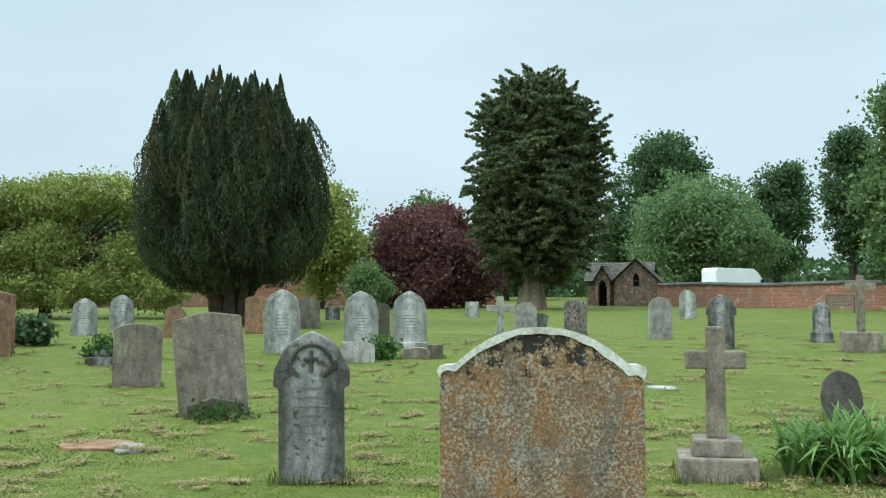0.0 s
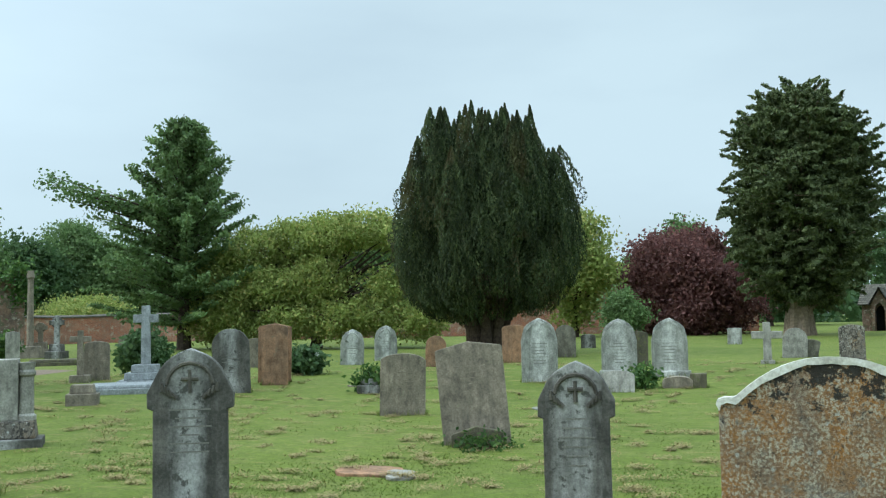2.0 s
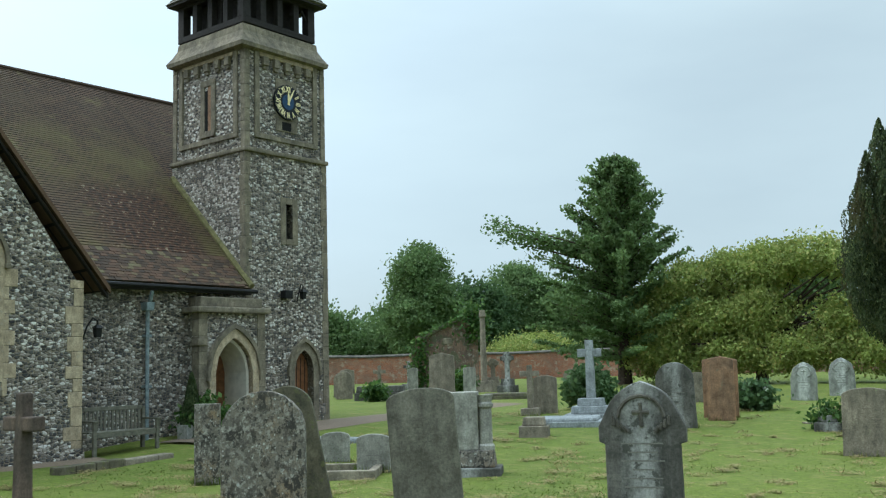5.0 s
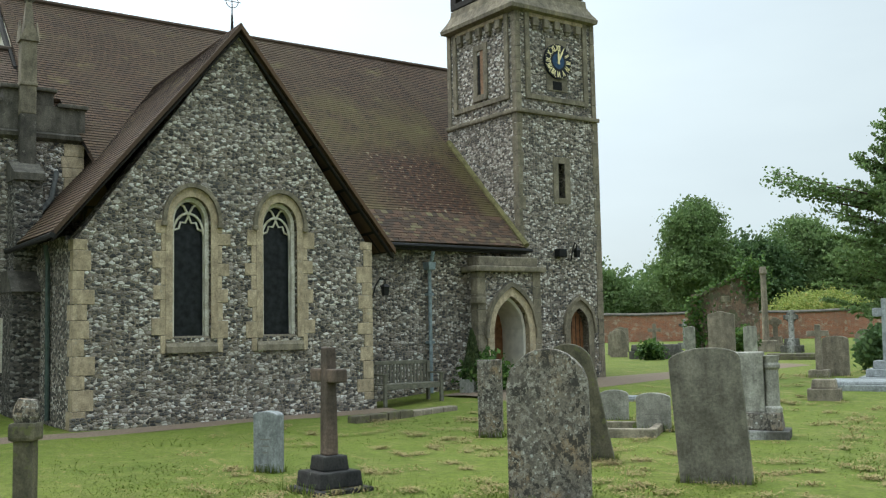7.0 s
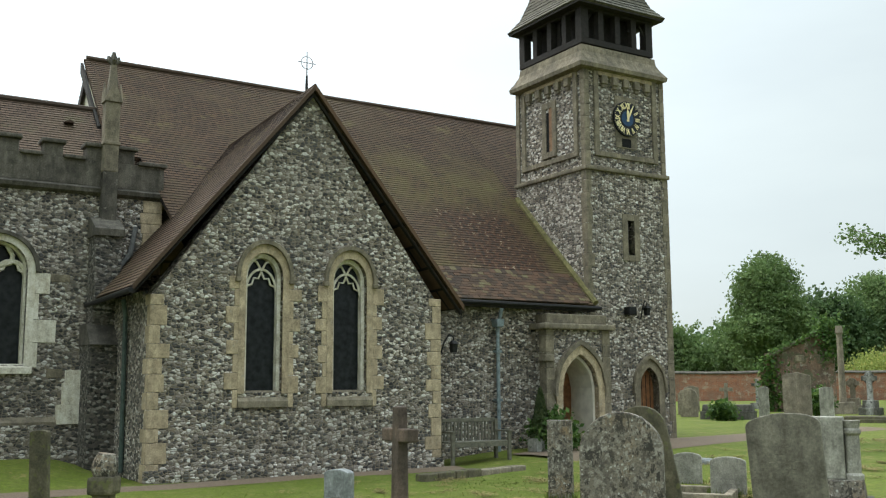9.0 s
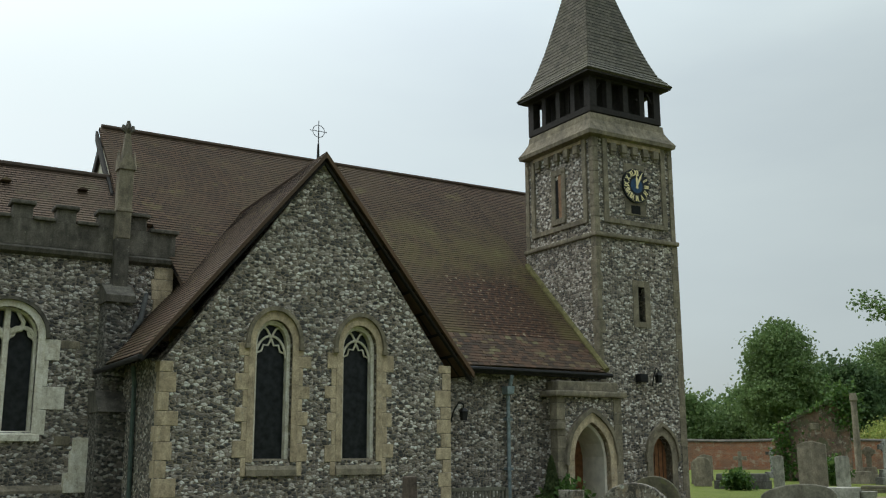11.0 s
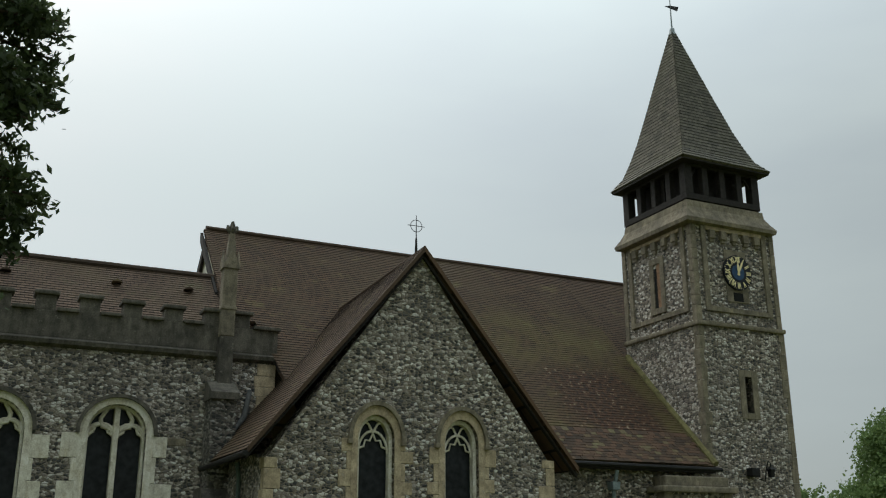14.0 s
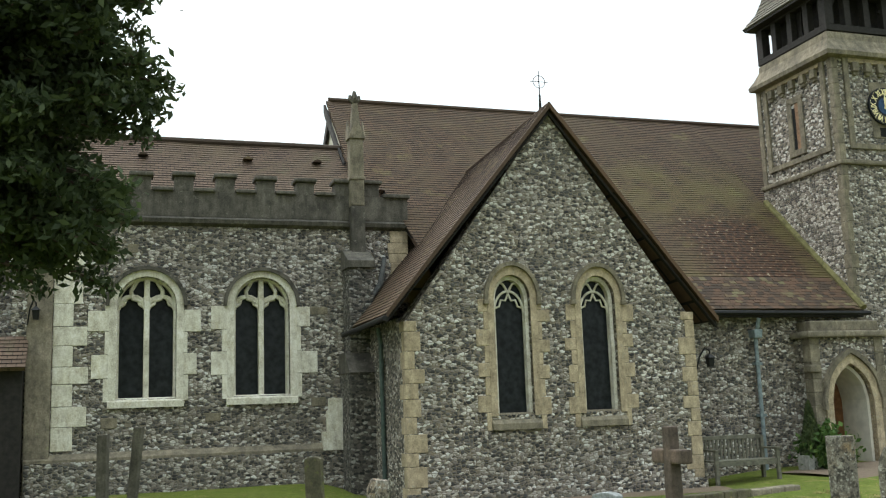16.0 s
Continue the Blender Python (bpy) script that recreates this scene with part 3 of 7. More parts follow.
def quads(name, v):
    """A mesh of loose four-cornered pieces; v has the shape (n, 4, 3)."""
    n = len(v)
    me = bpy.data.meshes.new(name)
    me.vertices.add(4 * n)
    me.vertices.foreach_set("co", np.asarray(v, dtype=np.float32).ravel())
    me.loops.add(4 * n)
    me.loops.foreach_set("vertex_index", np.arange(4 * n, dtype=np.int32))
    me.polygons.add(n)
    me.polygons.foreach_set("loop_start", np.arange(0, 4 * n, 4, dtype=np.int32))
    me.polygons.foreach_set("loop_total", np.full(n, 4, dtype=np.int32))
    me.update(calc_edges=True)
    return me


def smooth01(a, b, x):
    t = np.clip((x - a) / (b - a), 0, 1)
    return t * t * (3 - 2 * t)


CH = radians(96)
CU, CW = (math.cos(CH), math.sin(CH)), (-math.sin(CH), math.cos(CH))


def ground_z(x, y):
    """Height of the turf: level round the camera, rising gently outwards and towards the chapel."""
    x, y = np.asarray(x, dtype=float), np.asarray(y, dtype=float)
    d = np.hypot(x, y)
    a, b = x * CU[0] + y * CU[1], x * CW[0] + y * CW[1]
    mound = 0.2 * smooth01(16.5, 20.5, b) * (1 - smooth01(3.6, 4.9, a))
    flat = smooth01(15.5, 17.2, b) * smooth01(4.0, 5.0, a) * (1 - smooth01(10.5, 13.5, a)) * (1 - smooth01(30, 40, b))
    z = 0.3 * smooth01(17, 27, d) + 0.3 * smooth01(27, 80, d)
    return z * (1 - flat) + mound * (1 - smooth01(30, 40, d))


def gz(x, y):
    return float(ground_z(x, y))

# ---- ground ----


def build_ground():
    radii = [0.0] + [1.5 * 1.045 ** k for k in range(90)] + [120, 180, 300, 600, 1200, 2500]
    sect = 220
    verts, faces = [(0, 0, 0)], []
    rng = np.random.default_rng(3)
    for r in radii[1:]:
        for k in range(sect):
            a = 2 * math.pi * k / sect
            x, y = r * math.cos(a), r * math.sin(a)
            z = gz(x, y) + (0.025 * noise.noise((x * 0.55, y * 0.55, 0)) + 0.012 * noise.noise((x * 2.1, y * 2.1, 4)) if r < 80 else 0)
            verts.append((x, y, z))
    for k in range(sect):
        faces.append((0, 1 + k, 1 + (k + 1) % sect))
    for i in range(len(radii) - 2):
        for k in range(sect):
            p, q = 1 + i * sect, 1 + (i + 1) * sect
            faces.append((p + k, q + k, q + (k + 1) % sect, p + (k + 1) % sect))
    me = rawmesh("ground", verts, faces)
    me.polygons.foreach_set("use_smooth", np.ones(len(me.polygons), dtype=bool))
    tagged(part("ground", me, GRASS), "mown green churchyard lawn with dry clippings", "lawn", kind="structure")


build_ground()


def strip(name, pts, width, lift, material, label):
    """A path of even width that follows the turf."""
    verts, faces = [], []
    fine = []
    for (x0, y0), (x1, y1) in zip(pts, pts[1:]):
        for k in range(12):
            fine.append((x0 + (x1 - x0) * k / 12, y0 + (y1 - y0) * k / 12))
    fine.append(pts[-1])
    for i, (x, y) in enumerate(fine):
        ax, ay = fine[max(i - 1, 0)]
        bx, by = fine[min(i + 1, len(fine) - 1)]
        d = math.hypot(bx - ax, by - ay)
        nx, ny = -(by - ay) / d, (bx - ax) / d
        for s in (-0.5, -0.15, 0.15, 0.5):
            px, py = x + nx * width * s, y + ny * width * s
            verts.append((px, py, gz(px, py) + lift + (0.01 if abs(s) < 0.3 else -0.03)))
    for i in range(len(fine) - 1):
        for s in range(3):
            p = 4 * i + s
            faces.append((p, p + 1, p + 5, p + 4))
    tagged(part(name, rawmesh(name, verts, faces), material), label, "path", kind="structure")


def ch(a, b):
    """A point of the church's own plan (along its wall, away from the lawn) in the world."""
    return (a * CU[0] + b * CW[0], a * CU[1] + b * CW[1])


strip("path_wall", [ch(-3.0, 16.9), ch(4.6, 16.95), ch(7.0, 17.25), ch(11.0, 17.42)], 0.8, 0.035, GRAVEL, "narrow brown gravel path beside the church wall")
strip("path_porch", [ch(13.1, 17.35), ch(14.5, 17.6), ch(17.5, 17.9), ch(20.5, 18.3), ch(27.0, 19.5)], 1.9, 0.035, GRAVEL, "brown gravel path to the church porch")

# ---- church ----
church = thing("church", "flint village church with brown tiled roofs and a shingled spire", "church", pose(0, 0, 0, 0, 0, 96))


def tracery_bar(w, path, radii, sides):
    part("tracery_bar", tube(bmesh.new(), path, radii, sides), WHITE_ASHLAR, w)


def roof_plane(name, e0, e1, r0, r1, material, parent, label="", pitch=0.1, lip=0.015, smooth_edge=0.0):
    """Courses of tiles from the eave line e0-e1 up to the ridge line r0-r1, each course lapping the one below."""
    e0, e1, r0, r1 = (Vector(p) for p in (e0, e1, r0, r1))
    up = ((r0 + r1) - (e0 + e1)) / 2
    n = max(2, int(up.length / pitch))
    nrm = (e1 - e0).cross(up).normalized()
    if nrm.z < 0:
        nrm = -nrm
    verts, faces, uvs = [], [], []
    seg = max(2, int((e1 - e0).length / 0.55))
    axis = (e1 - e0).normalized()
    for k in range(n + 1):
        for t, lift in ((k / n, 0.0), (k / n, lip)):
            p, q = e0.lerp(r0, t), e1.lerp(r1, t)
            for s in range(seg + 1):
                wob = 0.02 * noise.noise((s * 0.31 + e0.x, k * 0.045, e0.y)) + 0.006 * noise.noise((s * 1.3, k * 0.21, e0.z))
                verts.append(p.lerp(q, s / seg) + nrm * (lift + wob))
    m = seg + 1
    for k in range(n):
        lo, hi, nx = (2 * k) * m, (2 * k + 1) * m, (2 * k + 2) * m
        for s in range(seg):
            u0, u1 = (verts[hi + s] - e0).dot(axis), (verts[hi + s + 1] - e0).dot(axis)
            faces.append((lo + s, lo + s + 1, hi + s + 1, hi + s))
            uvs += [(u0, k * 0.1 - 0.004), (u1, k * 0.1 - 0.004), (u1, k * 0.1), (u0, k * 0.1)]
            faces.append((hi + s, hi + s + 1, nx + s + 1, nx + s))
            uvs += [(u0, k * 0.1 + 0.008), (u1, k * 0.1 + 0.008), (u1, k * 0.1 + 0.099), (u0, k * 0.1 + 0.099)]
    under = len(verts)
    verts += [e0 - nrm * 0.08, e1 - nrm * 0.08, r1 - nrm * 0.08, r0 - nrm * 0.08]
    last = 2 * n * m
    for f in ((under, under + 1, under + 2, under + 3), (under, under + 1, seg, 0), (under + 3, under + 2, last + seg, last)):
        faces.append(f)
        uvs += [(0, 0), (1, 0), (1, 1), (0, 1)]
    return part(name, rawmesh(name, verts, faces, uvs), material, parent, label)


def stone_block(x0, x1, y0, y1, z0, z1, material, parent, name="quoin_stone", bev=0.012):
    return part(name, boxmesh(x0, x1, y0, y1, z0, z1, bev=bev), material, parent)


GA, GB, GAPEX, GX = 4.87, 10.87, 7.41, 7.91
GW, CHB, TW = 17.8, 21.0, 19.0
NE, NR = 3.58, 0.975

# gable wall with two lancets
win_a = [(6.62, 7.36), (8.41, 9.15)]
holes = [arch(x0, x1, 1.55, 3.7, 4.16, 7, False) for x0, x1 in win_a]
out = [(GA, -0.4), (GB, -0.4), (GB, 3.25), (GX, GAPEX), (GA, 3.25)]
part("gable_wall", wall(out, holes, GW, GW + 0.55), FLINT, church, "knapped flint gable wall")
part("gable_side_wall", boxmesh(GA, GA + 0.5, GW + 0.55, CHB + 0.2, -0.4, 3.4), FLINT, church)
part("gable_far_wall", boxmesh(GB - 0.5, GB, GW + 0.55, TW + 0.2, -0.4, 3.4), FLINT, church)
part("gable_plinth", boxmesh(GA - 0.05, GB + 0.05, GW - 0.06, GW, -0.4, 0.22, bev=0.02), FLINT, church)


def quoins(x, y0, z0, z1, side, material, rng, front=True, return_side=False, hgt=0.3):
    z = z0
    k = 0
    while z < z1 - 0.05:
        h = min(hgt * rng.uniform(0.8, 1.25), z1 - z)
        ln = (0.32 if k % 2 else 0.2) * rng.uniform(0.85, 1.2)
        dp = (0.2 if k % 2 else 0.34) * rng.uniform(0.85, 1.15)
        xa, xb = (x - 0.012, x + ln) if side > 0 else (x - ln, x + 0.012)
        stone_block(xa, xb, y0 - 0.015, y0 + dp, z + 0.004, z + h - 0.004, material, church)
        z += h
        k += 1


rq = random.Random(5)
quoins(GA, GW, 0.0, 3.3, 1, YELLOW_ASHLAR, rq)
quoins(GB, GW, 0.0, 3.45, -1, YELLOW_ASHLAR, rq)


def lancet(x0, x1, i):
    w = thing("window", "", "")
    w.parent = church
    w["label"] = "lancet window with yellow stone surround and leaded glass"
    z0, zs, zt = 1.55, 3.7, 4.16
    outer = arch(x0 - 0.13, x1 + 0.13, z0 - 0.02, zs, zt + 0.17, 7, False)
    inner = arch(x0, x1, z0 - 0.02, zs, zt, 7, False)
    part("surround", ring(bmesh.new(), outer, inner, GW - 0.025, GW + 0.1), YELLOW_ASHLAR, w)
    i2 = arch(x0 + 0.07, x1 - 0.07, z0, zs, zt - 0.08, 7, False)
    part("inner_frame", ring(bmesh.new(), arch(x0 + 0.002, x1 - 0.002, z0, zs, zt - 0.002, 7, False), i2, GW + 0.1, GW + 0.3), WHITE_ASHLAR, w)
    hood_o = arch(x0 - 0.2, x1 + 0.2, zs - 0.02, zs, zt + 0.25, 7, False)
    hood_i = arch(x0 - 0.13, x1 + 0.13, zs - 0.02, zs, zt + 0.172, 7, False)
    part("hood_mould", ring(bmesh.new(), hood_o, hood_i, GW - 0.09, GW + 0.02), GREY_ASHLAR, w)
    for sx in (x0 - 0.165, x1 + 0.165):
        part("hood_stop", boxmesh(sx - 0.05, sx + 0.05, GW - 0.1, GW + 0.02, zs - 0.11, zs - 0.02, bev=0.02), GREY_ASHLAR, w)
    part("glass", prism(bmesh.new(), arch(x0 + 0.01, x1 - 0.01, z0, zs, zt - 0.01, 7, False), GW + 0.24, GW + 0.26), GLASS, w)
    c = (x0 + x1) / 2
    half = (x1 - x0) / 2 - 0.07
    for s in (-1, 1):
        path = [(c + s * half * math.cos(t), GW + 0.18, zs - 0.25 + 0.42 * math.sin(t)) for t in np.linspace(0, 1.45, 7)]
        tracery_bar(w, path, [0.024] * 7, 6)
        path = [(c, GW + 0.18, zs + 0.14), (c + s * half * 0.3, GW + 0.18, zs + 0.3), (c + s * half * 0.75, GW + 0.18, zs + 0.36)]
        tracery_bar(w, path, [0.024, 0.022, 0.018], 6)
        cusp = [(c + s * half * q, GW + 0.18, zs - 0.28 + h) for q, h in ((0.98, 0.12), (0.62, 0.16), (0.5, 0.28), (0.2, 0.27), (0.0, 0.4))]
        tracery_bar(w, cusp, [0.02] * 5, 6)
    sill = [(GW - 0.06, z0 - 0.27), (GW + 0.3, z0 - 0.27), (GW + 0.3, z0 + 0.04), (GW + 0.1, z0 + 0.03), (GW - 0.06, z0 - 0.16)]
    part("sill", prism(bmesh.new(), sill, x0 - 0.12, x1 + 0.12, axis="x"), GREY_ASHLAR, w)
    for s, x in ((-1, x0), (1, x1)):
        z, k = z0 - 0.28, 0
        while z < zs - 0.05:
            h = min(rq.uniform(0.22, 0.34), zs - z)
            ln = (0.2 if k % 2 else 0.08) * rq.uniform(0.8, 1.2) + 0.02
            xa, xb = (x - 0.13 - ln, x - 0.13 + 0.004) if s < 0 else (x + 0.13 - 0.004, x + 0.13 + ln)
            part("jamb_stone", boxmesh(xa, xb, GW - 0.018, GW + 0.05, z + 0.004, z + h - 0.004, bev=0.01), YELLOW_ASHLAR, w)
            z += h
            k += 1


for i, (x0, x1) in enumerate(win_a):
    lancet(x0, x1, i)

# roofs
GR, RP, GF, GL = 7.54, 1.21, GW - 0.15, 4.5
roof_plane("gable_roof_left", (GL, GW + 5.2, GR - RP * (GX - GL)), (GL, GF, GR - RP * (GX - GL)), (GX, GW + 5.2, GR - 0.2), (GX, GF, GR), TILE, church, "brown clay tile roof slope")
roof_plane("gable_roof_right", (11.36, GF, 3.3), (11.36, GW + 5.2, 3.3), (GX, GF, GR), (GX, GW + 5.2, GR - 0.2), TILE, church, "brown clay tile roof slope")
for s, x in ((-1, GL), (1, 11.36)):
    d = abs(GX - x)
    z = GR - RP * d if s < 0 else 3.3
    part("verge_board", prism(bmesh.new(), [(x, z - 0.09), (GX, GR - 0.09), (GX, GR - 0.2), (x, z - 0.18)], GW - 0.1, GW - 0.05), DARK_WOOD, church, "dark timber verge board")
    part("verge_tiles", prism(bmesh.new(), [(x, z + 0.03), (GX, GR + 0.03), (GX, GR - 0.085), (x, z - 0.085)], GF - 0.035, GF + 0.02), LOOSE_TILE, church, "cut edges of the clay tiles")
    part("verge_soffit", prism(bmesh.new(), [(x, z - 0.1), (GX, GR - 0.1), (GX, GR - 0.16), (x, z - 0.16)], GW - 0.05, GW + 0.02), DARK_WOOD, church)
main_roof = roof_plane("main_roof", (6.2, 18.72, NE), (15.83, 18.72, NE), (5.1, 25.05, NE + 6.33 * NR), (15.83, 25.05, NE + 6.33 * NR), TILE_GROWN, church, "long brown clay tile nave roof")
roof_plane("main_roof_verge", (5.0, 21.9, NE + 3.18 * NR), (5.647, 21.9, NE + 3.18 * NR), (5.0, 25.05, NE + 6.33 * NR), (5.1, 25.05, NE + 6.33 * NR), TILE, church)
roof_plane("main_roof_behind_tower", (15.83, 21.9, NE + 3.18 * NR), (18.8, 21.9, NE + 3.18 * NR), (15.83, 25.05, NE + 6.33 * NR), (18.8, 25.05, NE + 6.33 * NR), TILE, church)
roof_plane("main_roof_far_slope", (18.8, 31.4, NE), (5.1, 31.4, NE), (18.8, 25.05, NE + 6.33 * NR), (5.1, 25.05, NE + 6.33 * NR), TILE, church, pitch=0.4)
part("ridge_tiles", tube(bmesh.new(), [(5.05, 25.05, NE + 6.33 * NR + 0.03), (12, 25.05, NE + 6.33 * NR + 0.01), (18.8, 25.05, NE + 6.33 * NR + 0.03)], [0.065] * 3), LOOSE_TILE, church)
part("gable_ridge_tiles", tube(bmesh.new(), [(GX, GF - 0.02, GR + 0.01), (GX, GW + 5.2, GR - 0.19)], [0.03] * 2), LOOSE_TILE, church)
part("nave_end_wall", prism(bmesh.new(), [(22.6, -0.4), (31.0, -0.4), (31.0, 3.7), (25.05, 9.57), (22.6, 7.2)], 5.16, 5.5, axis="x"), CREAM, church)
part("nave_verge_board", prism(bmesh.new(), [(22.9, NE + 3.96), (25.05, NE + 6.06), (25.05, NE + 5.8), (22.9, NE + 3.7)], 4.92, 4.985, axis="x"), DARK_WOOD, church)
part("nave_verge_board_far", prism(bmesh.new(), [(31.3, NE - 0.12), (25.05, NE + 6.06), (25.05, NE + 5.74), (31.3, NE - 0.4)], 5.06, 5.12, axis="x"), DARK_WOOD, church)


def eave_tiles():
    """Single hand-made tiles on the lowest courses of the nave roof, slipped and lifted a little."""
    bm = boxmesh(-0.078, 0.078, 0.0, 0.15, 0.0, 0.014)
    me = bpy.data.meshes.new("tile")
    bm.to_mesh(me)
    bm.free()
    me.materials.append(LOOSE_TILE)
    rng = random.Random(44)
    slope = math.degrees(math.atan(NR))
    for k in range(11):
        for j in range(27):
            x = 11.45 + 0.16 * j + (0.08 if k % 2 else 0) + rng.uniform(-0.008, 0.008)
            t = 0.1 * k * math.cos(radians(slope)) + rng.uniform(-0.01, 0.01)
            ob = new("tile", me)
            ob.parent = main_roof
            ob.matrix_basis = pose(x, 18.72 + t - 0.02, NE + t * NR + 0.022, slope - rng.uniform(3, 6), rng.uniform(-1.5, 1.5), rng.uniform(-1.5, 1.5))


eave_tiles()
part("nave_wall", wall([(10.4, -0.4), (16.0, -0.4), (16.0, NE + 0.15), (10.4, NE + 0.15)], [arch(14.6, 15.68, -0.25, 1.6, 2.38, 7)], TW, TW + 0.6), FLINT, church, "flint nave wall")
part("nave_far_end_wall", boxmesh(18.3, 18.75, 21.8, 31.0, -0.4, 6.4), FLINT, church)

# gutters and pipes
part("eave_gutter", tube(bmesh.new(), [(11.35, 18.66, NE - 0.06), (16.0, 18.66, NE - 0.08)], [0.05, 0.05]), IRON, church, "dark iron gutter")
part("fascia_board", boxmesh(11.35, 15.9, 18.74, 18.8, NE - 0.16, NE + 0.0), DARK_WOOD, church)
part("side_gutter", tube(bmesh.new(), [(GL - 0.05, GW - 0.25, 3.33), (GL - 0.05, CHB, 3.3)], [0.05, 0.05]), IRON, church)
dp = part("downpipe", tube(bmesh.new(), [(13.08, 18.7, 3.4), (13.08, 18.78, 3.2), (13.1, 18.9, 3.0), (13.1, 18.9, 0.1)], [0.045] * 4), PIPE_BLUE, church, "blue-grey iron downpipe")
part("hopper", boxmesh(13.08 - 0.09, 13.08 + 0.09, 18.76, 18.97, 2.98, 3.16, bev=0.02, taper=-0.02), PIPE_BLUE, dp)
for z in (2.4, 1.3):
    part("pipe_bracket", boxmesh(13.1 - 0.075, 13.1 + 0.075, 18.84, 19.0, z, z + 0.06), PIPE_BLUE, dp)
part("valley_gutter", tube(bmesh.new(), [(5.35, CHB - 0.12, 4.95), (5.2, CHB - 0.3, 4.35), (4.95, CHB - 0.45, 4.05)], [0.05, 0.06, 0.05]), VALLEY_LEAD, church, "dull dark lead valley gutter")
part("side_pipe", tube(bmesh.new(), [(4.74, GW + 1.4, 3.3), (4.8, GW + 1.45, 3.0), (4.82, GW + 1.45, 0.1)], [0.045] * 3), PIPE_GREEN, church, "dark green iron downpipe")
part("side_downpipe", tube(bmesh.new(), [(4.72, CHB - 0.55, 3.2), (4.72, CHB - 0.5, 2.9), (4.8, CHB - 0.42, 0.2)], [0.05] * 3), IRON, church)

# chapel: battlemented wall with two traceried windows
cw = [(-0.09, 1.05), (2.18, 3.32)]
choles = [arch(x0, x1, 2.1, 3.95, 4.52, 7, False) for x0, x1 in cw]
part("chapel_wall", wall([(-2.0, -0.3), (5.9, -0.3), (5.9, 5.7), (-2.0, 5.7)], choles, CHB, CHB + 0.6), FLINT_CHAPEL, church, "dark flint chapel wall")
part("chapel_end_wall", boxmesh(-2.0, -1.5, CHB + 0.6, 27.0, -0.3, 5.6), FLINT_CHAPEL, church)
# brown slab added for the wall's side return, its shade held in the colour
part("corner_pier", boxmesh(-1.72, -1.262, CHB - 0.1, CHB + 0.02, -0.3, 4.75, bev=0.02), GREY_STONE, church, "brown stone strip standing for a shaded return wall")
# near-black timber colour paints the lean-to wall as unlit
part("lean_to_wall", boxmesh(-6.0, -1.74, CHB - 0.35, CHB - 0.01, -0.3, 2.85), DARK_WOOD, church, "boarded lean-to with its shade painted near-black")
roof_plane("lean_to_roof", (-6.0, CHB - 0.6, 2.72), (-1.68, CHB - 0.6, 2.72), (-6.0, CHB - 0.02, 3.35), (-1.68, CHB - 0.02, 3.35), TILE_CHAPEL, church)
part("end_aisle_wall", boxmesh(-9.0, -2.0, CHB + 1.8, CHB + 2.3, -0.3, 5.0), FLINT_CHAPEL, church)
part("chapel_plinth", prism(bmesh.new(), [(CHB - 0.14, -0.3), (CHB, -0.3), (CHB, 1.1), (CHB - 0.03, 1.08), (CHB - 0.14, 1.0)], -1.7, 4.4, axis="x"), GREY_ASHLAR, church)
part("plinth_flint", boxmesh(-1.69, 4.38, CHB - 0.16, CHB - 0.13, -0.3, 0.95), FLINT_CHAPEL, church)
part("string_course", prism(bmesh.new(), [(CHB - 0.1, 5.62), (CHB + 0.02, 5.55), (CHB + 0.02, 5.78), (CHB - 0.12, 5.7)], -2.1, 5.95, axis="x"), DARK_ASHLAR, church)
part("parapet", boxmesh(-2.03, 5.93, CHB - 0.02, CHB + 0.35, 5.76, 6.3, bev=0.015), DARK_ASHLAR, church, "blackened stone battlement")
for k in range(8):
    mx = 4.515 - 0.835 * k
    zt = 6.58 + rq.uniform(-0.02, 0.03)
    part("merlon", boxmesh(mx - 0.19, mx + 0.19, CHB - 0.018, CHB + 0.33, 6.29, zt, bev=0.02), DARK_ASHLAR, church)
    part("coping", boxmesh(mx - 0.24, mx + 0.24, CHB - 0.09, CHB + 0.4, zt, zt + 0.09, bev=0.03), DARK_ASHLAR, church)
    part("coping", boxmesh(mx - 0.63, mx - 0.205, CHB - 0.09, CHB + 0.4, 6.285, 6.36, bev=0.02), DARK_ASHLAR, church)
part("merlon", boxmesh(4.95, 5.3, CHB - 0.018, CHB + 0.33, 6.29, 6.58, bev=0.02), DARK_ASHLAR, church)
part("coping", boxmesh(4.93, 5.36, CHB - 0.09, CHB + 0.4, 6.58, 6.66, bev=0.03), DARK_ASHLAR, church)
part("coping", boxmesh(5.37, 5.98, CHB - 0.09, CHB + 0.4, 6.285, 6.37, bev=0.02), DARK_ASHLAR, church)
roof_plane("chapel_roof", (-2.0, CHB + 0.3, 5.95), (6.0, CHB + 0.3, 5.95), (-2.0, 23.5, 8.02), (6.0, 23.5, 8.02), TILE_CHAPEL, church, "red-brown clay tile chapel roof")
roof_plane("chapel_roof_far_slope", (5.3, 26.0, 5.95), (-2.0, 26.0, 5.95), (5.3, 23.5, 8.02), (-2.0, 23.5, 8.02), TILE_CHAPEL, church, pitch=0.4)
part("chapel_ridge_tiles", tube(bmesh.new(), [(-2.0, 23.5, 8.05), (5.3, 23.5, 8.05)], [0.08] * 2), LOOSE_TILE, church)
for x in (0.4, 2.7, 4.3):
    part("roof_vent", prism(bmesh.new(), [(x - 0.11, 7.5), (x + 0.11, 7.5), (x, 7.57)], 22.76, 23.0), LOOSE_TILE, church)


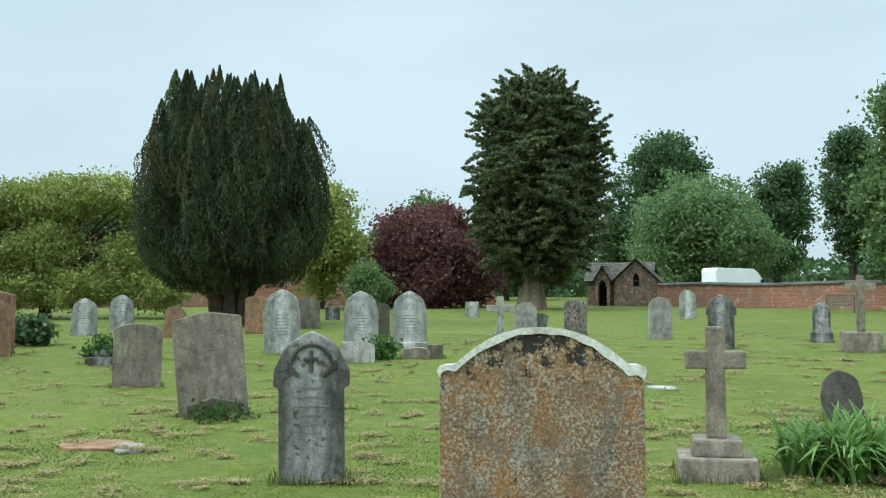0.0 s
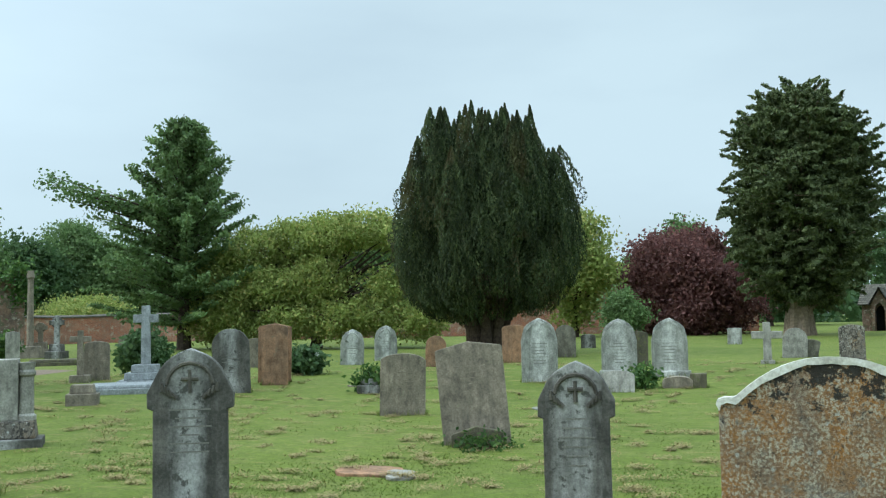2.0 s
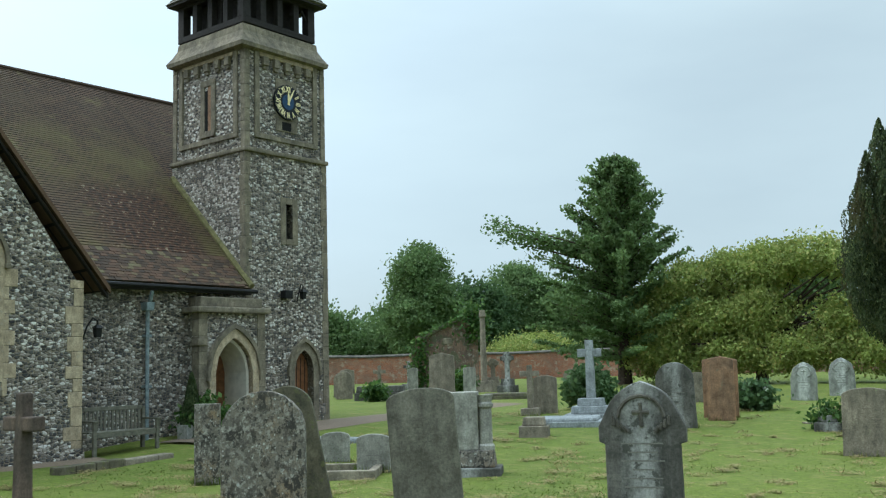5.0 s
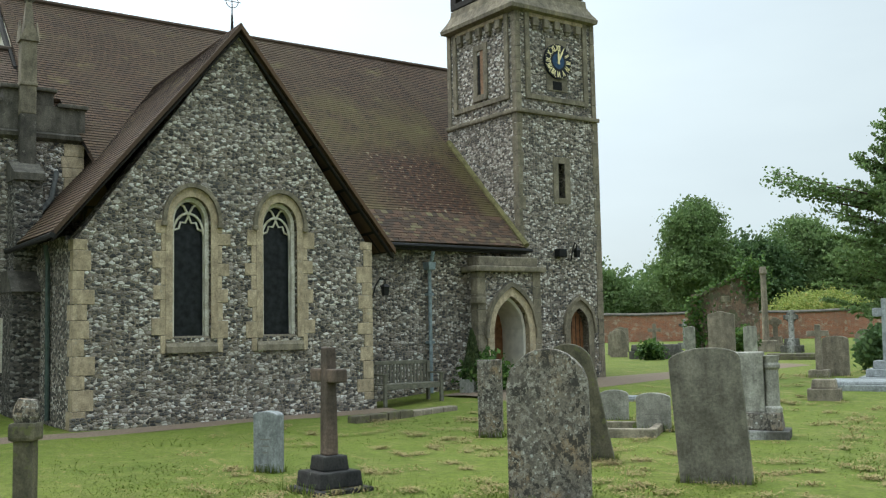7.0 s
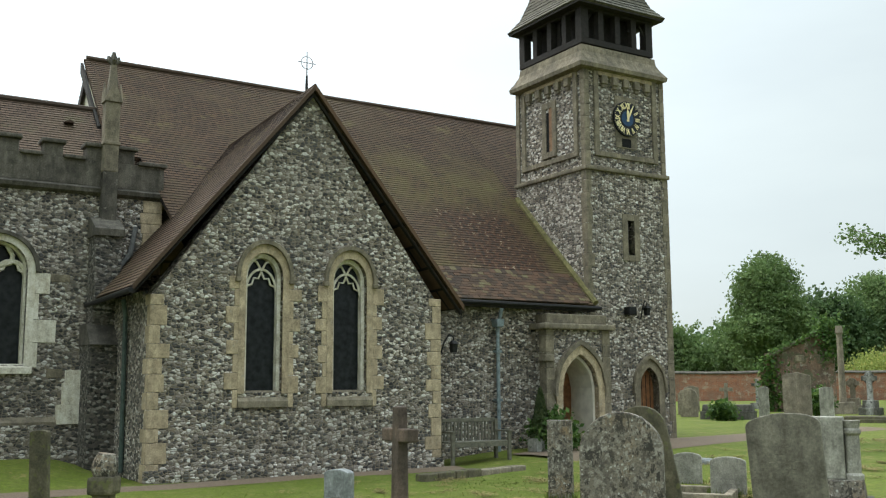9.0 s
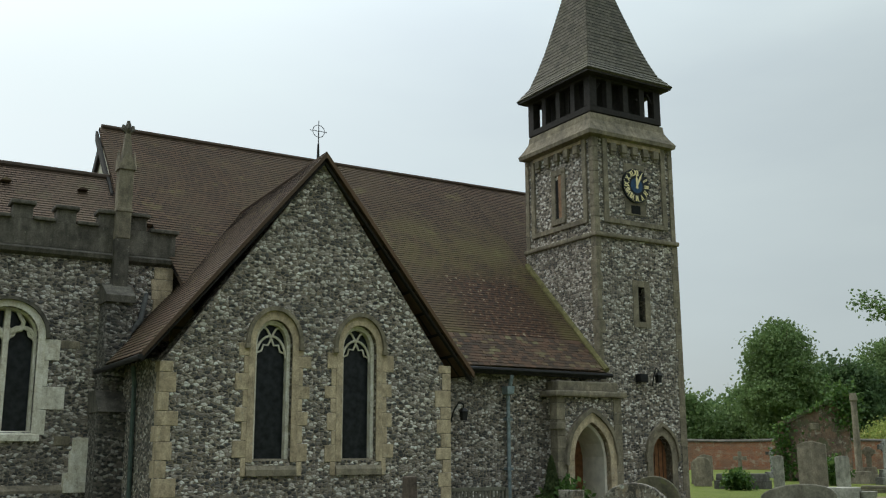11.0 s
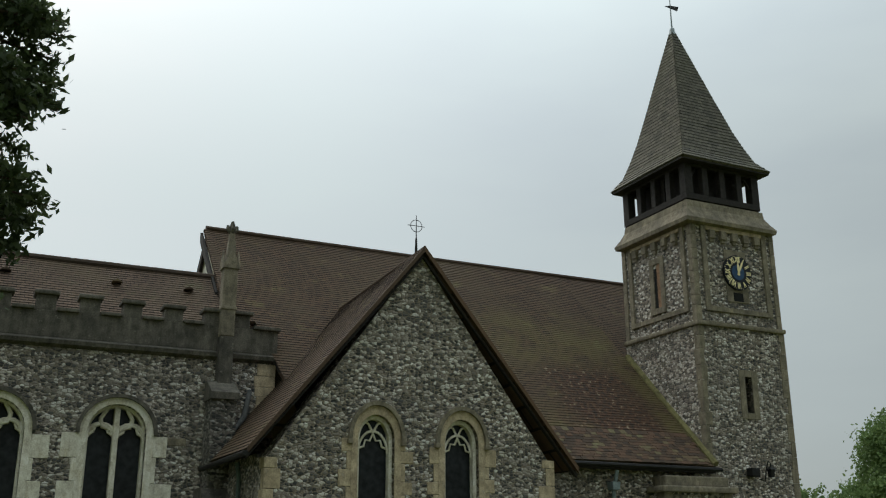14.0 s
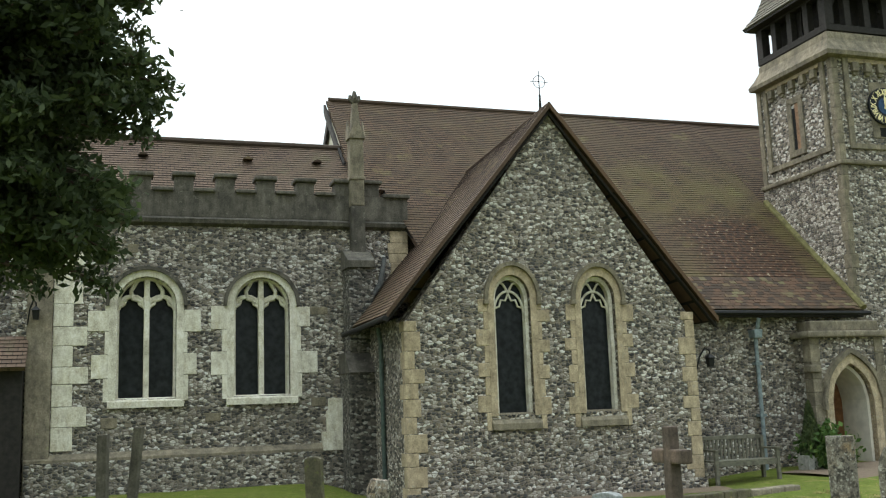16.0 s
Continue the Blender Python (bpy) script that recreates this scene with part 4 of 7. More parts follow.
def chapel_window(x0, x1):
    w = new("window")
    w.parent = church
    w["label"] = "two-light traceried window in white stone surround"
    z0, zs, zt = 2.1, 3.95, 4.52
    part("surround", ring(bmesh.new(), arch(x0 - 0.14, x1 + 0.14, z0 - 0.02, zs, zt + 0.13, 8, False), arch(x0, x1, z0 - 0.02, zs, zt, 8, False), CHB - 0.03, CHB + 0.2), WHITE_ASHLAR, w)
    part("hood_mould", ring(bmesh.new(), arch(x0 - 0.21, x1 + 0.21, zs - 0.02, zs, zt + 0.2, 8, False), arch(x0 - 0.14, x1 + 0.14, zs - 0.02, zs, zt + 0.132, 8, False), CHB - 0.1, CHB + 0.02), DARK_ASHLAR, w)
    part("inner_frame", ring(bmesh.new(), arch(x0 + 0.002, x1 - 0.002, z0, zs, zt - 0.002, 8, False), arch(x0 + 0.05, x1 - 0.05, z0, zs, zt - 0.05, 8, False), CHB + 0.14, CHB + 0.34), WHITE_ASHLAR, w)
    part("glass", prism(bmesh.new(), arch(x0 + 0.01, x1 - 0.01, z0, zs, zt - 0.01, 8, False), CHB + 0.33, CHB + 0.35), GLASS, w)
    c = (x0 + x1) / 2
    part("mullion", boxmesh(c - 0.055, c + 0.055, CHB + 0.12, CHB + 0.3, z0, zt - 0.05, bev=0.02), WHITE_ASHLAR, w)
    q = (x1 - x0) / 4
    for s in (-1, 1):
        m = c + s * q
        for t in (-1, 1):
            path = [(m + t * (q - 0.03) * math.cos(k), CHB + 0.2, zs - 0.07 + 0.26 * math.sin(k)) for k in np.linspace(0, 1.5, 6)]
            tracery_bar(w, path, [0.045, 0.05, 0.05, 0.05, 0.05, 0.04], 6)
            tracery_bar(w, [(m + t * q * 0.9, CHB + 0.2, zs - 0.02), (m + t * q * 0.5, CHB + 0.2, zs + 0.03), (m + t * q * 0.42, CHB + 0.2, zs + 0.12)], [0.05, 0.03, 0.03], 6)
        tracery_bar(w, [(m, CHB + 0.2, zs + 0.16), (m + s * 0.02, CHB + 0.2, zs + 0.3), (m - s * 0.1, CHB + 0.2, zs + 0.5)], [0.05, 0.045, 0.04], 6)
        tracery_bar(w, [(m, CHB + 0.2, zs + 0.16), (m - s * q * 0.55, CHB + 0.2, zs + 0.1), (c, CHB + 0.2, zs + 0.16)], [0.05, 0.045, 0.045], 6)
    part("sill", prism(bmesh.new(), [(CHB - 0.06, z0 - 0.17), (CHB + 0.3, z0 - 0.17), (CHB + 0.3, z0 + 0.03), (CHB + 0.05, z0 + 0.02), (CHB - 0.06, z0 - 0.05)], x0 - 0.15, x1 + 0.15, axis="x"), WHITE_ASHLAR, w)
    for s, x in ((-1, x0), (1, x1)):
        z, k = z0 - 0.05, 0
        while z < zs - 0.1:
            h = min(rq.uniform(0.3, 0.52), zs - z)
            ln = (0.36 if k % 2 else 0.09) * rq.uniform(0.7, 1.2)
            xa, xb = (x - 0.14 - ln, x - 0.136) if s < 0 else (x + 0.136, x + 0.14 + ln)
            part("jamb_stone", boxmesh(xa, xb, CHB - 0.022, CHB + 0.05, z + 0.004, z + h - 0.004, bev=0.01), WHITE_ASHLAR, w)
            z += h
            k += 1


for x0, x1 in cw:
    chapel_window(x0, x1)
z, k = 1.15, 0
while z < 5.3:
    h = rq.uniform(0.3, 0.48)
    ln = (0.62 if k % 2 else 0.36) * rq.uniform(0.85, 1.1)
    stone_block(-1.25, -1.25 + ln, CHB - 0.02, CHB + 0.1, z + 0.004, z + h - 0.004, WHITE_ASHLAR, church)
    z += h
    k += 1
for x, z, w_, h_ in ((-0.35, 1.55, 0.3, 0.2), (1.62, 1.62, 0.3, 0.16), (0.1, 5.0, 0.2, 0.18), (3.7, 3.75, 0.42, 0.15), (3.75, 1.85, 0.3, 0.18), (-0.9, 4.95, 0.3, 0.14)):
    stone_block(x, x + w_, CHB - 0.012, CHB + 0.05, z, z + h_, GREY_ASHLAR, church, "wall_stone")
for x, z, w_, h_ in ((3.95, 0.95, 0.45, 0.38), (4.05, 1.33, 0.32, 0.42), (4.1, 1.75, 0.3, 0.25)):
    stone_block(x, x + w_, CHB - 0.2, CHB + 0.05, z, z + h_, WHITE_ASHLAR, church)

# buttress with its pinnacle
but = new("buttress")
but.parent = church
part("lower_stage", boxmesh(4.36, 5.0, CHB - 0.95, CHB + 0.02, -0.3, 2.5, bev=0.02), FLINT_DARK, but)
part("lower_offset", prism(bmesh.new(), [(CHB - 1.0, 2.48), (CHB, 2.48), (CHB, 2.9), (CHB - 0.6, 2.9)], 4.34, 5.02, axis="x"), DARK_ASHLAR, but)
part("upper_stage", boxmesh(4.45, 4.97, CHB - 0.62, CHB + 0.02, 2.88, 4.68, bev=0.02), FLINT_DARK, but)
part("upper_offset", prism(bmesh.new(), [(CHB - 0.68, 4.66), (CHB, 4.66), (CHB, 5.1), (CHB - 0.15, 5.1), (CHB - 0.68, 4.8)], 4.42, 5.0, axis="x"), DARK_ASHLAR, but)
part("pinnacle_shaft", boxmesh(4.62, 4.92, CHB - 0.24, CHB + 0.06, 4.93, 6.05, bev=0.015), DARK_ASHLAR, but)
part("pinnacle", boxmesh(4.62, 4.92, CHB - 0.24, CHB + 0.06, 6.05, 7.55, bev=0.03), GREY_ASHLAR, but)
part("pinnacle_band", boxmesh(4.6, 4.94, CHB - 0.26, CHB + 0.08, 6.62, 6.7, bev=0.02), GREY_ASHLAR, but)
for k in range(4):
    bm = bmesh.new()
    prism(bm, [(-0.175, 0), (0.175, 0), (0.175, 0.06), (0, 0.44), (-0.175, 0.06)], -0.185, -0.145, 0.01)
    bm.transform(Matrix.Translation((4.77, CHB - 0.09, 7.53)) @ pose(0, 0, 0, 0, 0, 90 * k))
    part("gablet", bm, GREY_ASHLAR, but)
part("pinnacle_spire", boxmesh(4.64, 4.9, CHB - 0.22, CHB + 0.04, 7.5, 8.42, taper=0.085), GREY_ASHLAR, but)
bm = bmesh.new()
for s in (-1, 1):
    tube(bm, [(4.77, CHB - 0.09, 8.36), (4.77 + s * 0.1, CHB - 0.09, 8.46), (4.77 + s * 0.1, CHB - 0.09, 8.54)], [0.05, 0.05, 0.03], 6)
    tube(bm, [(4.77, CHB - 0.09, 8.36), (4.77, CHB - 0.09 + s * 0.1, 8.46), (4.77, CHB - 0.09 + s * 0.1, 8.54)], [0.05, 0.05, 0.03], 6)
tube(bm, [(4.77, CHB - 0.09, 8.3), (4.77, CHB - 0.09, 8.5), (4.77, CHB - 0.09, 8.64)], [0.05, 0.07, 0.03], 6)
part("finial", bm, DARK_ASHLAR, but)
quo_z = 4.0
while quo_z < 5.4:
    h = rq.uniform(0.2, 0.3)
    stone_block(5.6 - rq.uniform(0.05, 0.2), 5.915, CHB - 0.02, CHB + 0.3, quo_z, quo_z + h - 0.006, YELLOW_ASHLAR, church)
    quo_z += h

# gable cross
gc = new("roof_cross")
gc.parent = church
gc["label"] = "thin wrought-iron cross in a ring"
CROSS, cy, cz = GX + 0.06, 18.2, 8.18
part("stem", tube(bmesh.new(), [(CROSS, cy, 7.5), (CROSS, cy, 7.9), (CROSS, cy, 7.92), (CROSS, cy, 8.41)], [0.035, 0.02, 0.012, 0.007]), IRON, gc)
part("arm", tube(bmesh.new(), [(CROSS - 0.19, cy, cz), (CROSS + 0.19, cy, cz)], [0.007] * 2), IRON, gc)
part("ring", tube(bmesh.new(), [(CROSS + 0.13 * math.cos(t), cy, cz + 0.13 * math.sin(t)) for t in np.linspace(0, 6.28, 25)], [0.007] * 25, 6), IRON, gc)

# ---- tower ----
T0, T1, TB0, TB1 = 15.93, 18.7, TW, 21.95
door_hole = arch(17.5, 18.14, -0.35, 1.62, 2.1, 6)
slit_hole = [(17.26, 4.93), (17.48, 4.93), (17.48, 5.82), (17.26, 5.82)]
part("tower_front_wall", wall([(T0, -0.4), (T1, -0.4), (T1, 7.05), (T0, 7.05)], [door_hole, slit_hole], TB0, TB0 + 0.5), FLINT, church, "flint tower wall")
part("tower_side_wall", boxmesh(T0, T0 + 0.5, TB0 + 0.5, TB1, -0.4, 7.05), FLINT, church)
part("tower_far_wall", boxmesh(T1 - 0.5, T1, TB0 + 0.5, TB1, -0.4, 7.05), FLINT, church)
part("tower_back_wall", boxmesh(T0 + 0.5, T1 - 0.5, TB1 - 0.4, TB1, -0.4, 7.05), FLINT, church)
part("tower_string_course", boxmesh(T0 - 0.06, T1 + 0.04, TB0 - 0.08, TB1 + 0.05, 7.02, 7.14, bev=0.04), GREY_ASHLAR, church)
I = 0.035
part("tower_upper_stage", boxmesh(T0 + I, T1 - I, TB0 + I, TB1 - I, 7.15, 9.75), FLINT, church, "flint bell stage")
for x0, x1, y0, y1 in ((T0 + I - 0.03, T0 + I + 0.14, TB0 + I - 0.03, TB0 + I + 0.14), (T1 - I - 0.12, T1 - I + 0.03, TB0 + I - 0.03, TB0 + I + 0.14), (T0 + I - 0.03, T0 + I + 0.14, TB1 - I - 0.13, TB1 - I + 0.03)):
    z = 7.15
    while z < 9.7:
        h = min(rq.uniform(0.26, 0.4), 9.74 - z)
        stone_block(x0, x1, y0, y1, z + 0.003, z + h - 0.003, GREY_ASHLAR, church)
        z += h
for x0, sx in ((T0, 1), (T1, -1)):
    z = 0.1
    while z < 7.0:
        h = min(rq.uniform(0.28, 0.45), 7.02 - z)
        ln = rq.uniform(0.1, 0.22)
        xa, xb = (x0 - 0.014, x0 + ln) if sx > 0 else (x0 - ln, x0 + 0.014)
        stone_block(xa, xb, TB0 - 0.014, TB0 + rq.uniform(0.12, 0.24), z + 0.003, z + h - 0.003, GREY_ASHLAR, church)
        z += h


def panel(face):
    """The framed panel with its corbel table on one face of the bell stage."""
    p = new("panel_frame")
    p.parent = church
    if face == "front":
        f = lambda a, d, z: (a, TB0 + I - d, z)
        lo, hi = T0 + 0.48, T1 - 0.44
    else:
        f = lambda a, d, z: (T0 + I - d, a, z)
        lo, hi = TB0 + 0.44, TB1 - 0.44

    def bar(a0, a1, z0, z1, d0, d1, name, material):
        bm = bmesh.new()
        p0, p1 = f(a0, d1, z0), f(a1, d0, z1)
        box(bm, min(p0[0], p1[0]), max(p0[0], p1[0]), min(p0[1], p1[1]), max(p0[1], p1[1]), z0, z1, bev=0.012)
        part(name, bm, material, p)
    bar(lo - 0.15, lo, 7.42, 9.7, -0.02, 0.05, "pilaster", GREY_ASHLAR)
    bar(hi, hi + 0.15, 7.42, 9.7, -0.02, 0.05, "pilaster", GREY_ASHLAR)
    bar(lo, hi, 7.42, 7.55, -0.02, 0.05, "panel_sill", GREY_ASHLAR)
    bar(lo, hi, 9.55, 9.7, -0.02, 0.06, "panel_head", YELLOW_ASHLAR)
    n = 5
    for k in range(n):
        a = lo + (hi - lo) * (k + 0.5) / n
        bar(a - 0.09, a + 0.09, 9.33, 9.55, -0.02, 0.1, "corbel", GREY_ASHLAR)
        bar(a - 0.06, a + 0.06, 9.24, 9.34, -0.02, 0.06, "corbel_foot", GREY_ASHLAR)
    c = (lo + hi) / 2
    if face == "side":
        bar(c - 0.3, c - 0.13, 7.75, 9.05, -0.02, 0.03, "lancet_jamb", GREY_ASHLAR)
        bar(c + 0.13, c + 0.3, 7.75, 9.05, -0.02, 0.03, "lancet_jamb", GREY_ASHLAR)
        bar(c - 0.3, c + 0.3, 7.6, 7.76, -0.02, 0.06, "lancet_sill", GREY_ASHLAR)
        bar(c - 0.3, c + 0.3, 8.95, 9.12, -0.02, 0.03, "lancet_head", GREY_ASHLAR)
        bar(c - 0.13, c + 0.02, 7.76, 8.95, -0.02, 0.006, "lancet_louvre", BROWN_STONE)
        bar(c + 0.02, c + 0.13, 7.76, 8.85, -0.02, 0.004, "lancet_opening", DARK_INSIDE)
    else:
        bar(c - 0.36, c + 0.36, 7.72, 9.1, -0.02, 0.02, "clock_backing", GREY_ASHLAR)
        bar(c - 0.16, c + 0.16, 7.75, 7.98, -0.02, 0.026, "opening_below_clock", DARK_INSIDE)
    return c


panel("side")
CX = panel("front")

# clock
clock = new("clock")
clock.parent = church
clock["label"] = "black clock dial with gilded numerals and hands"
CZ, CY = 8.5, TB0 + I - 0.06


def disc(cx, cy, cz, r, d, n=40):
    return prism(bmesh.new(), [(cx + r * math.cos(t), cz + r * math.sin(t)) for t in (2 * math.pi * k / n for k in range(n))], cy, cy + d)


part("dial", disc(CX, CY - 0.02, CZ, 0.46, 0.06), CLOCK_BLACK, clock)
part("dial_centre", disc(CX, CY - 0.03, CZ, 0.2, 0.02), CLOCK_BLUE, clock)
NUMERALS = ["XII", "I", "II", "III", "IV", "V", "VI", "VII", "VIII", "IX", "X", "XI"]
for k, word in enumerate(NUMERALS):
    cu = bpy.data.curves.new("numeral", "FONT")
    cu.body, cu.size, cu.align_x, cu.align_y, cu.extrude, cu.offset = word, 0.21, "CENTER", "CENTER", 0.006, 0.006
    tmp = bpy.data.objects.new("numeral", cu)
    me = bpy.data.meshes.new_from_object(tmp)
    bpy.data.objects.remove(tmp)
    a = radians(90 - 30 * k)
    m = Matrix.Translation((CX + 0.335 * math.cos(a), CY - 0.03, CZ + 0.335 * math.sin(a))) @ pose(0, 0, 0, 90) @ pose(0, 0, 0, 0, 0, -30 * k) @ Matrix.Diagonal((0.62, 1, 1, 1))
    me.transform(m)
    part("numeral", me, GILT, clock)
for k in range(12):
    a = radians(30 * k + 15)
    part("minute_dot", disc(CX + 0.435 * math.cos(a), CY - 0.026, CZ + 0.435 * math.sin(a), 0.012, 0.01, 8), GILT, clock)


def hand(name, deg, ln, wd):
    a = radians(90 - deg)
    c, s = math.cos(a), math.sin(a)
    pts = [(-0.08, -wd), (ln * 0.6, -wd * 1.3), (ln, 0), (ln * 0.6, wd * 1.3), (-0.08, wd)]
    part(name, prism(bmesh.new(), [(CX + p * c - q * s, CZ + p * s + q * c) for p, q in pts], CY - 0.055, CY - 0.045), GILT, clock)


hand("hour_hand", 358, 0.28, 0.028)
hand("minute_hand", 27, 0.42, 0.022)

# slit window, tower door
sl = new("slit_window")
sl.parent = church
for x0, x1, z0, z1 in ((17.08, 17.26, 4.78, 5.99), (17.48, 17.66, 4.78, 5.99), (17.26, 17.48, 5.82, 5.99), (17.26, 17.48, 4.78, 4.93)):
    part("frame_stone", boxmesh(x0, x1, TB0 - 0.02, TB0 + 0.2, z0, z1, bev=0.012), GREY_ASHLAR, sl)
part("glass", boxmesh(17.26, 17.48, TB0 + 0.2, TB0 + 0.22, 4.93, 5.82), GLASS, sl)

td = new("tower_door")
td.parent = church
td["label"] = "oak door under a pointed stone arch"
part("arch_surround", ring(bmesh.new(), arch(17.32, 18.32, -0.1, 1.62, 2.32, 6), arch(17.5, 18.14, -0.1, 1.62, 2.1, 6), TB0 - 0.03, TB0 + 0.3), GREY_ASHLAR, td)
part("hood_mould", ring(bmesh.new(), arch(17.25, 18.39, 1.45, 1.62, 2.42, 6), arch(17.32, 18.32, 1.45, 1.62, 2.322, 6), TB0 - 0.09, TB0 + 0.01), GREY_ASHLAR, td)
part("door_leaf", prism(bmesh.new(), arch(17.5, 18.14, -0.1, 1.62, 2.1, 6), TB0 + 0.2, TB0 + 0.26), DOOR_WOOD, td)
for x in (17.6, 17.74, 17.88, 18.02):
    part("batten", boxmesh(x, x + 0.012, TB0 + 0.19, TB0 + 0.21, 0.0, 1.9), DARK_WOOD, td)
part("door_handle", tube(bmesh.new(), [(17.62 + 0.04 * math.cos(t), TB0 + 0.18, 1.15 + 0.05 * math.sin(t)) for t in np.linspace(0, 6.28, 13)], [0.01] * 13, 6), IRON, td)

# cornice, belfry, spire
bm = bmesh.new()
prof = [(0.08, 9.64), (-0.1, 9.68), (-0.12, 9.78), (0.0, 9.96), (0.09, 10.14), (0.11, 10.32), (0.18, 10.34)]
rows = []
for d, z in prof:
    rows.append([bm.verts.new(p) for p in ((T0 + d - 0.1, TB0 + d - 0.05, z), (T1 - d - 0.12, TB0 + d - 0.05, z), (T1 - d - 0.12, TB1 - d - 0.13, z), (T0 + d - 0.1, TB1 - d - 0.13, z))])
for a, b in zip(rows, rows[1:]):
    for k in range(4):
        bm.faces.new((a[k], a[(k + 1) % 4], b[(k + 1) % 4], b[k]))
bm.faces.new(rows[-1])
bm.faces.new(rows[0][::-1])
part("roof_fillet", tube(bmesh.new(), [(T0 - 0.02, 18.75, NE + 0.05), (T0 - 0.02, 20.3, NE + 1.56 * NR + 0.05), (T0 - 0.02, 21.9, NE + 3.18 * NR + 0.05)], [0.085, 0.075, 0.08]), MOSSY_FILLET, church, "mossy mortar fillet")
part("tower_cornice", bm, GREY_ASHLAR, church, "lichen-stained stone cornice")
bel = new("belfry")
bel.parent = church
bel["label"] = "open dark timber belfry"
B0, B1, BB0, BB1 = 15.95, 18.42, TB0 + 0.06, TB1 - 0.2
for nm_, z0, z1 in (("sill_beam", 10.36, 10.52), ("head_beam", 11.28, 11.5)):
    for x0, x1, y0, y1 in ((B0, B1, BB0, BB0 + 0.16), (B0, B1, BB1 - 0.16, BB1), (B0, B0 + 0.16, BB0 + 0.16, BB1 - 0.16), (B1 - 0.16, B1, BB0 + 0.16, BB1 - 0.16)):
        part(nm_, boxmesh(x0, x1, y0, y1, z0, z1, bev=0.01), DARK_WOOD, bel)
for k in range(5):
    t = k / 4
    wd = 0.09 if 0 < k < 4 else 0.12
    px = B0 + wd + (B1 - B0 - 2 * wd) * t
    py = BB0 + wd + (BB1 - BB0 - 2 * wd) * t
    for x, y in ((px, BB0 + wd), (px, BB1 - wd)) + (((B0 + wd, py), (B1 - wd, py)) if 0 < k < 4 else ()):
        part("post", boxmesh(x - wd, x + wd, y - wd, y + wd, 10.52, 11.28, bev=0.01), DARK_WOOD, bel)
part("inner_core", boxmesh(B0 + 0.34, B1 - 0.34, BB0 + 0.34, BB1 - 0.34, 10.4, 11.5), DARK_WOOD, bel)
for x0, x1 in ((B0 + 0.2, B0 + 0.75), (B1 - 1.3, B1 - 0.75)):
    part("bell_frame_board", boxmesh(x0, x1, BB0 + 1.1, BB0 + 1.3, 10.5, 11.45), DARK_WOOD, bel)
for a_ in (B0 + 0.5, B1 - 0.5):
    for s in (-1, 1):
        part("brace", tube(bmesh.new(), [(a_ + s * 0.28, BB0 + 0.1, 10.95), (a_ + s * 0.1, BB0 + 0.1, 11.22)], [0.04, 0.04], 6), DARK_WOOD, bel)
SC = (17.165, 20.365)
TIP = (SC[0] - 0.14, SC[1])
sp = new("spire")
sp.parent = church
sp["label"] = "bell-cast spire of weathered oak shingles"
half, deep, LEAN = 1.285, 1.07, -0.03
tiers = [(half + 0.19, 11.42), (half - 0.07, 11.76), (half - 0.23, 12.2), (half - 0.4, 12.75), (0.05, 16.05)]
for i in range(4):
    (h0, z0), (h1, z1) = tiers[i], tiers[i + 1]
    for s in ((1, 0), (0, 1), (-1, 0), (0, -1)):
        def pt(h, k, z):
            return (SC[0] + LEAN * (z - 11.4) + s[0] * h - s[1] * h * k, SC[1] + (s[1] * h + s[0] * h * k) * deep, z)
        roof_plane("shingle_slope", pt(h0, -1, z0), pt(h0, 1, z0), pt(h1, -1, z1), pt(h1, 1, z1), SHINGLE, sp, pitch=0.11, lip=0.014)
part("soffit", boxmesh(SC[0] - half - 0.17, SC[0] + half + 0.17, SC[1] - half - 0.25, SC[1] + half + 0.25, 11.34, 11.39), DARK_WOOD, sp)
part("finial", tube(bmesh.new(), [(*TIP, 15.95), (*TIP, 16.15), (*TIP, 16.2), (*TIP, 17.2)], [0.1, 0.07, 0.025, 0.012]), LEAD, sp)
part("weather_vane", prism(bmesh.new(), [(TIP[0] - 0.2, 16.85), (TIP[0] + 0.25, 16.8), (TIP[0] + 0.3, 16.95), (TIP[0], 16.92)], TIP[1] - 0.01, TIP[1] + 0.01), IRON, sp)

# ---- porch doorway ----
PB = 18.5
po = new("porch")
po.parent = church
po["label"] = "stone porch doorway with a deep pointed arch"
part("porch_wall", wall([(14.2, -0.3), (16.05, -0.3), (16.05, 2.95), (14.2, 2.95)], [arch(14.6, 15.68, -0.25, 1.6, 2.38, 7)], PB, TW - 0.003), FLINT, po)
for x0 in (14.16, 15.86):
    z = -0.1
    while z < 2.9:
        h = min(rq.uniform(0.28, 0.42), 2.95 - z)
        part("quoin_stone", boxmesh(x0, x0 + 0.24, PB - 0.02, PB + 0.25, z, z + h - 0.006, bev=0.012), GREY_ASHLAR, po)
        z += h
part("cornice", boxmesh(14.05, 16.2, PB - 0.14, TW - 0.002, 2.95, 3.09, bev=0.04), GREY_ASHLAR, po)
part("parapet_block", boxmesh(14.25, 16.05, PB + 0.02, TW - 0.002, 3.09, 3.32, bev=0.03), GREY_ASHLAR, po)
part("impost_band", boxmesh(14.1, 14.36, PB - 0.07, PB + 0.2, 2.2, 2.36, bev=0.03), GREY_ASHLAR, po)
part("outer_arch", ring(bmesh.new(), arch(14.42, 15.86, -0.2, 1.6, 2.6, 7), arch(14.6, 15.68, -0.2, 1.6, 2.38, 7), PB - 0.06, PB + 0.1), YELLOW_ASHLAR, po)
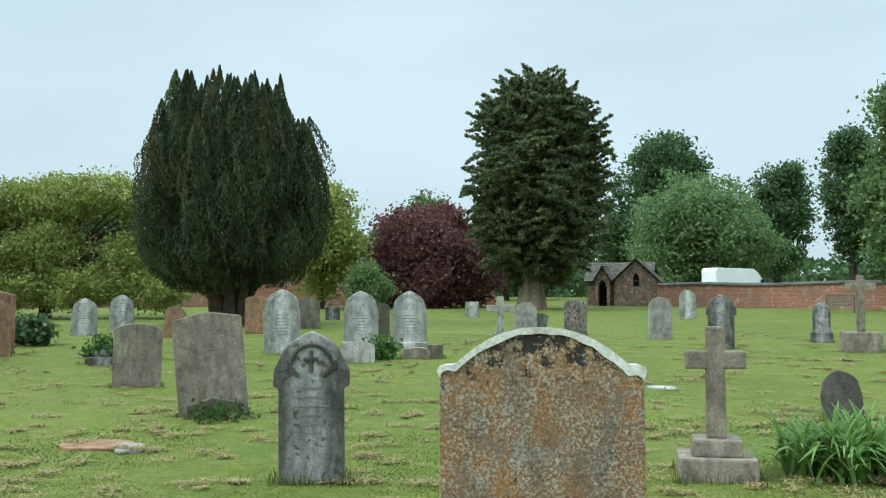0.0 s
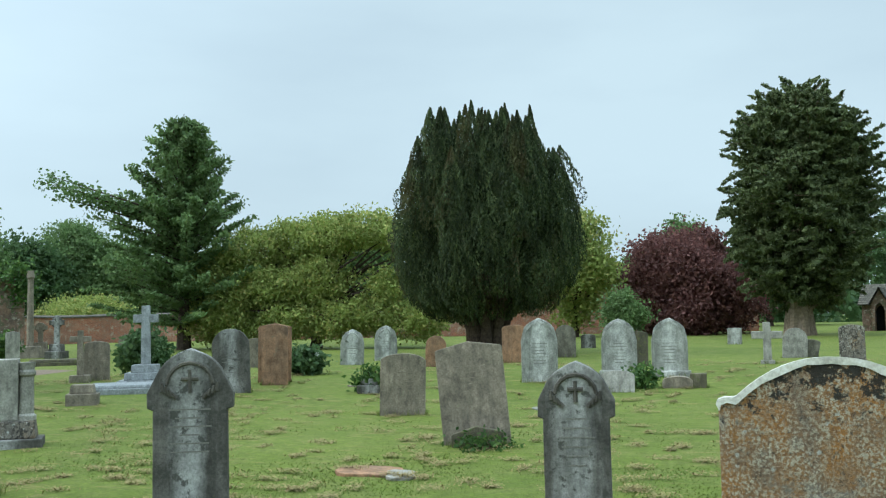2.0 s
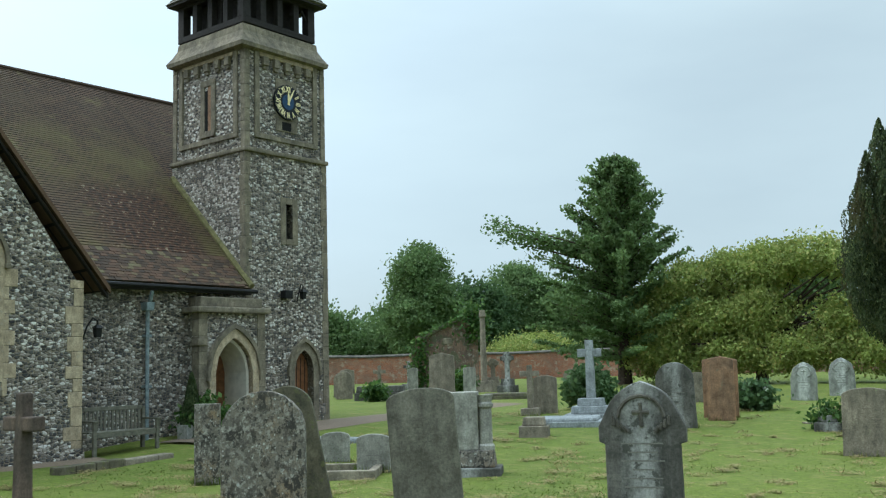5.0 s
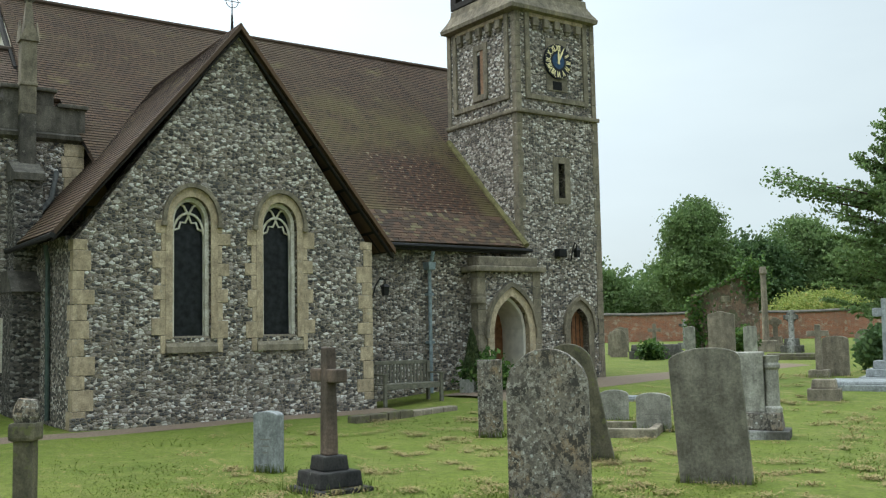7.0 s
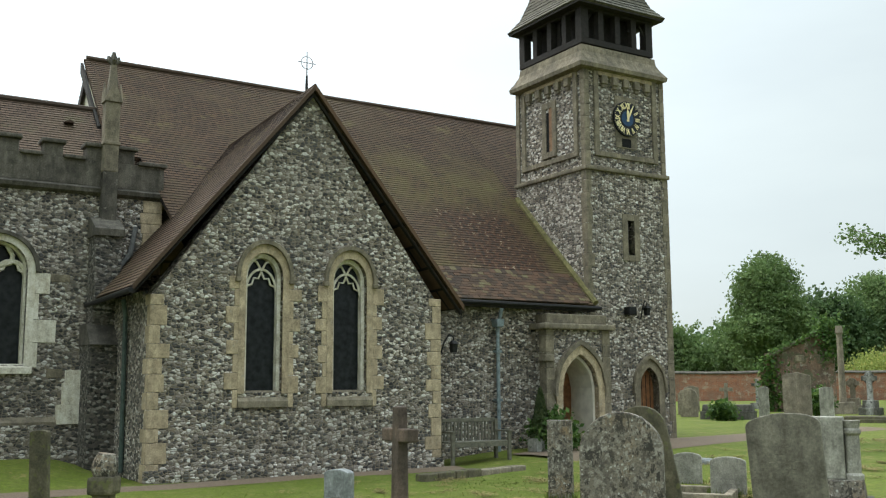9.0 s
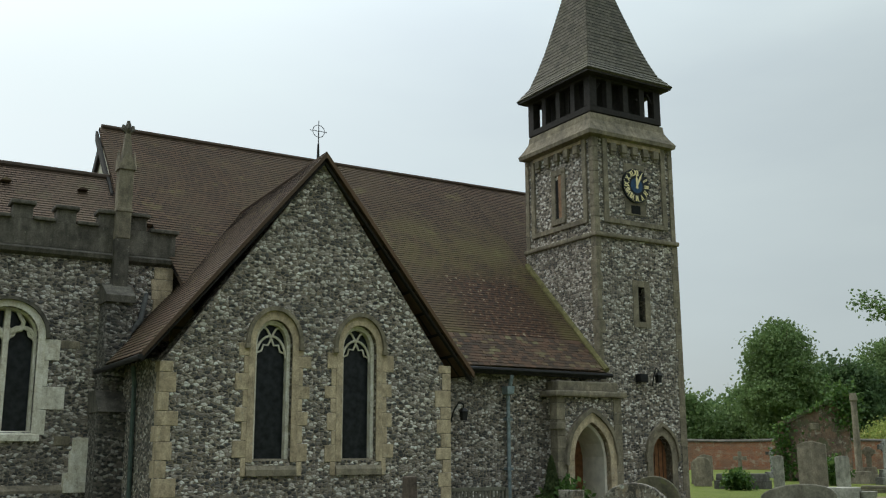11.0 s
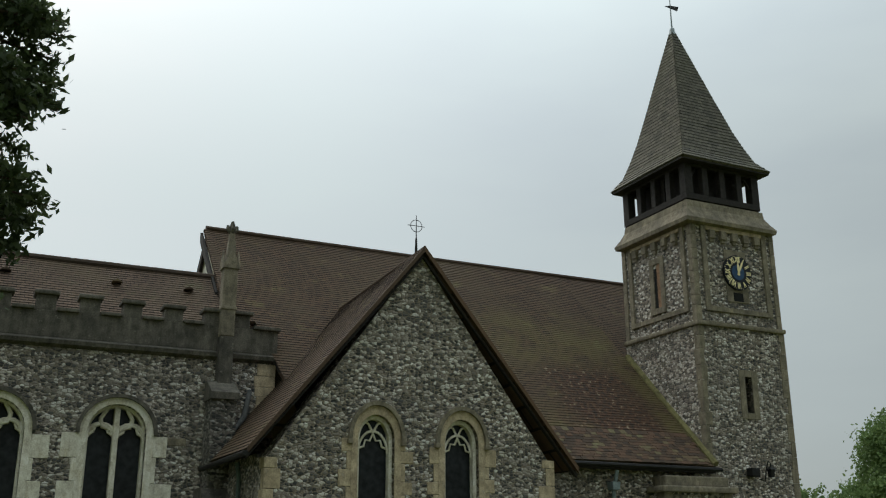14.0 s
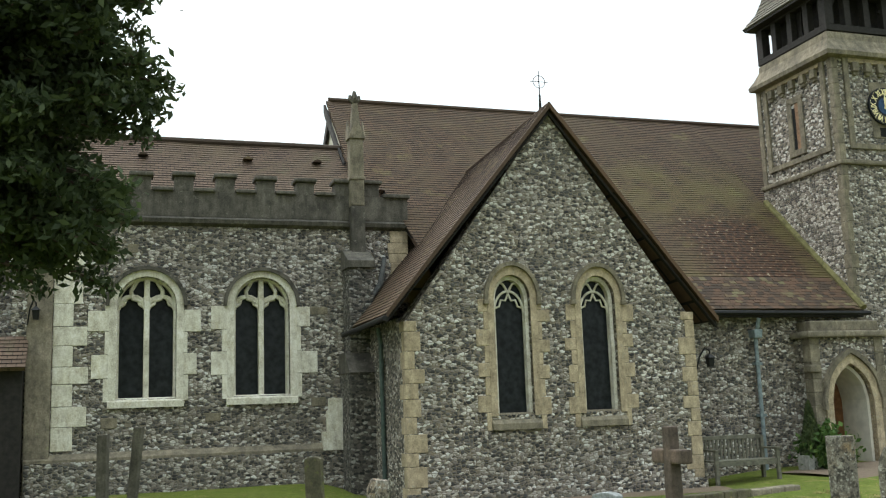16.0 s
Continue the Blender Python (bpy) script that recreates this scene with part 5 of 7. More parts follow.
part("hood_mould", ring(bmesh.new(), arch(14.34, 15.94, 1.4, 1.6, 2.72, 7), arch(14.42, 15.86, 1.4, 1.6, 2.602, 7), PB - 0.12, PB + 0.02), GREY_ASHLAR, po)
part("inner_arch", ring(bmesh.new(), arch(14.602, 15.678, -0.2, 1.6, 2.378, 7), arch(14.67, 15.61, -0.2, 1.58, 2.29, 7), PB + 0.1, TW + 0.4), CREAM, po)
part("door_leaf", prism(bmesh.new(), arch(14.605, 15.675, -0.2, 1.6, 2.37, 7), TW + 0.4, TW + 0.46), DOOR_WOOD, po)
part("door_handle", tube(bmesh.new(), [(15.0 + 0.05 * math.cos(t), TW + 0.38, 1.15 + 0.06 * math.sin(t)) for t in np.linspace(0, 6.28, 13)], [0.012] * 13, 6), IRON, po)
part("step", boxmesh(14.45, 15.85, PB - 0.3, PB + 0.1, 0.0, 0.22, bev=0.02), GREY_ASHLAR, po)

# wall lamps
def wall_lantern(x, y, z, reach):
    w = new("wall_lantern")
    w.parent = church
    w["label"] = "black iron lantern on a scrolled bracket"
    part("bracket", tube(bmesh.new(), [(x - reach, y, z), (x - reach * 0.6, y - 0.1, z - 0.04), (x - reach * 0.45, y - 0.15, z + 0.25), (x - reach * 0.2, y - 0.18, z + 0.42), (x, y - 0.2, z + 0.36), (x, y - 0.2, z + 0.28)], [0.018] * 6, 6), IRON, w)
    part("lantern", boxmesh(x - 0.05, x + 0.05, y - 0.25, y - 0.15, z + 0.04, z + 0.22, taper=-0.015), IRON, w)
    part("lantern_cap", boxmesh(x - 0.085, x + 0.085, y - 0.285, y - 0.115, z + 0.22, z + 0.29, taper=0.06), IRON, w)


wall_lantern(11.15, GW + 0.12, 2.3, 0.45)
wall_lantern(-1.55, CHB - 0.05, 3.6, 0.25)
wall_lantern(17.62, TB0 - 0.02, 3.35, 0.2)
part("floodlight", boxmesh(17.05, 17.3, TB0 - 0.2, TB0, 3.4, 3.6, bev=0.02), IRON, church)

# ---- boundary walls and hut ----


def brick_wall(name, p, q, h, label, thick=0.35, base=None):
    (x0, y0), (x1, y1) = p, q
    ln = math.hypot(x1 - x0, y1 - y0)
    ang = math.degrees(math.atan2(y1 - y0, x1 - x0))
    zb = min(gz(*p), gz(*q)) - 0.15
    w = thing(name, label, "wall", pose(x0, y0, zb, 0, 0, ang), kind="structure")
    n = max(2, int(ln / 2))
    verts, faces, uvs = [], [], []
    tops = [h + 0.05 * math.sin(k * 1.3) for k in range(n + 1)]
    for k in range(n):
        u0, u1 = ln * k / n, ln * (k + 1) / n
        for y in (0, thick):
            b = len(verts)
            verts += [(u0, y, 0), (u1, y, 0), (u1, y, tops[k + 1]), (u0, y, tops[k])]
            faces.append((b, b + 1, b + 2, b + 3))
            uvs += [(u0, 0), (u1, 0), (u1, tops[k + 1]), (u0, tops[k])]
    for u in (0, ln):
        b = len(verts)
        verts += [(u, 0, 0), (u, thick, 0), (u, thick, h), (u, 0, h)]
        faces.append((b, b + 1, b + 2, b + 3))
        uvs += [(0, 0), (thick, 0), (thick, h), (0, h)]
    part("brickwork", rawmesh("brickwork", verts, faces, uvs), BRICK, w)
    cv, cf = [], []
    for k in range(n + 1):
        u = ln * k / n
        t = tops[k]
        cv += [(u, -0.07, t - 0.02), (u, -0.07, t + 0.06), (u, thick / 2, t + 0.17), (u, thick + 0.07, t + 0.06), (u, thick + 0.07, t - 0.02)]
    for k in range(n):
        for s in range(5):
            a, b = 5 * k + s, 5 * k + (s + 1) % 5
            cf.append((a, b, b + 5, a + 5))
    cf += [(0, 1, 2, 3, 4), tuple(len(cv) - 1 - i for i in range(5))]
    part("coping", rawmesh("coping", cv, cf), DARK_ASHLAR, w)
    return w


brick_wall("wall_west", (-66.0, 22.0), (-46.0, 58.0), 2.0, "old red brick boundary wall with stone coping")
brick_wall("wall_north_west", (-46.0, 58.0), (-17.0, 68.0), 2.0, "old red brick boundary wall with stone coping")
brick_wall("wall_tall", (-17.0, 68.0), (-3.0, 70.5), 3.4, "tall patched red brick boundary wall")
brick_wall("wall_north_east", (7.5, 63.5), (36.0, 36.0), 1.55, "low red brick boundary wall with coping")


def build_hut():
    hut = thing("stone_hut", "small rubble stone hut with brown tiled roof", "hut", pose(5.2, 66.5, gz(5.2, 66.5) - 0.05, 0, 0, -14))
    part("wall", wall([(-1.65, 0), (2.4, 0), (2.4, 1.7), (-1.65, 1.7)], [arch(-0.9, -0.25, -0.0 + 0.02, 1.2, 1.6, 5)], -1.6, -1.3), RUIN_BRICK, hut)
    part("gable_wall", wall([(0.2, 0.02), (3.0, 0.02), (3.0, 1.7), (1.6, 3.0), (0.2, 1.7)], [arch(1.4, 1.8, 1.3, 1.8, 2.15, 5)], -2.0, -1.7), RUIN_BRICK, hut)
    part("back_wall", boxmesh(-1.65, 2.4, 1.2, 1.5, 0, 1.7), RUIN_BRICK, hut)
    roof_plane("roof_slope", (-1.85, -1.8, 1.65), (2.6, -1.8, 1.65), (-1.85, 0, 2.9), (2.6, 0, 2.9), SHINGLE, hut, pitch=0.2)
    roof_plane("roof_slope", (2.6, 1.8, 1.65), (-1.85, 1.8, 1.65), (2.6, 0, 2.9), (-1.85, 0, 2.9), SHINGLE, hut, pitch=0.2)
    roof_plane("porch_roof_slope", (0.0, -0.2, 1.6), (0.0, -2.15, 1.6), (1.6, -0.2, 3.1), (1.6, -2.15, 3.1), SHINGLE, hut, pitch=0.2)
    roof_plane("porch_roof_slope", (3.2, -2.15, 1.6), (3.2, -0.2, 1.6), (1.6, -2.15, 3.1), (1.6, -0.2, 3.1), SHINGLE, hut, pitch=0.2)
    part("doorway_gable", wall([(-1.05, 0.02), (-0.1, 0.02), (-0.1, 1.75), (-0.57, 2.55), (-1.05, 1.75)], [arch(-0.86, -0.3, 0.04, 1.25, 1.75, 5)], -1.95, -1.64), RUIN_BRICK, hut)
    roof_plane("doorway_roof_slope", (-1.2, -0.6, 1.62), (-1.2, -2.08, 1.62), (-0.57, -0.6, 2.68), (-0.57, -2.08, 2.68), SHINGLE, hut, pitch=0.2)
    roof_plane("doorway_roof_slope", (0.06, -2.08, 1.62), (0.06, -0.6, 1.62), (-0.57, -2.08, 2.68), (-0.57, -0.6, 2.68), SHINGLE, hut, pitch=0.2)
    part("dark_doorway", boxmesh(-0.95, -0.2, -1.28, -1.26, 0, 1.62), DARK_INSIDE, hut)
    part("dark_window", boxmesh(1.35, 1.85, -1.68, -1.66, 1.25, 2.2), DARK_INSIDE, hut)


build_hut()


def build_van():
    m = thing("van", "white panel van parked beyond the boundary wall", "van", pose(13.5, 69.9, gz(13.5, 69.9) - 0.02, 0, 0, 24) @ Matrix.Diagonal((0.86, 0.9, 1.06, 1)))
    side = [(-2.35, 0.4), (2.6, 0.4), (2.65, 0.95), (2.3, 1.2), (1.55, 2.05), (1.15, 2.28), (-2.2, 2.36), (-2.35, 2.2)]
    part("body", prism(bmesh.new(), side, -0.98, 0.98, 0.035), CANVAS, m)
    part("windscreen", prism(bmesh.new(), [(2.27, 1.26), (2.33, 1.28), (1.62, 2.06), (1.58, 2.0)], -0.8, 0.8), GLASS, m, "dark raked windscreen")
    part("rear_door", boxmesh(-2.365, -2.34, -0.86, -0.02, 0.5, 2.1, bev=0.01), CANVAS, m)
    part("rear_door", boxmesh(-2.365, -2.34, 0.02, 0.86, 0.5, 2.1, bev=0.01), CANVAS, m)
    part("wing_mirror", boxmesh(1.75, 1.9, -1.2, -0.98, 1.3, 1.6, bev=0.03), DARK_INSIDE, m, "black mirror")
    for x in (-1.55, 1.7):
        for y in (-0.88, 0.88):
            tyre = part("wheel", tube(bmesh.new(), [(x, y - 0.11, 0.34), (x, y - 0.09, 0.34), (x, y + 0.09, 0.34), (x, y + 0.11, 0.34)], [0.27, 0.34, 0.34, 0.27], 18), DARK_INSIDE, m, "black tyre")


build_van()


def build_ruin():
    r = thing("ruined_wall", "ivy-grown ruined brick wall with a sloping coped top", "ruin", pose(-33.9, 34.3, gz(-33.9, 34.3) - 0.05, 0, 0, 40))
    out = [(-1.75, 0), (1.45, 0), (1.45, 3.75), (0.9, 3.6), (-0.2, 3.05), (-1.2, 2.55), (-1.3, 2.75), (-1.55, 2.7), (-1.6, 2.1), (-1.75, 2.0)]
    bm = bmesh.new()
    prism(bm, out, 0, 0.5)
    part("masonry", bm, RUIN_BRICK, r)
    part("coping", prism(bmesh.new(), [(-1.3, 2.5), (-0.2, 3.06), (0.9, 3.62), (1.55, 3.8), (1.55, 3.93), (0.85, 3.76), (-0.25, 3.2), (-1.35, 2.64)], -0.08, 0.58), GREY_ASHLAR, r)
    for x0, z0, w_, h_ in ((-1.7, 0.9, 0.4, 0.5), (-0.7, 1.5, 0.5, 0.3), (0.3, 0.6, 0.6, 0.35), (0.8, 2.2, 0.45, 0.4), (-0.2, 2.3, 0.4, 0.3)):
        part("stone_block", boxmesh(x0, x0 + w_, -0.04, 0.2, z0, z0 + h_, bev=0.03), GREY_ASHLAR, r)
    rng = np.random.default_rng(8)
    top = np.stack([rng.normal(1.25, 0.32, 1500), rng.normal(0.15, 0.3, 1500), rng.normal(3.3, 0.5, 1500)], 1)
    low = np.stack([rng.normal(-1.3, 0.3, 700), rng.normal(-0.05, 0.15, 700), rng.uniform(0.1, 2.6, 700)], 1)
    edge = np.stack([rng.uniform(-1.4, 1.5, 500), rng.normal(0.1, 0.25, 500), np.zeros(500)], 1)
    edge[:, 2] = np.interp(edge[:, 0], (-1.4, 1.5), (2.65, 3.9)) + rng.normal(0, 0.09, 500)
    part("ivy", leaves(np.concatenate([top, low, edge]), 0.12, rng), IVY_LEAF, r)


# ---- trees ----


def leaves(c, size, rng, droop=0.0, long=1.6, upright=False):
    """Loose leaf-shaped pieces round the points c."""
    n = len(c)
    d = rng.normal(size=(n, 3))
    if upright:
        d = d * 0.35 + np.array([0, 0, 1.0])
    d[:, 2] -= droop
    d /= np.linalg.norm(d, axis=1)[:, None]
    r = rng.normal(size=(n, 3))
    s = np.cross(d, r)
    s /= np.linalg.norm(s, axis=1)[:, None] + 1e-9
    k = size * rng.uniform(0.6, 1.35, n)[:, None]
    a, b = d * k * long * 0.5, s * k * 0.5
    return quads("leaves", np.stack([c - a, c + b - a * 0.1, c + a, c - b - a * 0.1], 1))


def blob_points(blobs, n, rng, clump=0.45, per=26, inner=0.25):
    """Points in clumps over the skins of a set of ellipsoids, and some inside."""
    area = np.array([(b[3] * b[4] + b[4] * b[5] + b[3] * b[5]) for b in blobs])
    pick = rng.choice(len(blobs), size=max(1, n // per), p=area / area.sum())
    B = np.array(blobs)[pick]
    u = rng.normal(size=(len(pick), 3))
    u /= np.linalg.norm(u, axis=1)[:, None]
    rad = np.where(rng.random(len(pick)) < inner, rng.uniform(0.3, 0.8, len(pick)), rng.normal(0.95, 0.09, len(pick)))[:, None]
    cen = B[:, :3] + u * B[:, 3:] * rad
    sc = rng.uniform(0.5, 1.3, (len(pick), 1, 1)) * clump
    pts = cen[:, None, :] + rng.normal(size=(len(pick), per, 3)) * sc * np.array([1, 1, 0.62])
    return pts.reshape(-1, 3)


def limb_set(bm, base, blobs, r0, rng, sub=3):
    """A tapered trunk that forks into limbs towards the parts of the crown."""
    bx, by, bz = base
    top = max(b[2] for b in blobs)
    fork = bz + (top - bz) * 0.35
    tube(bm, [(bx, by, bz - 0.2), (bx + 0.05, by, bz + 0.4), (bx + rng.normal(0, 0.1), by + rng.normal(0, 0.1), (bz + fork) / 2), (bx, by, fork)], [r0 * 1.5, r0 * 1.1, r0 * 0.95, r0 * 0.8], 10)
    for b in blobs:
        for _ in range(sub):
            e = np.array(b[:3]) + rng.normal(size=3) * np.array(b[3:]) * 0.4
            m = (np.array([bx, by, fork]) + e) / 2 + rng.normal(size=3) * 0.25
            tube(bm, [(bx, by, fork - 0.3), tuple(m), tuple(e)], [r0 * 0.5, r0 * 0.28, r0 * 0.08], 6)


def tree(name, label, x, y, blobs, n, size, leaf, seed, r0=0.3, bark=BARK, clump=0.45, droop=0.0, inner=0.25, per=26, sub=3):
    """blobs are (dx, dy, z, rx, ry, rz) about the foot of the trunk."""
    rng = np.random.default_rng(seed)
    z = gz(x, y)
    t = thing(name, label, "tree", pose(x, y, z))
    bm = bmesh.new()
    limb_set(bm, (0, 0, 0), blobs, r0, rng, sub)
    part("trunk", bm, bark, t)
    far = math.hypot(x, y) > 70
    part("crown", leaves(blob_points(blobs, int(n * (1.8 if far else 1.9)), rng, clump, per, inner), size * (0.66 if far else 0.7), rng, droop), leaf, t)
    return t


def random_dome(rng, w, h, z0, k=14, flat=1.0):
    """Overlapping lumps that fill a dome of that width and height."""
    out = [(0, 0, z0 + h * 0.45, w * 0.36, w * 0.36 * flat, h * 0.42)]
    for _ in range(k):
        a, r, q = rng.uniform(0, 6.28), rng.uniform(0.1, 0.36) * w, rng.uniform(0.15, 0.85)
        r *= 1.1 - 0.75 * q ** 2
        s = rng.uniform(0.12, 0.2) * w
        out.append((r * math.cos(a), r * math.sin(a) * flat, z0 + h * q, s, s, s * rng.uniform(0.7, 1.0)))
    return out


def irish_yew(x, y):
    rng = np.random.default_rng(11)
    z = gz(x, y)
    t = thing("irish_yew", "broad dark upright yew with many pointed plumes", "tree", pose(x, y, z))
    for k in range(9):
        a = k * 0.7
        r = 0.55 if k else 0
        bm = bmesh.new()
        tube(bm, [(r * math.cos(a), r * math.sin(a), -0.1), (r * 1.2 * math.cos(a), r * 1.2 * math.sin(a), 1.0), (2.6 * r * math.cos(a), 2.6 * r * math.sin(a), 3.0)], [0.3, 0.2, 0.12], 8)
        part("stem", bm, BARK, t)
    pts = []
    zk, rk = (0.8, 1.6, 2.6, 4.2, 6.0, 7.6, 8.8, 9.5), (1.0, 2.05, 3.0, 3.42, 3.32, 3.0, 2.55, 1.75)
    for k in range(128):
        a = rng.uniform(0, 6.283)
        if k < 40:
            rad0 = math.sqrt(rng.random()) * 2.55
            top, low = 9.75 - rng.uniform(0, 0.55) - 0.16 * rad0 ** 1.5 * rng.uniform(0.6, 1), rng.uniform(3.0, 5.0)
        else:
            top = rng.choice((9.0, 8.5, 7.8, 7.0, 6.2, 5.4, 4.6, 4.0, 3.4)) + rng.uniform(-0.4, 0.3)
            low = max(1.0 + 0.7 * rng.random(), top - rng.uniform(2.4, 4.6))
            rad0 = float(np.interp(max(top - 0.9, 2.0), zk, rk)) - rng.choice((-0.05, 0.1, 0.4, 0.8))
        m = int(620 * (top - low))
        s = rng.random(m) ** 0.85
        zz = low + (top - low) * s
        # a plume: rounded below, drawn out to a point, with side tips of its own
        wd = rng.uniform(0.4, 0.66) * np.sin(np.pi * np.clip(0.2 + 0.8 * s, 0, 1)) ** 1.05 + 0.015
        rad = np.where(zz < 4.0, np.minimum(rad0, np.interp(zz, zk, rk)), rad0) - 0.25 * s
        th = rng.uniform(0, 6.283, m)
        lob = 1 + 0.22 * np.sin(3 * th + 3.1 * zz + k) + 0.16 * np.sin(5 * th - 4.7 * zz + 2 * k)
        rr = wd * lob * np.sqrt(rng.uniform(0.75, 1, m))
        pts.append(np.stack([rad * math.cos(a) + rr * np.cos(th), rad * math.sin(a) + rr * np.sin(th), zz], 1))
    # the dark dense inside of the crown
    m = 30000
    zz, th = rng.uniform(1.3, 8.4, m), rng.uniform(0, 6.283, m)
    rr = (np.interp(zz, zk, rk) - 0.75) * np.sqrt(rng.uniform(0.5, 1, m))
    pts.append(np.stack([rr * np.cos(th), rr * np.sin(th), zz], 1))
    c = np.concatenate(pts)
    part("crown", leaves(c, 0.05, rng, long=2.2, upright=True), YEW_LEAF, t)


def ragged_conifer(x, y):
    """A tall tree with a ragged crown of drooping sprays."""
    rng = np.random.default_rng(21)
    t = thing("ragged_conifer", "tall ragged dark green conifer with pale fluted trunk", "tree", pose(x, y, gz(x, y)))
    bm = bmesh.new()
    tube(bm, [(0, 0, -0.2), (0, 0, 0.8), (0.1, 0, 4), (0.5, 0, 9), (0.9, 0, 12.4)], [0.95, 0.62, 0.5, 0.3, 0.05], 10)
    for k in range(6):
        a = k * 1.05
        tube(bm, [(0.6 * math.cos(a), 0.6 * math.sin(a), -0.1), (0.45 * math.cos(a), 0.45 * math.sin(a), 1.6), (0.3 * math.cos(a), 0.3 * math.sin(a), 3.4)], [0.32, 0.22, 0.12], 7)
    pts = []
    hk, rk = (1.6, 2.6, 4.0, 6.0, 8.0, 9.6, 11.0, 12.0, 12.7), (1.9, 3.1, 4.3, 4.7, 4.8, 4.75, 4.1, 3.2, 1.7)
    for k in range(1900):
        q = rng.random() ** 0.9
        h = 1.7 + 10.9 * q
        a = rng.uniform(0, 6.283)
        lump = 0.86 + 0.13 * math.sin(3 * a + 0.9 * h) + 0.08 * math.sin(5 * a - 1.7 * h)
        rim = float(np.interp(h, hk, rk)) * lump * (1 + 0.16 * max(0.0, math.cos(a)) * (1 - smooth01(6.0, 9.0, h)))
        r1 = rim * math.sqrt(rng.uniform(0.25, 1.0))
        ln = rng.uniform(0.7, 2.1)
        up = rng.uniform(-0.25, 1.0) + 0.35 * max(0, q - 0.6)
        swing = rng.normal(0, 0.35)
        cx = 0.1 + 0.3 * min(1.0, h / 6)
        s = np.linspace(0, 1, 5)
        rr = np.maximum(0.0, r1 - ln + ln * s)
        line = np.stack([cx + rr * np.cos(a + swing * s), rr * np.sin(a + swing * s), h + ln * s * up - 0.35 * s ** 2], 1)
        if k % 6 == 0:
            tube(bm, [(0.3, 0, h - 0.8), tuple(line[0]), tuple(line[4])], [0.09, 0.06, 0.012], 5)
        m = int(72 * ln)
        ss = rng.random(m) ** 0.8
        base = np.stack([np.interp(ss, s, line[:, j]) for j in range(3)], 1)
        pts.append(base + rng.normal(size=(m, 3)) * np.array([0.15, 0.15, 0.1]) * (1.15 - 0.95 * ss)[:, None])
    part("trunk", bm, PALE_BARK, t)
    part("crown", leaves(np.concatenate(pts), 0.12, rng, long=2.4), CYPRESS_LEAF, t)


def layered_tree(x, y, h, w):
    """A tree with a pointed, tiered top and wide low boughs."""
    rng = np.random.default_rng(31)
    t = thing("layered_tree", "fresh green tree with tiered pointed crown", "tree", pose(x, y, gz(x, y)))
    bm = bmesh.new()
    tube(bm, [(0, 0, -0.2), (0, 0, 1.5), (0.1, 0, h * 0.5), (0, 0, h)], [0.4, 0.3, 0.16, 0.02], 8)
    pts = []
    for k in range(300):
        q = rng.random() ** 0.85
        z0 = 1.2 + (h - 1.9) * q
        ln = w * 0.5 * (1 - q) ** 0.8 * rng.uniform(0.55, 1.15) + 0.35
        a = rng.uniform(0, 6.283)
        rise = 0.95 * q + 0.1 + rng.uniform(-0.1, 0.15)
        s = np.linspace(0, 1, 6)
        line = np.stack([ln * s * math.cos(a), ln * s * math.sin(a), z0 + ln * s * rise], 1)
        tube(bm, [tuple(line[0]), tuple(line[3]), tuple(line[5])], [0.05, 0.03, 0.01], 5)
        m = int(66 * ln) + 14
        ss = rng.random(m) ** 0.75
        base = np.stack([np.interp(ss, s, line[:, j]) for j in range(3)], 1)
        pts.append(base + rng.normal(size=(m, 3)) * np.array([0.14, 0.14, 0.06]))
    # one long low bough reaches out on the church side
    for k in range(9):
        ln = rng.uniform(4.0, 7.2)
        a = 3.79 + rng.normal(0, 0.12)
        s = np.linspace(0, 1, 6)
        line = np.stack([ln * s * math.cos(a), ln * s * math.sin(a), h * 0.5 + ln * s * 0.3 + rng.uniform(-0.7, 0.6)], 1)
        tube(bm, [tuple(line[0]), tuple(line[3]), tuple(line[5])], [0.07, 0.04, 0.01], 5)
        m = 230
        ss = rng.random(m) ** 0.6
        base = np.stack([np.interp(ss, s, line[:, j]) for j in range(3)], 1)
        pts.append(base + rng.normal(size=(m, 3)) * np.array([0.3, 0.3, 0.16]))
    part("trunk", bm, BARK, t)
    part("crown", leaves(np.concatenate(pts), 0.135, rng), FRESH_LEAF, t)


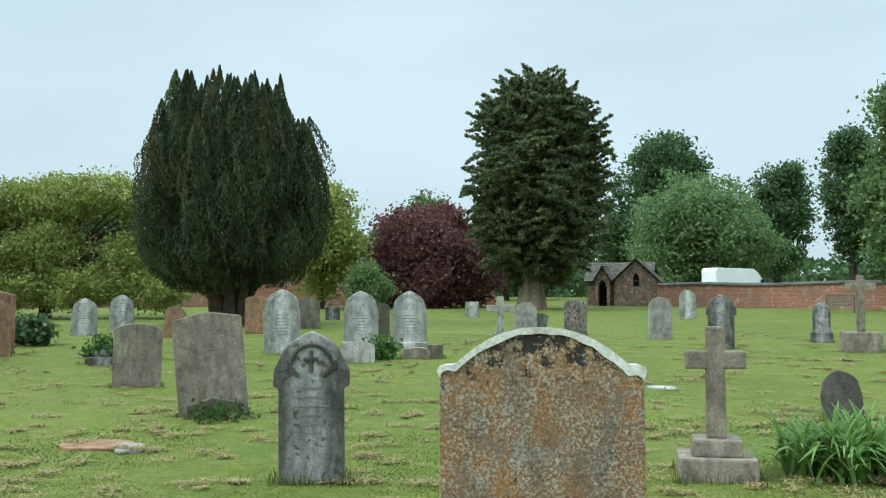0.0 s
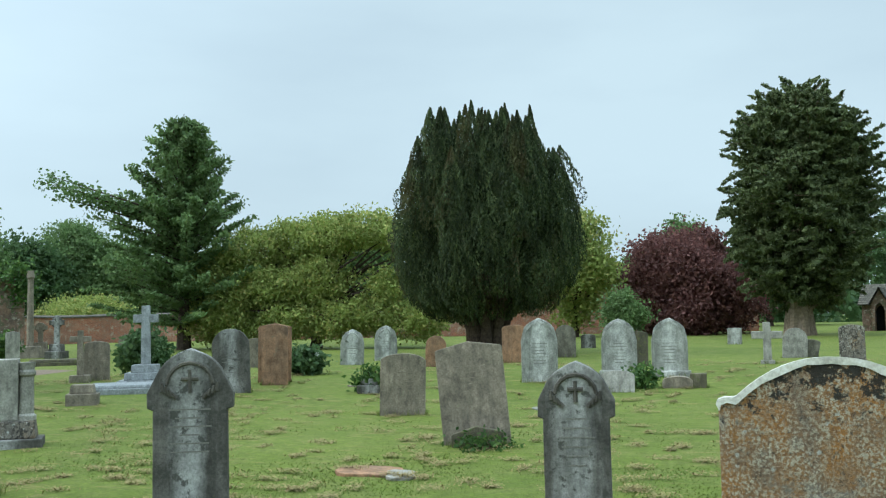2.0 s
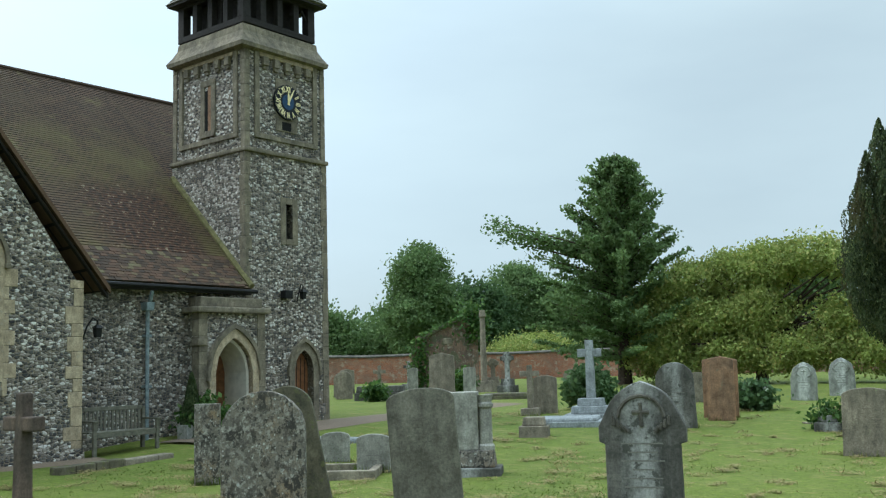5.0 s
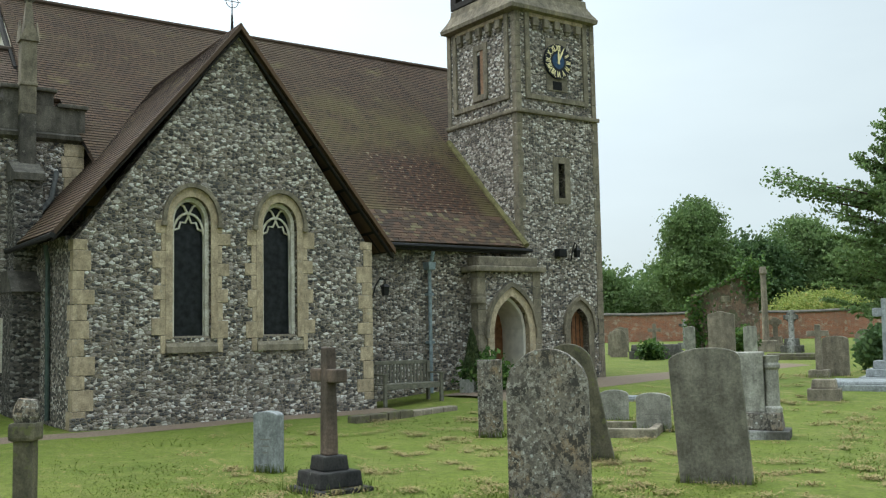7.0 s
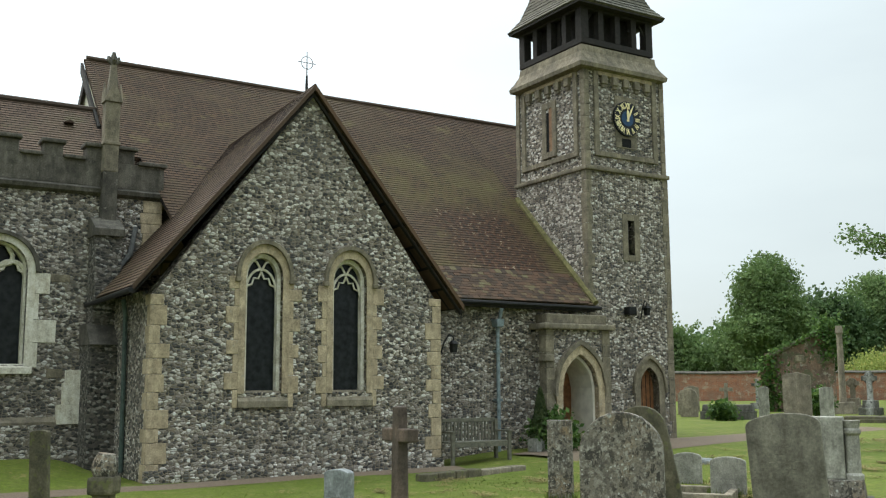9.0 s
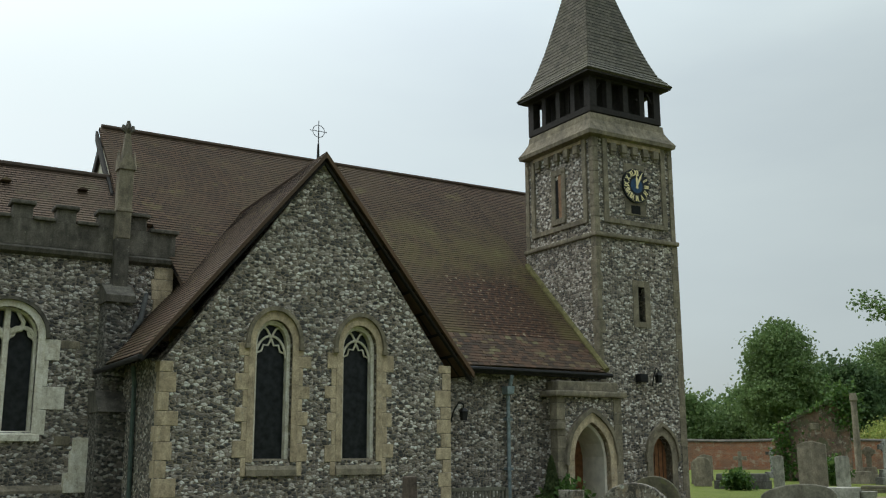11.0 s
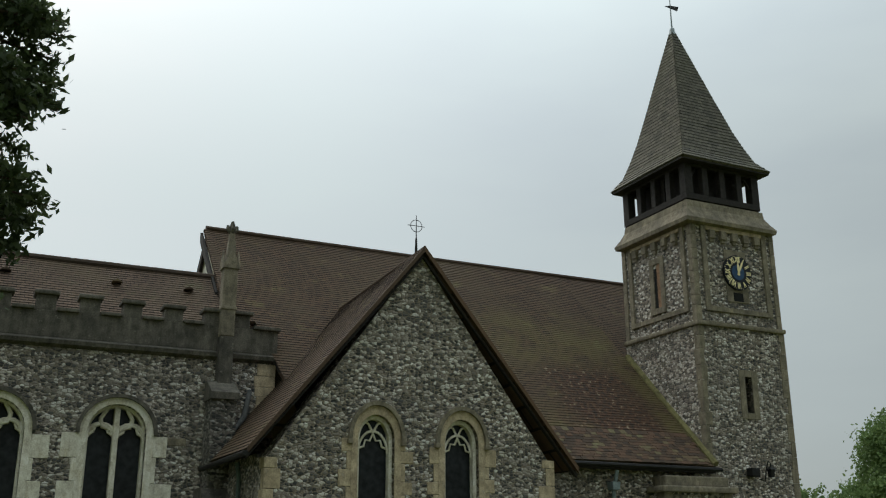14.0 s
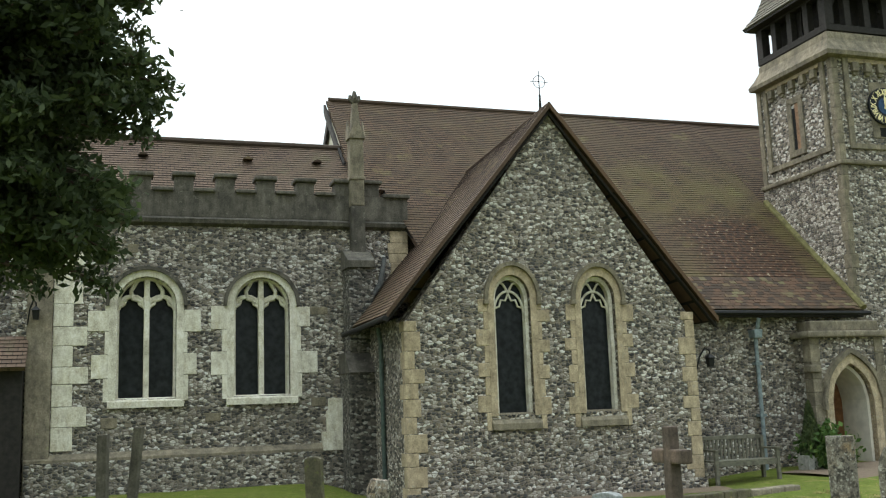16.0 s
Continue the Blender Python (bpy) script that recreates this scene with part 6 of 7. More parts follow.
build_ruin()
irish_yew(-11.42, 36.2)
ragged_conifer(-0.35, 57.4)
layered_tree(-29.7, 42.9, 12.1, 8.8)
rt = np.random.default_rng(77)
acer = [(-5.2, 0, 3.9, 1.7, 1.7, 1.2), (-3.4, 0, 4.9, 1.6, 1.6, 1.1), (-1.2, 0.3, 5.2, 1.5, 1.6, 1.15), (0.9, 0, 5.5, 1.6, 1.6, 1.0), (2.8, 0, 5.7, 1.5, 1.5, 0.8), (4.6, 0, 5.4, 1.3, 1.3, 0.7), (5.9, 0, 4.5, 0.7, 1.0, 0.9),
        (-4.2, -0.6, 2.4, 1.4, 1.3, 1.0), (-1.8, -0.8, 3.2, 1.5, 1.3, 1.0), (0.8, -0.8, 3.3, 1.3, 1.2, 1.0), (3.4, -0.5, 1.6, 1.5, 1.3, 0.9), (5.5, -0.5, 1.3, 1.3, 1.2, 0.8), (-3.0, -1.0, 1.1, 1.3, 1.0, 0.6), (-5.5, -0.5, 1.2, 1.4, 1.2, 0.8),
        (-0.6, -1.2, 1.5, 1.5, 1.0, 0.9), (1.6, -1.2, 1.4, 1.5, 1.0, 0.85), (-4.2, -1.2, 1.5, 1.4, 1.0, 0.9), (-6.0, 0.2, 2.6, 1.0, 1.2, 1.0), (4.4, -0.6, 3.1, 1.0, 1.0, 0.6)]
tree("spreading_acer", "spreading yellow-green tree with open branching crown", -22.8, 44.0, acer, 46000, 0.145, LIME_LEAF, 41, 0.25, BARK, 0.3, 0.25, 0.08, 34, 3)
tree("copper_tree", "low rounded copper-red leaved tree", -7.3, 64.0, random_dome(rt, 10.2, 5.3, 0.2, 18), 30000, 0.22, COPPER_LEAF, 42, 0.25)
tree("willow", "rounded pale green tree beyond the wall", 12.8, 80.0, random_dome(rt, 15.4, 8.8, 0.6, 22), 38000, 0.26, WILLOW_LEAF, 43, 0.35, droop=0.6)
tree("lime_tree", "tall rounded green tree beyond the wall", 11.5, 96.0, random_dome(rt, 13.0, 14.5, 2.0, 22), 26000, 0.34, DEEP_LEAF, 44, 0.4)
tree("dark_tree", "dark green tree behind the willow", 23.5, 100.0, random_dome(rt, 8.5, 12.5, 2.0, 16), 14000, 0.34, DEEP_LEAF, 45, 0.4)
tree("small_copper_tree", "dark purple-leaved tree beyond the wall", -8.3, 88.0, random_dome(rt, 6.5, 8.5, 0.8, 12), 9000, 0.3, COPPER_LEAF, 46, 0.3)
tree("hedge_tree", "green tree beyond the tall wall", -10.8, 96.0, random_dome(rt, 7.5, 10.4, 1.0, 12), 11000, 0.32, FRESH_LEAF, 47, 0.3)
tree("hedge_tree", "green tree beyond the tall wall", -3.2, 98.0, random_dome(rt, 8.5, 11.4, 1.0, 12), 11000, 0.32, DEEP_LEAF, 48, 0.3)
tree("sapling", "slender yellow-green young tree beside the yew", -13.3, 60.0, random_dome(rt, 6.2, 8.2, 0.6, 14), 12000, 0.22, LIME_LEAF, 49, 0.16)
tree("shrub", "round green shrub by the wall", -8.7, 50.0, random_dome(rt, 2.4, 2.6, 0.1, 8), 4200, 0.14, FRESH_LEAF, 50, 0.08, clump=0.25)
tree("oak", "tall green tree at the lawn edge", 19.2, 50.0, random_dome(rt, 7.5, 10.5, 1.0, 18) + [(-1.2, 0, 9.5, 1.1, 1.1, 1.9)], 30000, 0.24, FRESH_LEAF, 51, 0.35)
tree("far_oak", "dark green tree far beyond the wall", 24.0, 78.0, random_dome(rt, 5.2, 11.5, 3.0, 12), 12000, 0.3, DEEP_LEAF, 52, 0.3)
tree("hedge_bush", "low green bush along the wall", 27.5, 74.0, random_dome(rt, 9.0, 5.2, 0.2, 12), 9000, 0.26, DEEP_LEAF, 53, 0.2)
tree("chestnut", "rounded deep green tree beyond the brick wall", -66.9, 64.6, random_dome(rt, 9.2, 13.0, 0.5, 20), 34000, 0.26, FRESH_LEAF, 54, 0.4)
tree("field_tree", "soft green tree beyond the brick wall", -66.0, 77.0, random_dome(rt, 10.0, 11.6, 0.8, 16), 22000, 0.27, FRESH_LEAF, 56, 0.3)
tree("corner_tree", "green tree behind the church tower", -70.0, 50.5, random_dome(rt, 7.5, 8.2, 0.8, 12), 11000, 0.3, DEEP_LEAF, 57, 0.3)
tree("rounded_hedge", "clipped bright green hedge behind the wall", -52.0, 62.0, [(-3, 2, 2.0, 2.8, 1.2, 1.3), (0, 0, 1.9, 2.8, 1.2, 1.3), (3, -2, 2.0, 2.6, 1.2, 1.2)], 9000, 0.2, LIME_LEAF, 58, 0.1)
tree("back_tree", "green tree along the far boundary", -37.0, 78.0, random_dome(rt, 12.0, 9.5, 0.8, 14), 14000, 0.34, FRESH_LEAF, 59, 0.3)
tree("back_tree", "green tree along the far boundary", -24.0, 80.0, random_dome(rt, 10.0, 9.0, 0.8, 14), 12000, 0.34, FRESH_LEAF, 60, 0.3)
tree("back_tree", "green tree along the far boundary", 34.0, 66.0, random_dome(rt, 10.0, 9.5, 0.8, 14), 12000, 0.34, DEEP_LEAF, 61, 0.3)


# a further row of trees beyond the boundary walls closes the gaps
rb = np.random.default_rng(81)
for k in range(13):
    brg = radians(56 - 4.6 * k + rb.uniform(-1.2, 1.2))
    far_d = rb.uniform(96, 112)
    tall = rb.uniform(7.5, 10.5)
    tree("boundary_tree", "soft green tree beyond the boundary wall", -far_d * math.sin(brg), far_d * math.cos(brg), random_dome(rb, rb.uniform(11, 14), tall, 0.2, 12), 9000, 0.36, FRESH_LEAF if k % 3 else DEEP_LEAF, 300 + k, 0.3)


def far_woods():
    """A belt of distant woodland that closes the horizon."""
    rng = np.random.default_rng(90)
    pts = []
    for k in range(150):
        a = radians(-40 + 215 * k / 150 + rng.uniform(-0.6, 0.6))
        r = rng.uniform(135, 170)
        h = rng.uniform(5.0, 9.5)
        w_ = rng.uniform(4, 7)
        m = 480
        u = rng.normal(size=(m, 3))
        u /= np.linalg.norm(u, axis=1)[:, None]
        p = u * np.array([w_, w_, h * 0.55]) * rng.normal(0.88, 0.14, (m, 1))
        p += np.array([-r * math.sin(a), r * math.cos(a), h * 0.5])
        pts.append(p)
    tagged(part("far_woods", leaves(np.concatenate(pts), 0.75, rng), DEEP_LEAF), "belt of distant green woodland", "woods", kind="stuff")


far_woods()


def near_yew(x, y):
    """The yew beside the chapel, whose boughs hang into view."""
    rng = np.random.default_rng(64)
    t = thing("overhanging_yew", "dark spreading yew beside the chapel", "tree", pose(x, y, gz(x, y)))
    bm = bmesh.new()
    tube(bm, [(0, 0, -0.2), (0, 0.05, 1.5), (0.1, 0.3, 4.0), (0.1, 0.4, 7.0)], [0.45, 0.32, 0.22, 0.04], 10)
    pts = []
    for k in range(520):
        q = rng.random()
        z0 = 3.6 + 4.9 * q
        ln = rng.uniform(1.15, 2.35) * (1 - 0.5 * max(0, q - 0.75)) * (0.72 + 0.28 * min(1, q * 3))
        a = rng.uniform(0, 6.283)
        s = np.linspace(0.1, 1, 6)
        up = rng.uniform(-0.1, 0.5)
        line = np.stack([ln * s * math.cos(a), 0.3 + ln * s * math.sin(a), z0 + ln * s * up - 0.5 * s ** 2], 1)
        tube(bm, [tuple(line[0]), tuple(line[3]), tuple(line[5])], [0.05, 0.03, 0.008], 5)
        m = int(190 * ln)
        ss = rng.random(m) ** 0.6
        base = np.stack([np.interp(ss, s, line[:, j]) for j in range(3)], 1)
        pts.append(base + rng.normal(size=(m, 3)) * np.array([0.13, 0.13, 0.12]) * (1.2 - 0.6 * ss)[:, None])
    part("trunk", bm, BARK, t)
    part("crown", leaves(np.concatenate(pts), 0.055, rng, long=2.4), YEW_NEAR, t)


near_yew(-12.4, -3.3)

# ---- gravestones ----
rs = random.Random(17)
FEET = []


def outline(shape, w, h):
    """The upright outline of a headstone of that width and height, its foot at 0."""
    a = w / 2
    if shape == "gothic":
        return arch(-a, a, -0.2, h - w * 0.62, h, 6, full=0.78)
    if shape == "round":
        return arch(-a, a, -0.2, h - a * 0.95, h, 6, False)
    if shape == "low":
        return arch(-a, a, -0.2, h - w * 0.16, h, 6, False)
    if shape == "shoulder":
        b = a * 0.86
        s = h - w * 0.66
        top = arch(-b, b, s, h - w * 0.56, h, 6, full=0.72)
        return [(-b, -0.2), (-b, s - 0.05), (-a, s - 0.03), (-a, s + 0.1)] + top[2:-2] + [(a, s + 0.1), (a, s - 0.03), (b, s - 0.05), (b, -0.2)]
    if shape == "peak":
        return [(-a, -0.2), (-a, h - 0.1), (-a * 0.94, h - 0.08), (0, h), (a * 0.94, h - 0.08), (a, h - 0.1), (a, -0.2)]
    if shape == "scroll":
        s = h - 0.2
        pts = [(-a, -0.2), (-a, s - 0.01), (-a * 0.985, s + 0.012), (-a * 0.93, s + 0.022), (-a * 0.85, s + 0.022)]
        for k in range(17):
            u = -1 + k / 8
            pts.append((a * 0.82 * u, s + 0.028 + 0.17 * (1 - abs(u) ** 2.2)))
        return pts + [(a * 0.85, s + 0.022), (a * 0.93, s + 0.022), (a * 0.985, s + 0.012), (a, s - 0.01), (a, -0.2)]
    return [(-a, -0.2), (-a, h), (a, h), (a, -0.2)]


def headstone(label, x, y, w, h, shape, material, turn=0.0, thick=0.1, lean=0.0, tilt=0.0, plinth=None, lines=0, carving=False, border=False, sink=0.0, group="gravestones", name="headstone"):
    """turn: degrees to the left of facing straight down the lawn; lean: sideways; tilt: backwards."""
    t = thing(name, label, "gravestone", pose(x, y, gz(x, y) - sink, 0, 0, turn) @ pose(0, 0, 0, -tilt, lean, 0), group)
    FEET.append((x, y, turn, max(w, plinth[0] if plinth else 0), max(thick, plinth[1] if plinth else 0)))
    z0 = plinth[2] if plinth else 0.0
    pts = [(px, pz + (z0 if pz > 0 else 0)) for px, pz in outline(shape, w, h - z0)]
    bm = bmesh.new()
    prism(bm, pts, -thick / 2, thick / 2, 0.014)
    for v in bm.verts:
        k = noise.noise((v.co.x * 5 + x, v.co.z * 5 + y, 0))
        v.co.x += 0.008 * k
        v.co.z += 0.006 * noise.noise((v.co.x * 6, v.co.z * 6, x))
    part("slab", bm, material, t)
    f = -thick / 2
    if plinth:
        pw_, pd_, ph_ = plinth
        part("plinth", boxmesh(-pw_ / 2, pw_ / 2, -pd_ / 2, pd_ / 2, -0.2, ph_, bev=0.025), material, t)
    top = h - w * 0.62 if shape in ("gothic", "shoulder", "round") else h - 0.25
    for k in range(lines):
        lw = w * rs.uniform(0.2, 0.5)
        zz = top - 0.08 - k * 0.075
        if zz > z0 + 0.15:
            part("inscription_line", boxmesh(-lw / 2, lw / 2, f - 0.0025, f + 0.004, zz, zz + 0.013), INSCRIPTION if material in (DARK_STONE, WHITE_STONE, MID_STONE, PALE_GRANITE) else material, t)
    if carving:
        bm = bmesh.new()
        r = w * 0.27
        tube(bm, [(r * math.cos(k), f - 0.004, h - w * 0.44 + r * math.sin(k)) for k in np.linspace(0.1, 3.04, 9)], [0.018] * 9, 6)
        tube(bm, [(0, f - 0.004, h - w * 0.52), (0, f - 0.004, h - w * 0.25)], [0.02, 0.016], 6)
        tube(bm, [(-w * 0.1, f - 0.004, h - w * 0.36), (w * 0.1, f - 0.004, h - w * 0.36)], [0.018] * 2, 6)
        for s in (-1, 1):
            for q in range(4):
                tube(bm, [(s * w * (0.16 + 0.05 * q), f - 0.003, h - w * 0.58 + 0.02 * q), (s * w * (0.2 + 0.04 * q), f - 0.012, h - w * 0.52 + 0.03 * q)], [0.022, 0.012], 6)
        part("carving", bm, DARK_ASHLAR if material is DARK_STONE else material, t)
    if border:
        a = w / 2
        o = [(p[0] * 0.9, p[1]) for p in arch(-a, a, z0 + 0.12, h - w * 0.64, h - 0.05, 6, full=0.78)]
        i = [(p[0] * 0.8, p[1]) for p in arch(-a, a, z0 + 0.12, h - w * 0.64, h - 0.1, 6, full=0.78)]
        part("border", ring(bmesh.new(), o, i, f - 0.012, f + 0.01), material, t)
    return t


def stone_cross(label, x, y, h, material, turn=0.0, arm=0.5, arm_z=0.78, shaft=0.13, steps=((0.62, 0.62, 0.18), (0.42, 0.42, 0.16)), base_material=None, lean=0.0, ringed=False, group="grave crosses"):
    t = thing("stone_cross", label, "grave cross", pose(x, y, gz(x, y), 0, lean, turn), group)
    FEET.append((x, y, turn, steps[0][0], steps[0][1]))
    z = 0.0
    for k, (sw, sd, sh) in enumerate(steps):
        part("step", boxmesh(-sw / 2, sw / 2, -sd / 2, sd / 2, z - (0.15 if k == 0 else 0), z + sh, bev=0.02, taper=0.015), base_material or material, t)
        z += sh
    az = z + (h - z) * arm_z
    s = shaft / 2
    bm = bmesh.new()
    box(bm, -s * 1.12, s * 1.12, -s, s, z, h, bev=0.018, taper=0.012)
    part("shaft", bm, material, t)
    for sx in (-1, 1):
        part("arm", boxmesh(min(sx * s * 0.7, sx * arm / 2), max(sx * s * 0.7, sx * arm / 2), -s * 0.97, s * 0.97, az - s, az + s, bev=0.018), material, t)
    if ringed:
        part("ring", tube(bmesh.new(), [(arm * 0.33 * math.cos(k), 0, az + arm * 0.33 * math.sin(k)) for k in np.linspace(0, 6.283, 21)], [s * 0.4] * 21, 6), material, t)
    return t


lich = headstone("tall orange-lichened headstone with scrolled pale-capped top", 0.03, 4.72, 0.96, 1.4, "scroll", LICHEN_STONE, 2, 0.13, tilt=2, name="lichened_headstone")


def pale_cap():
    """The weathered pale rim on the lichened headstone's top edge."""
    pts = outline("scroll", 0.98, 1.41)[1:-1]
    lo = [(p[0] * 0.97, p[1] - 0.03 - 0.022 * max(0.0, p[0] / 0.49) + rs.uniform(-0.007, 0.007)) for p in pts]
    ob = part("pale_cap", ring(bmesh.new(), pts, lo, -0.072, 0.072), CAP_STONE, lich, "pale weathered rim")


pale_cap()
headstone("soot-dark gothic headstone with carved cross and leaves", -1.86, 8.14, 0.63, 1.25, "shoulder", DARK_STONE, 8, 0.13, lines=6, carving=True)
headstone("soot-dark gothic headstone with carved roundel and leaves", -5.3, 7.75, 0.76, 1.4, "shoulder", DARK_STONE, 26, 0.14, lines=6, carving=True)
headstone("large leaning grey-brown headstone with stepped foot", -4.09, 12.32, 0.87, 1.34, "peak", GREY_STONE, 14, 0.12, lean=-5, tilt=3, lines=4)
headstone("low mossy stone block at a headstone's foot", -4.02, 12.12, 0.66, 0.27, "peak", MOSSY_STONE, 14, 0.14, lean=-3, name="footstone")
headstone("squat grey-brown headstone with domed top", -6.65, 16.0, 0.78, 1.06, "low", GREY_STONE, 18, 0.12, lean=1.5, lines=4)
headstone("white gothic headstone with carved border", -5.78, 22.1, 0.82, 1.45, "gothic", WHITE_STONE, 10, 0.14, lines=7, border=True)
headstone("white gothic headstone with carved border", -4.27, 23.82, 0.84, 1.35, "gothic", WHITE_STONE, 8, 0.14, lines=7, border=True, plinth=(0.95, 0.3, 0.12))
headstone("white gothic headstone with carved border and plinth", -3.05, 23.56, 0.82, 1.36, "gothic", WHITE_STONE, 6, 0.14, lines=7, border=True, plinth=(0.95, 0.3, 0.14))
headstone("low rounded white footstone", -3.72, 20.4, 0.7, 0.44, "low", MID_STONE, 8, 0.1, tilt=14, name="footstone")
headstone("low grey kerb stone before a white headstone", -2.62, 21.3, 0.62, 0.24, "low", GREY_STONE, 6, 0.3, name="kerbstone")
headstone("mossy square kerb stone", -2.2, 21.35, 0.34, 0.3, "flat", MOSSY_STONE, 6, 0.26, name="kerbstone")
headstone("brown headstone beside the yew", -8.5, 29.5, 0.72, 1.15, "low", BROWN_STONE, 12, 0.1)
headstone("dark headstone half hidden behind a white one", -7.75, 33.2, 0.72, 1.1, "round", SLATE_STONE, 12, 0.1)
headstone("mossy narrow headstone between white ones", -4.3, 27.1, 0.46, 0.94, "low", MOSSY_STONE, 8, 0.1)
headstone("small dark headstone near the copper tree", -8.7, 41.6, 0.62, 0.6, "low", DARK_STONE, 10, 0.1)
headstone("small ochre headstone with rounded top", -10.12, 26.93, 0.6, 0.9, "round", BROWN_STONE, 18, 0.1, lean=2)
headstone("white headstone with carved anchor and rounded top", -13.46, 28.39, 0.74, 1.12, "gothic", WHITE_STONE, 22, 0.12, lines=4, carving=True, lean=2)
headstone("white headstone with carved wreath and rounded top", -13.6, 31.4, 0.78, 1.2, "gothic", WHITE_STONE, 20, 0.12, lines=4, carving=True)
headstone("warm orange-brown sandstone headstone with shouldered top", -12.0, 21.0, 0.78, 1.4, "peak", BROWN_STONE, 24, 0.12, lean=1)
headstone("tall grey headstone with pale inscription and arched top", -11.77, 18.76, 0.8, 1.38, "round", DARK_STONE, 26, 0.13, lean=-1.5, lines=6)
headstone("small grey headstone behind the crosses", -16.1, 27.0, 0.7, 0.9, "low", GREY_STONE, 28, 0.1)
headstone("pale lichened round-topped headstone", 3.16, 26.1, 0.6, 1.1, "round", MID_STONE, -2, 0.12, lines=4)
headstone("pale grey round-topped headstone far off", 6.2, 42.0, 0.66, 1.2, "round", WHITE_STONE, -3, 0.12)
headstone("grey gothic headstone behind a cross", 4.2, 23.3, 0.68, 1.25, "shoulder", DARK_STONE, -4, 0.12, lines=4)
headstone("grey spotted headstone leaning to one side", -0.4, 31.9, 0.72, 0.9, "round", MID_STONE, 2, 0.1, lean=3)
headstone("grey slanting stone beside a headstone", 0.05, 32.1, 0.4, 0.55, "low", SLATE_STONE, 2, 0.1, lean=12)
headstone("pinkish lichen-spotted headstone with low curved top", 1.06, 28.0, 0.64, 1.02, "low", SPOTTED_STONE, 0, 0.11)
headstone("small white square headstone far off", -2.97, 45.0, 0.6, 0.7, "flat", WHITE_STONE, 2, 0.1)
headstone("narrow dark-framed headstone with white panel", 6.85, 24.8, 0.4, 0.98, "gothic", DARK_STONE, -8, 0.12, plinth=(0.5, 0.3, 0.25), border=True)
headstone("small dark slate gothic headstone behind strap leaves", 3.62, 12.2, 0.46, 0.62, "gothic", DARK_ASHLAR, -8, 0.09, lean=-5, tilt=6)
stone_cross("weathered grey stone cross on a stepped base", 1.5, 8.58, 1.27, GREY_STONE, -6, 0.5, 0.7, 0.15, ((0.66, 0.6, 0.2), (0.42, 0.4, 0.14)))
stone_cross("plain white marble cross", -1.05, 28.2, 1.12, MID_STONE, 2, 0.8, 0.66, 0.2, ((0.4, 0.3, 0.1),))
stone_cross("weathered stone cross on a heavy sloped base", 7.05, 22.5, 1.66, GREY_STONE, -10, 0.62, 0.8, 0.16, ((0.82, 0.7, 0.42),))
stone_cross("pale granite cross on three steps", -14.58, 19.54, 1.86, PALE_GRANITE, 30, 0.56, 0.78, 0.19, ((1.2, 1.0, 0.14), (0.9, 0.75, 0.17), (0.62, 0.52, 0.18)))
stone_cross("dark weathered cross on black stepped base", -9.74, 4.12, 1.44, RUST_STONE, 7, 0.54, 0.735, 0.135, ((0.68, 0.68, 0.04), (0.5, 0.5, 0.16), (0.3, 0.3, 0.15)), BLACK_STONE)
stone_cross("slim grey cross beside a headstone", -16.74, 19.87, 1.27, GREY_STONE, 32, 0.5, 0.8, 0.14, ((0.5, 0.4, 0.18),))
stone_cross("dark ringed cross on a tapering base", -29.7, 33.8, 1.8, DARK_STONE, 34, 0.6, 0.75, 0.2, ((0.9, 0.8, 0.3), (0.6, 0.5, 0.3)), ringed=True)
stone_cross("dark ringed cross on a tapering base", -33.0, 36.5, 1.5, GREY_STONE, 36, 0.6, 0.75, 0.2, ((0.9, 0.8, 0.3), (0.6, 0.5, 0.3)), ringed=True)
headstone("grey-brown headstone beside a slim cross", -16.8, 20.55, 0.62, 0.98, "low", GREY_STONE, 32, 0.1)
headstone("tall smooth slate-grey headstone leaning slightly", -7.71, 7.45, 0.71, 1.36, "low", SLATE_STONE, 38, 0.12, lean=-4, tilt=2, lines=4)
headstone("rounded headstone crusted with grey lichen", -7.85, 5.51, 0.76, 1.4, "round", SPOTTED_STONE, 46, 0.12)
headstone("leaning mossy headstone behind a lichened one", -9.85, 7.5, 0.62, 1.42, "round", MOSSY_STONE, 44, 0.1, lean=-11)
headstone("narrow lichened square headstone", -12.89, 8.05, 0.36, 1.14, "flat", SPOTTED_STONE, 48, 0.14)
headstone("small pale grey inscribed headstone", -13.7, 11.05, 0.5, 0.52, "low", MID_STONE, 44, 0.1, lines=4, name="small_headstone")
headstone("small pale grey inscribed headstone", -11.97, 10.4, 0.52, 0.58, "low", MID_STONE, 42, 0.1, lines=4, name="small_headstone")
headstone("tall brown headstone with shouldered top", -18.52, 18.48, 0.66, 1.65, "peak", GREY_STONE, 36, 0.12)
headstone("small smooth blue-grey headstone", -11.38, 4.06, 0.33, 0.7, "low", PALE_GRANITE, 37, 0.15, lines=6)
headstone("brown headstone at the wall side", -11.65, 20.4, 0.6, 1.4, "low", BROWN_STONE, 24, 0.12)
headstone("leaning brown headstone before the chapel", -14.1, 1.02, 0.24, 1.12, "low", MOSSY_STONE, 60, 0.1, lean=-2)
headstone("narrow mossy headstone before the chapel wall", -15.2, -1.82, 0.15, 1.5, "flat", DARK_ASHLAR, 66, 0.1)
headstone("narrow dark leaning post stone before the chapel wall", -14.6, -1.42, 0.12, 1.6, "flat", DARK_ASHLAR, 66, 0.1, lean=5)
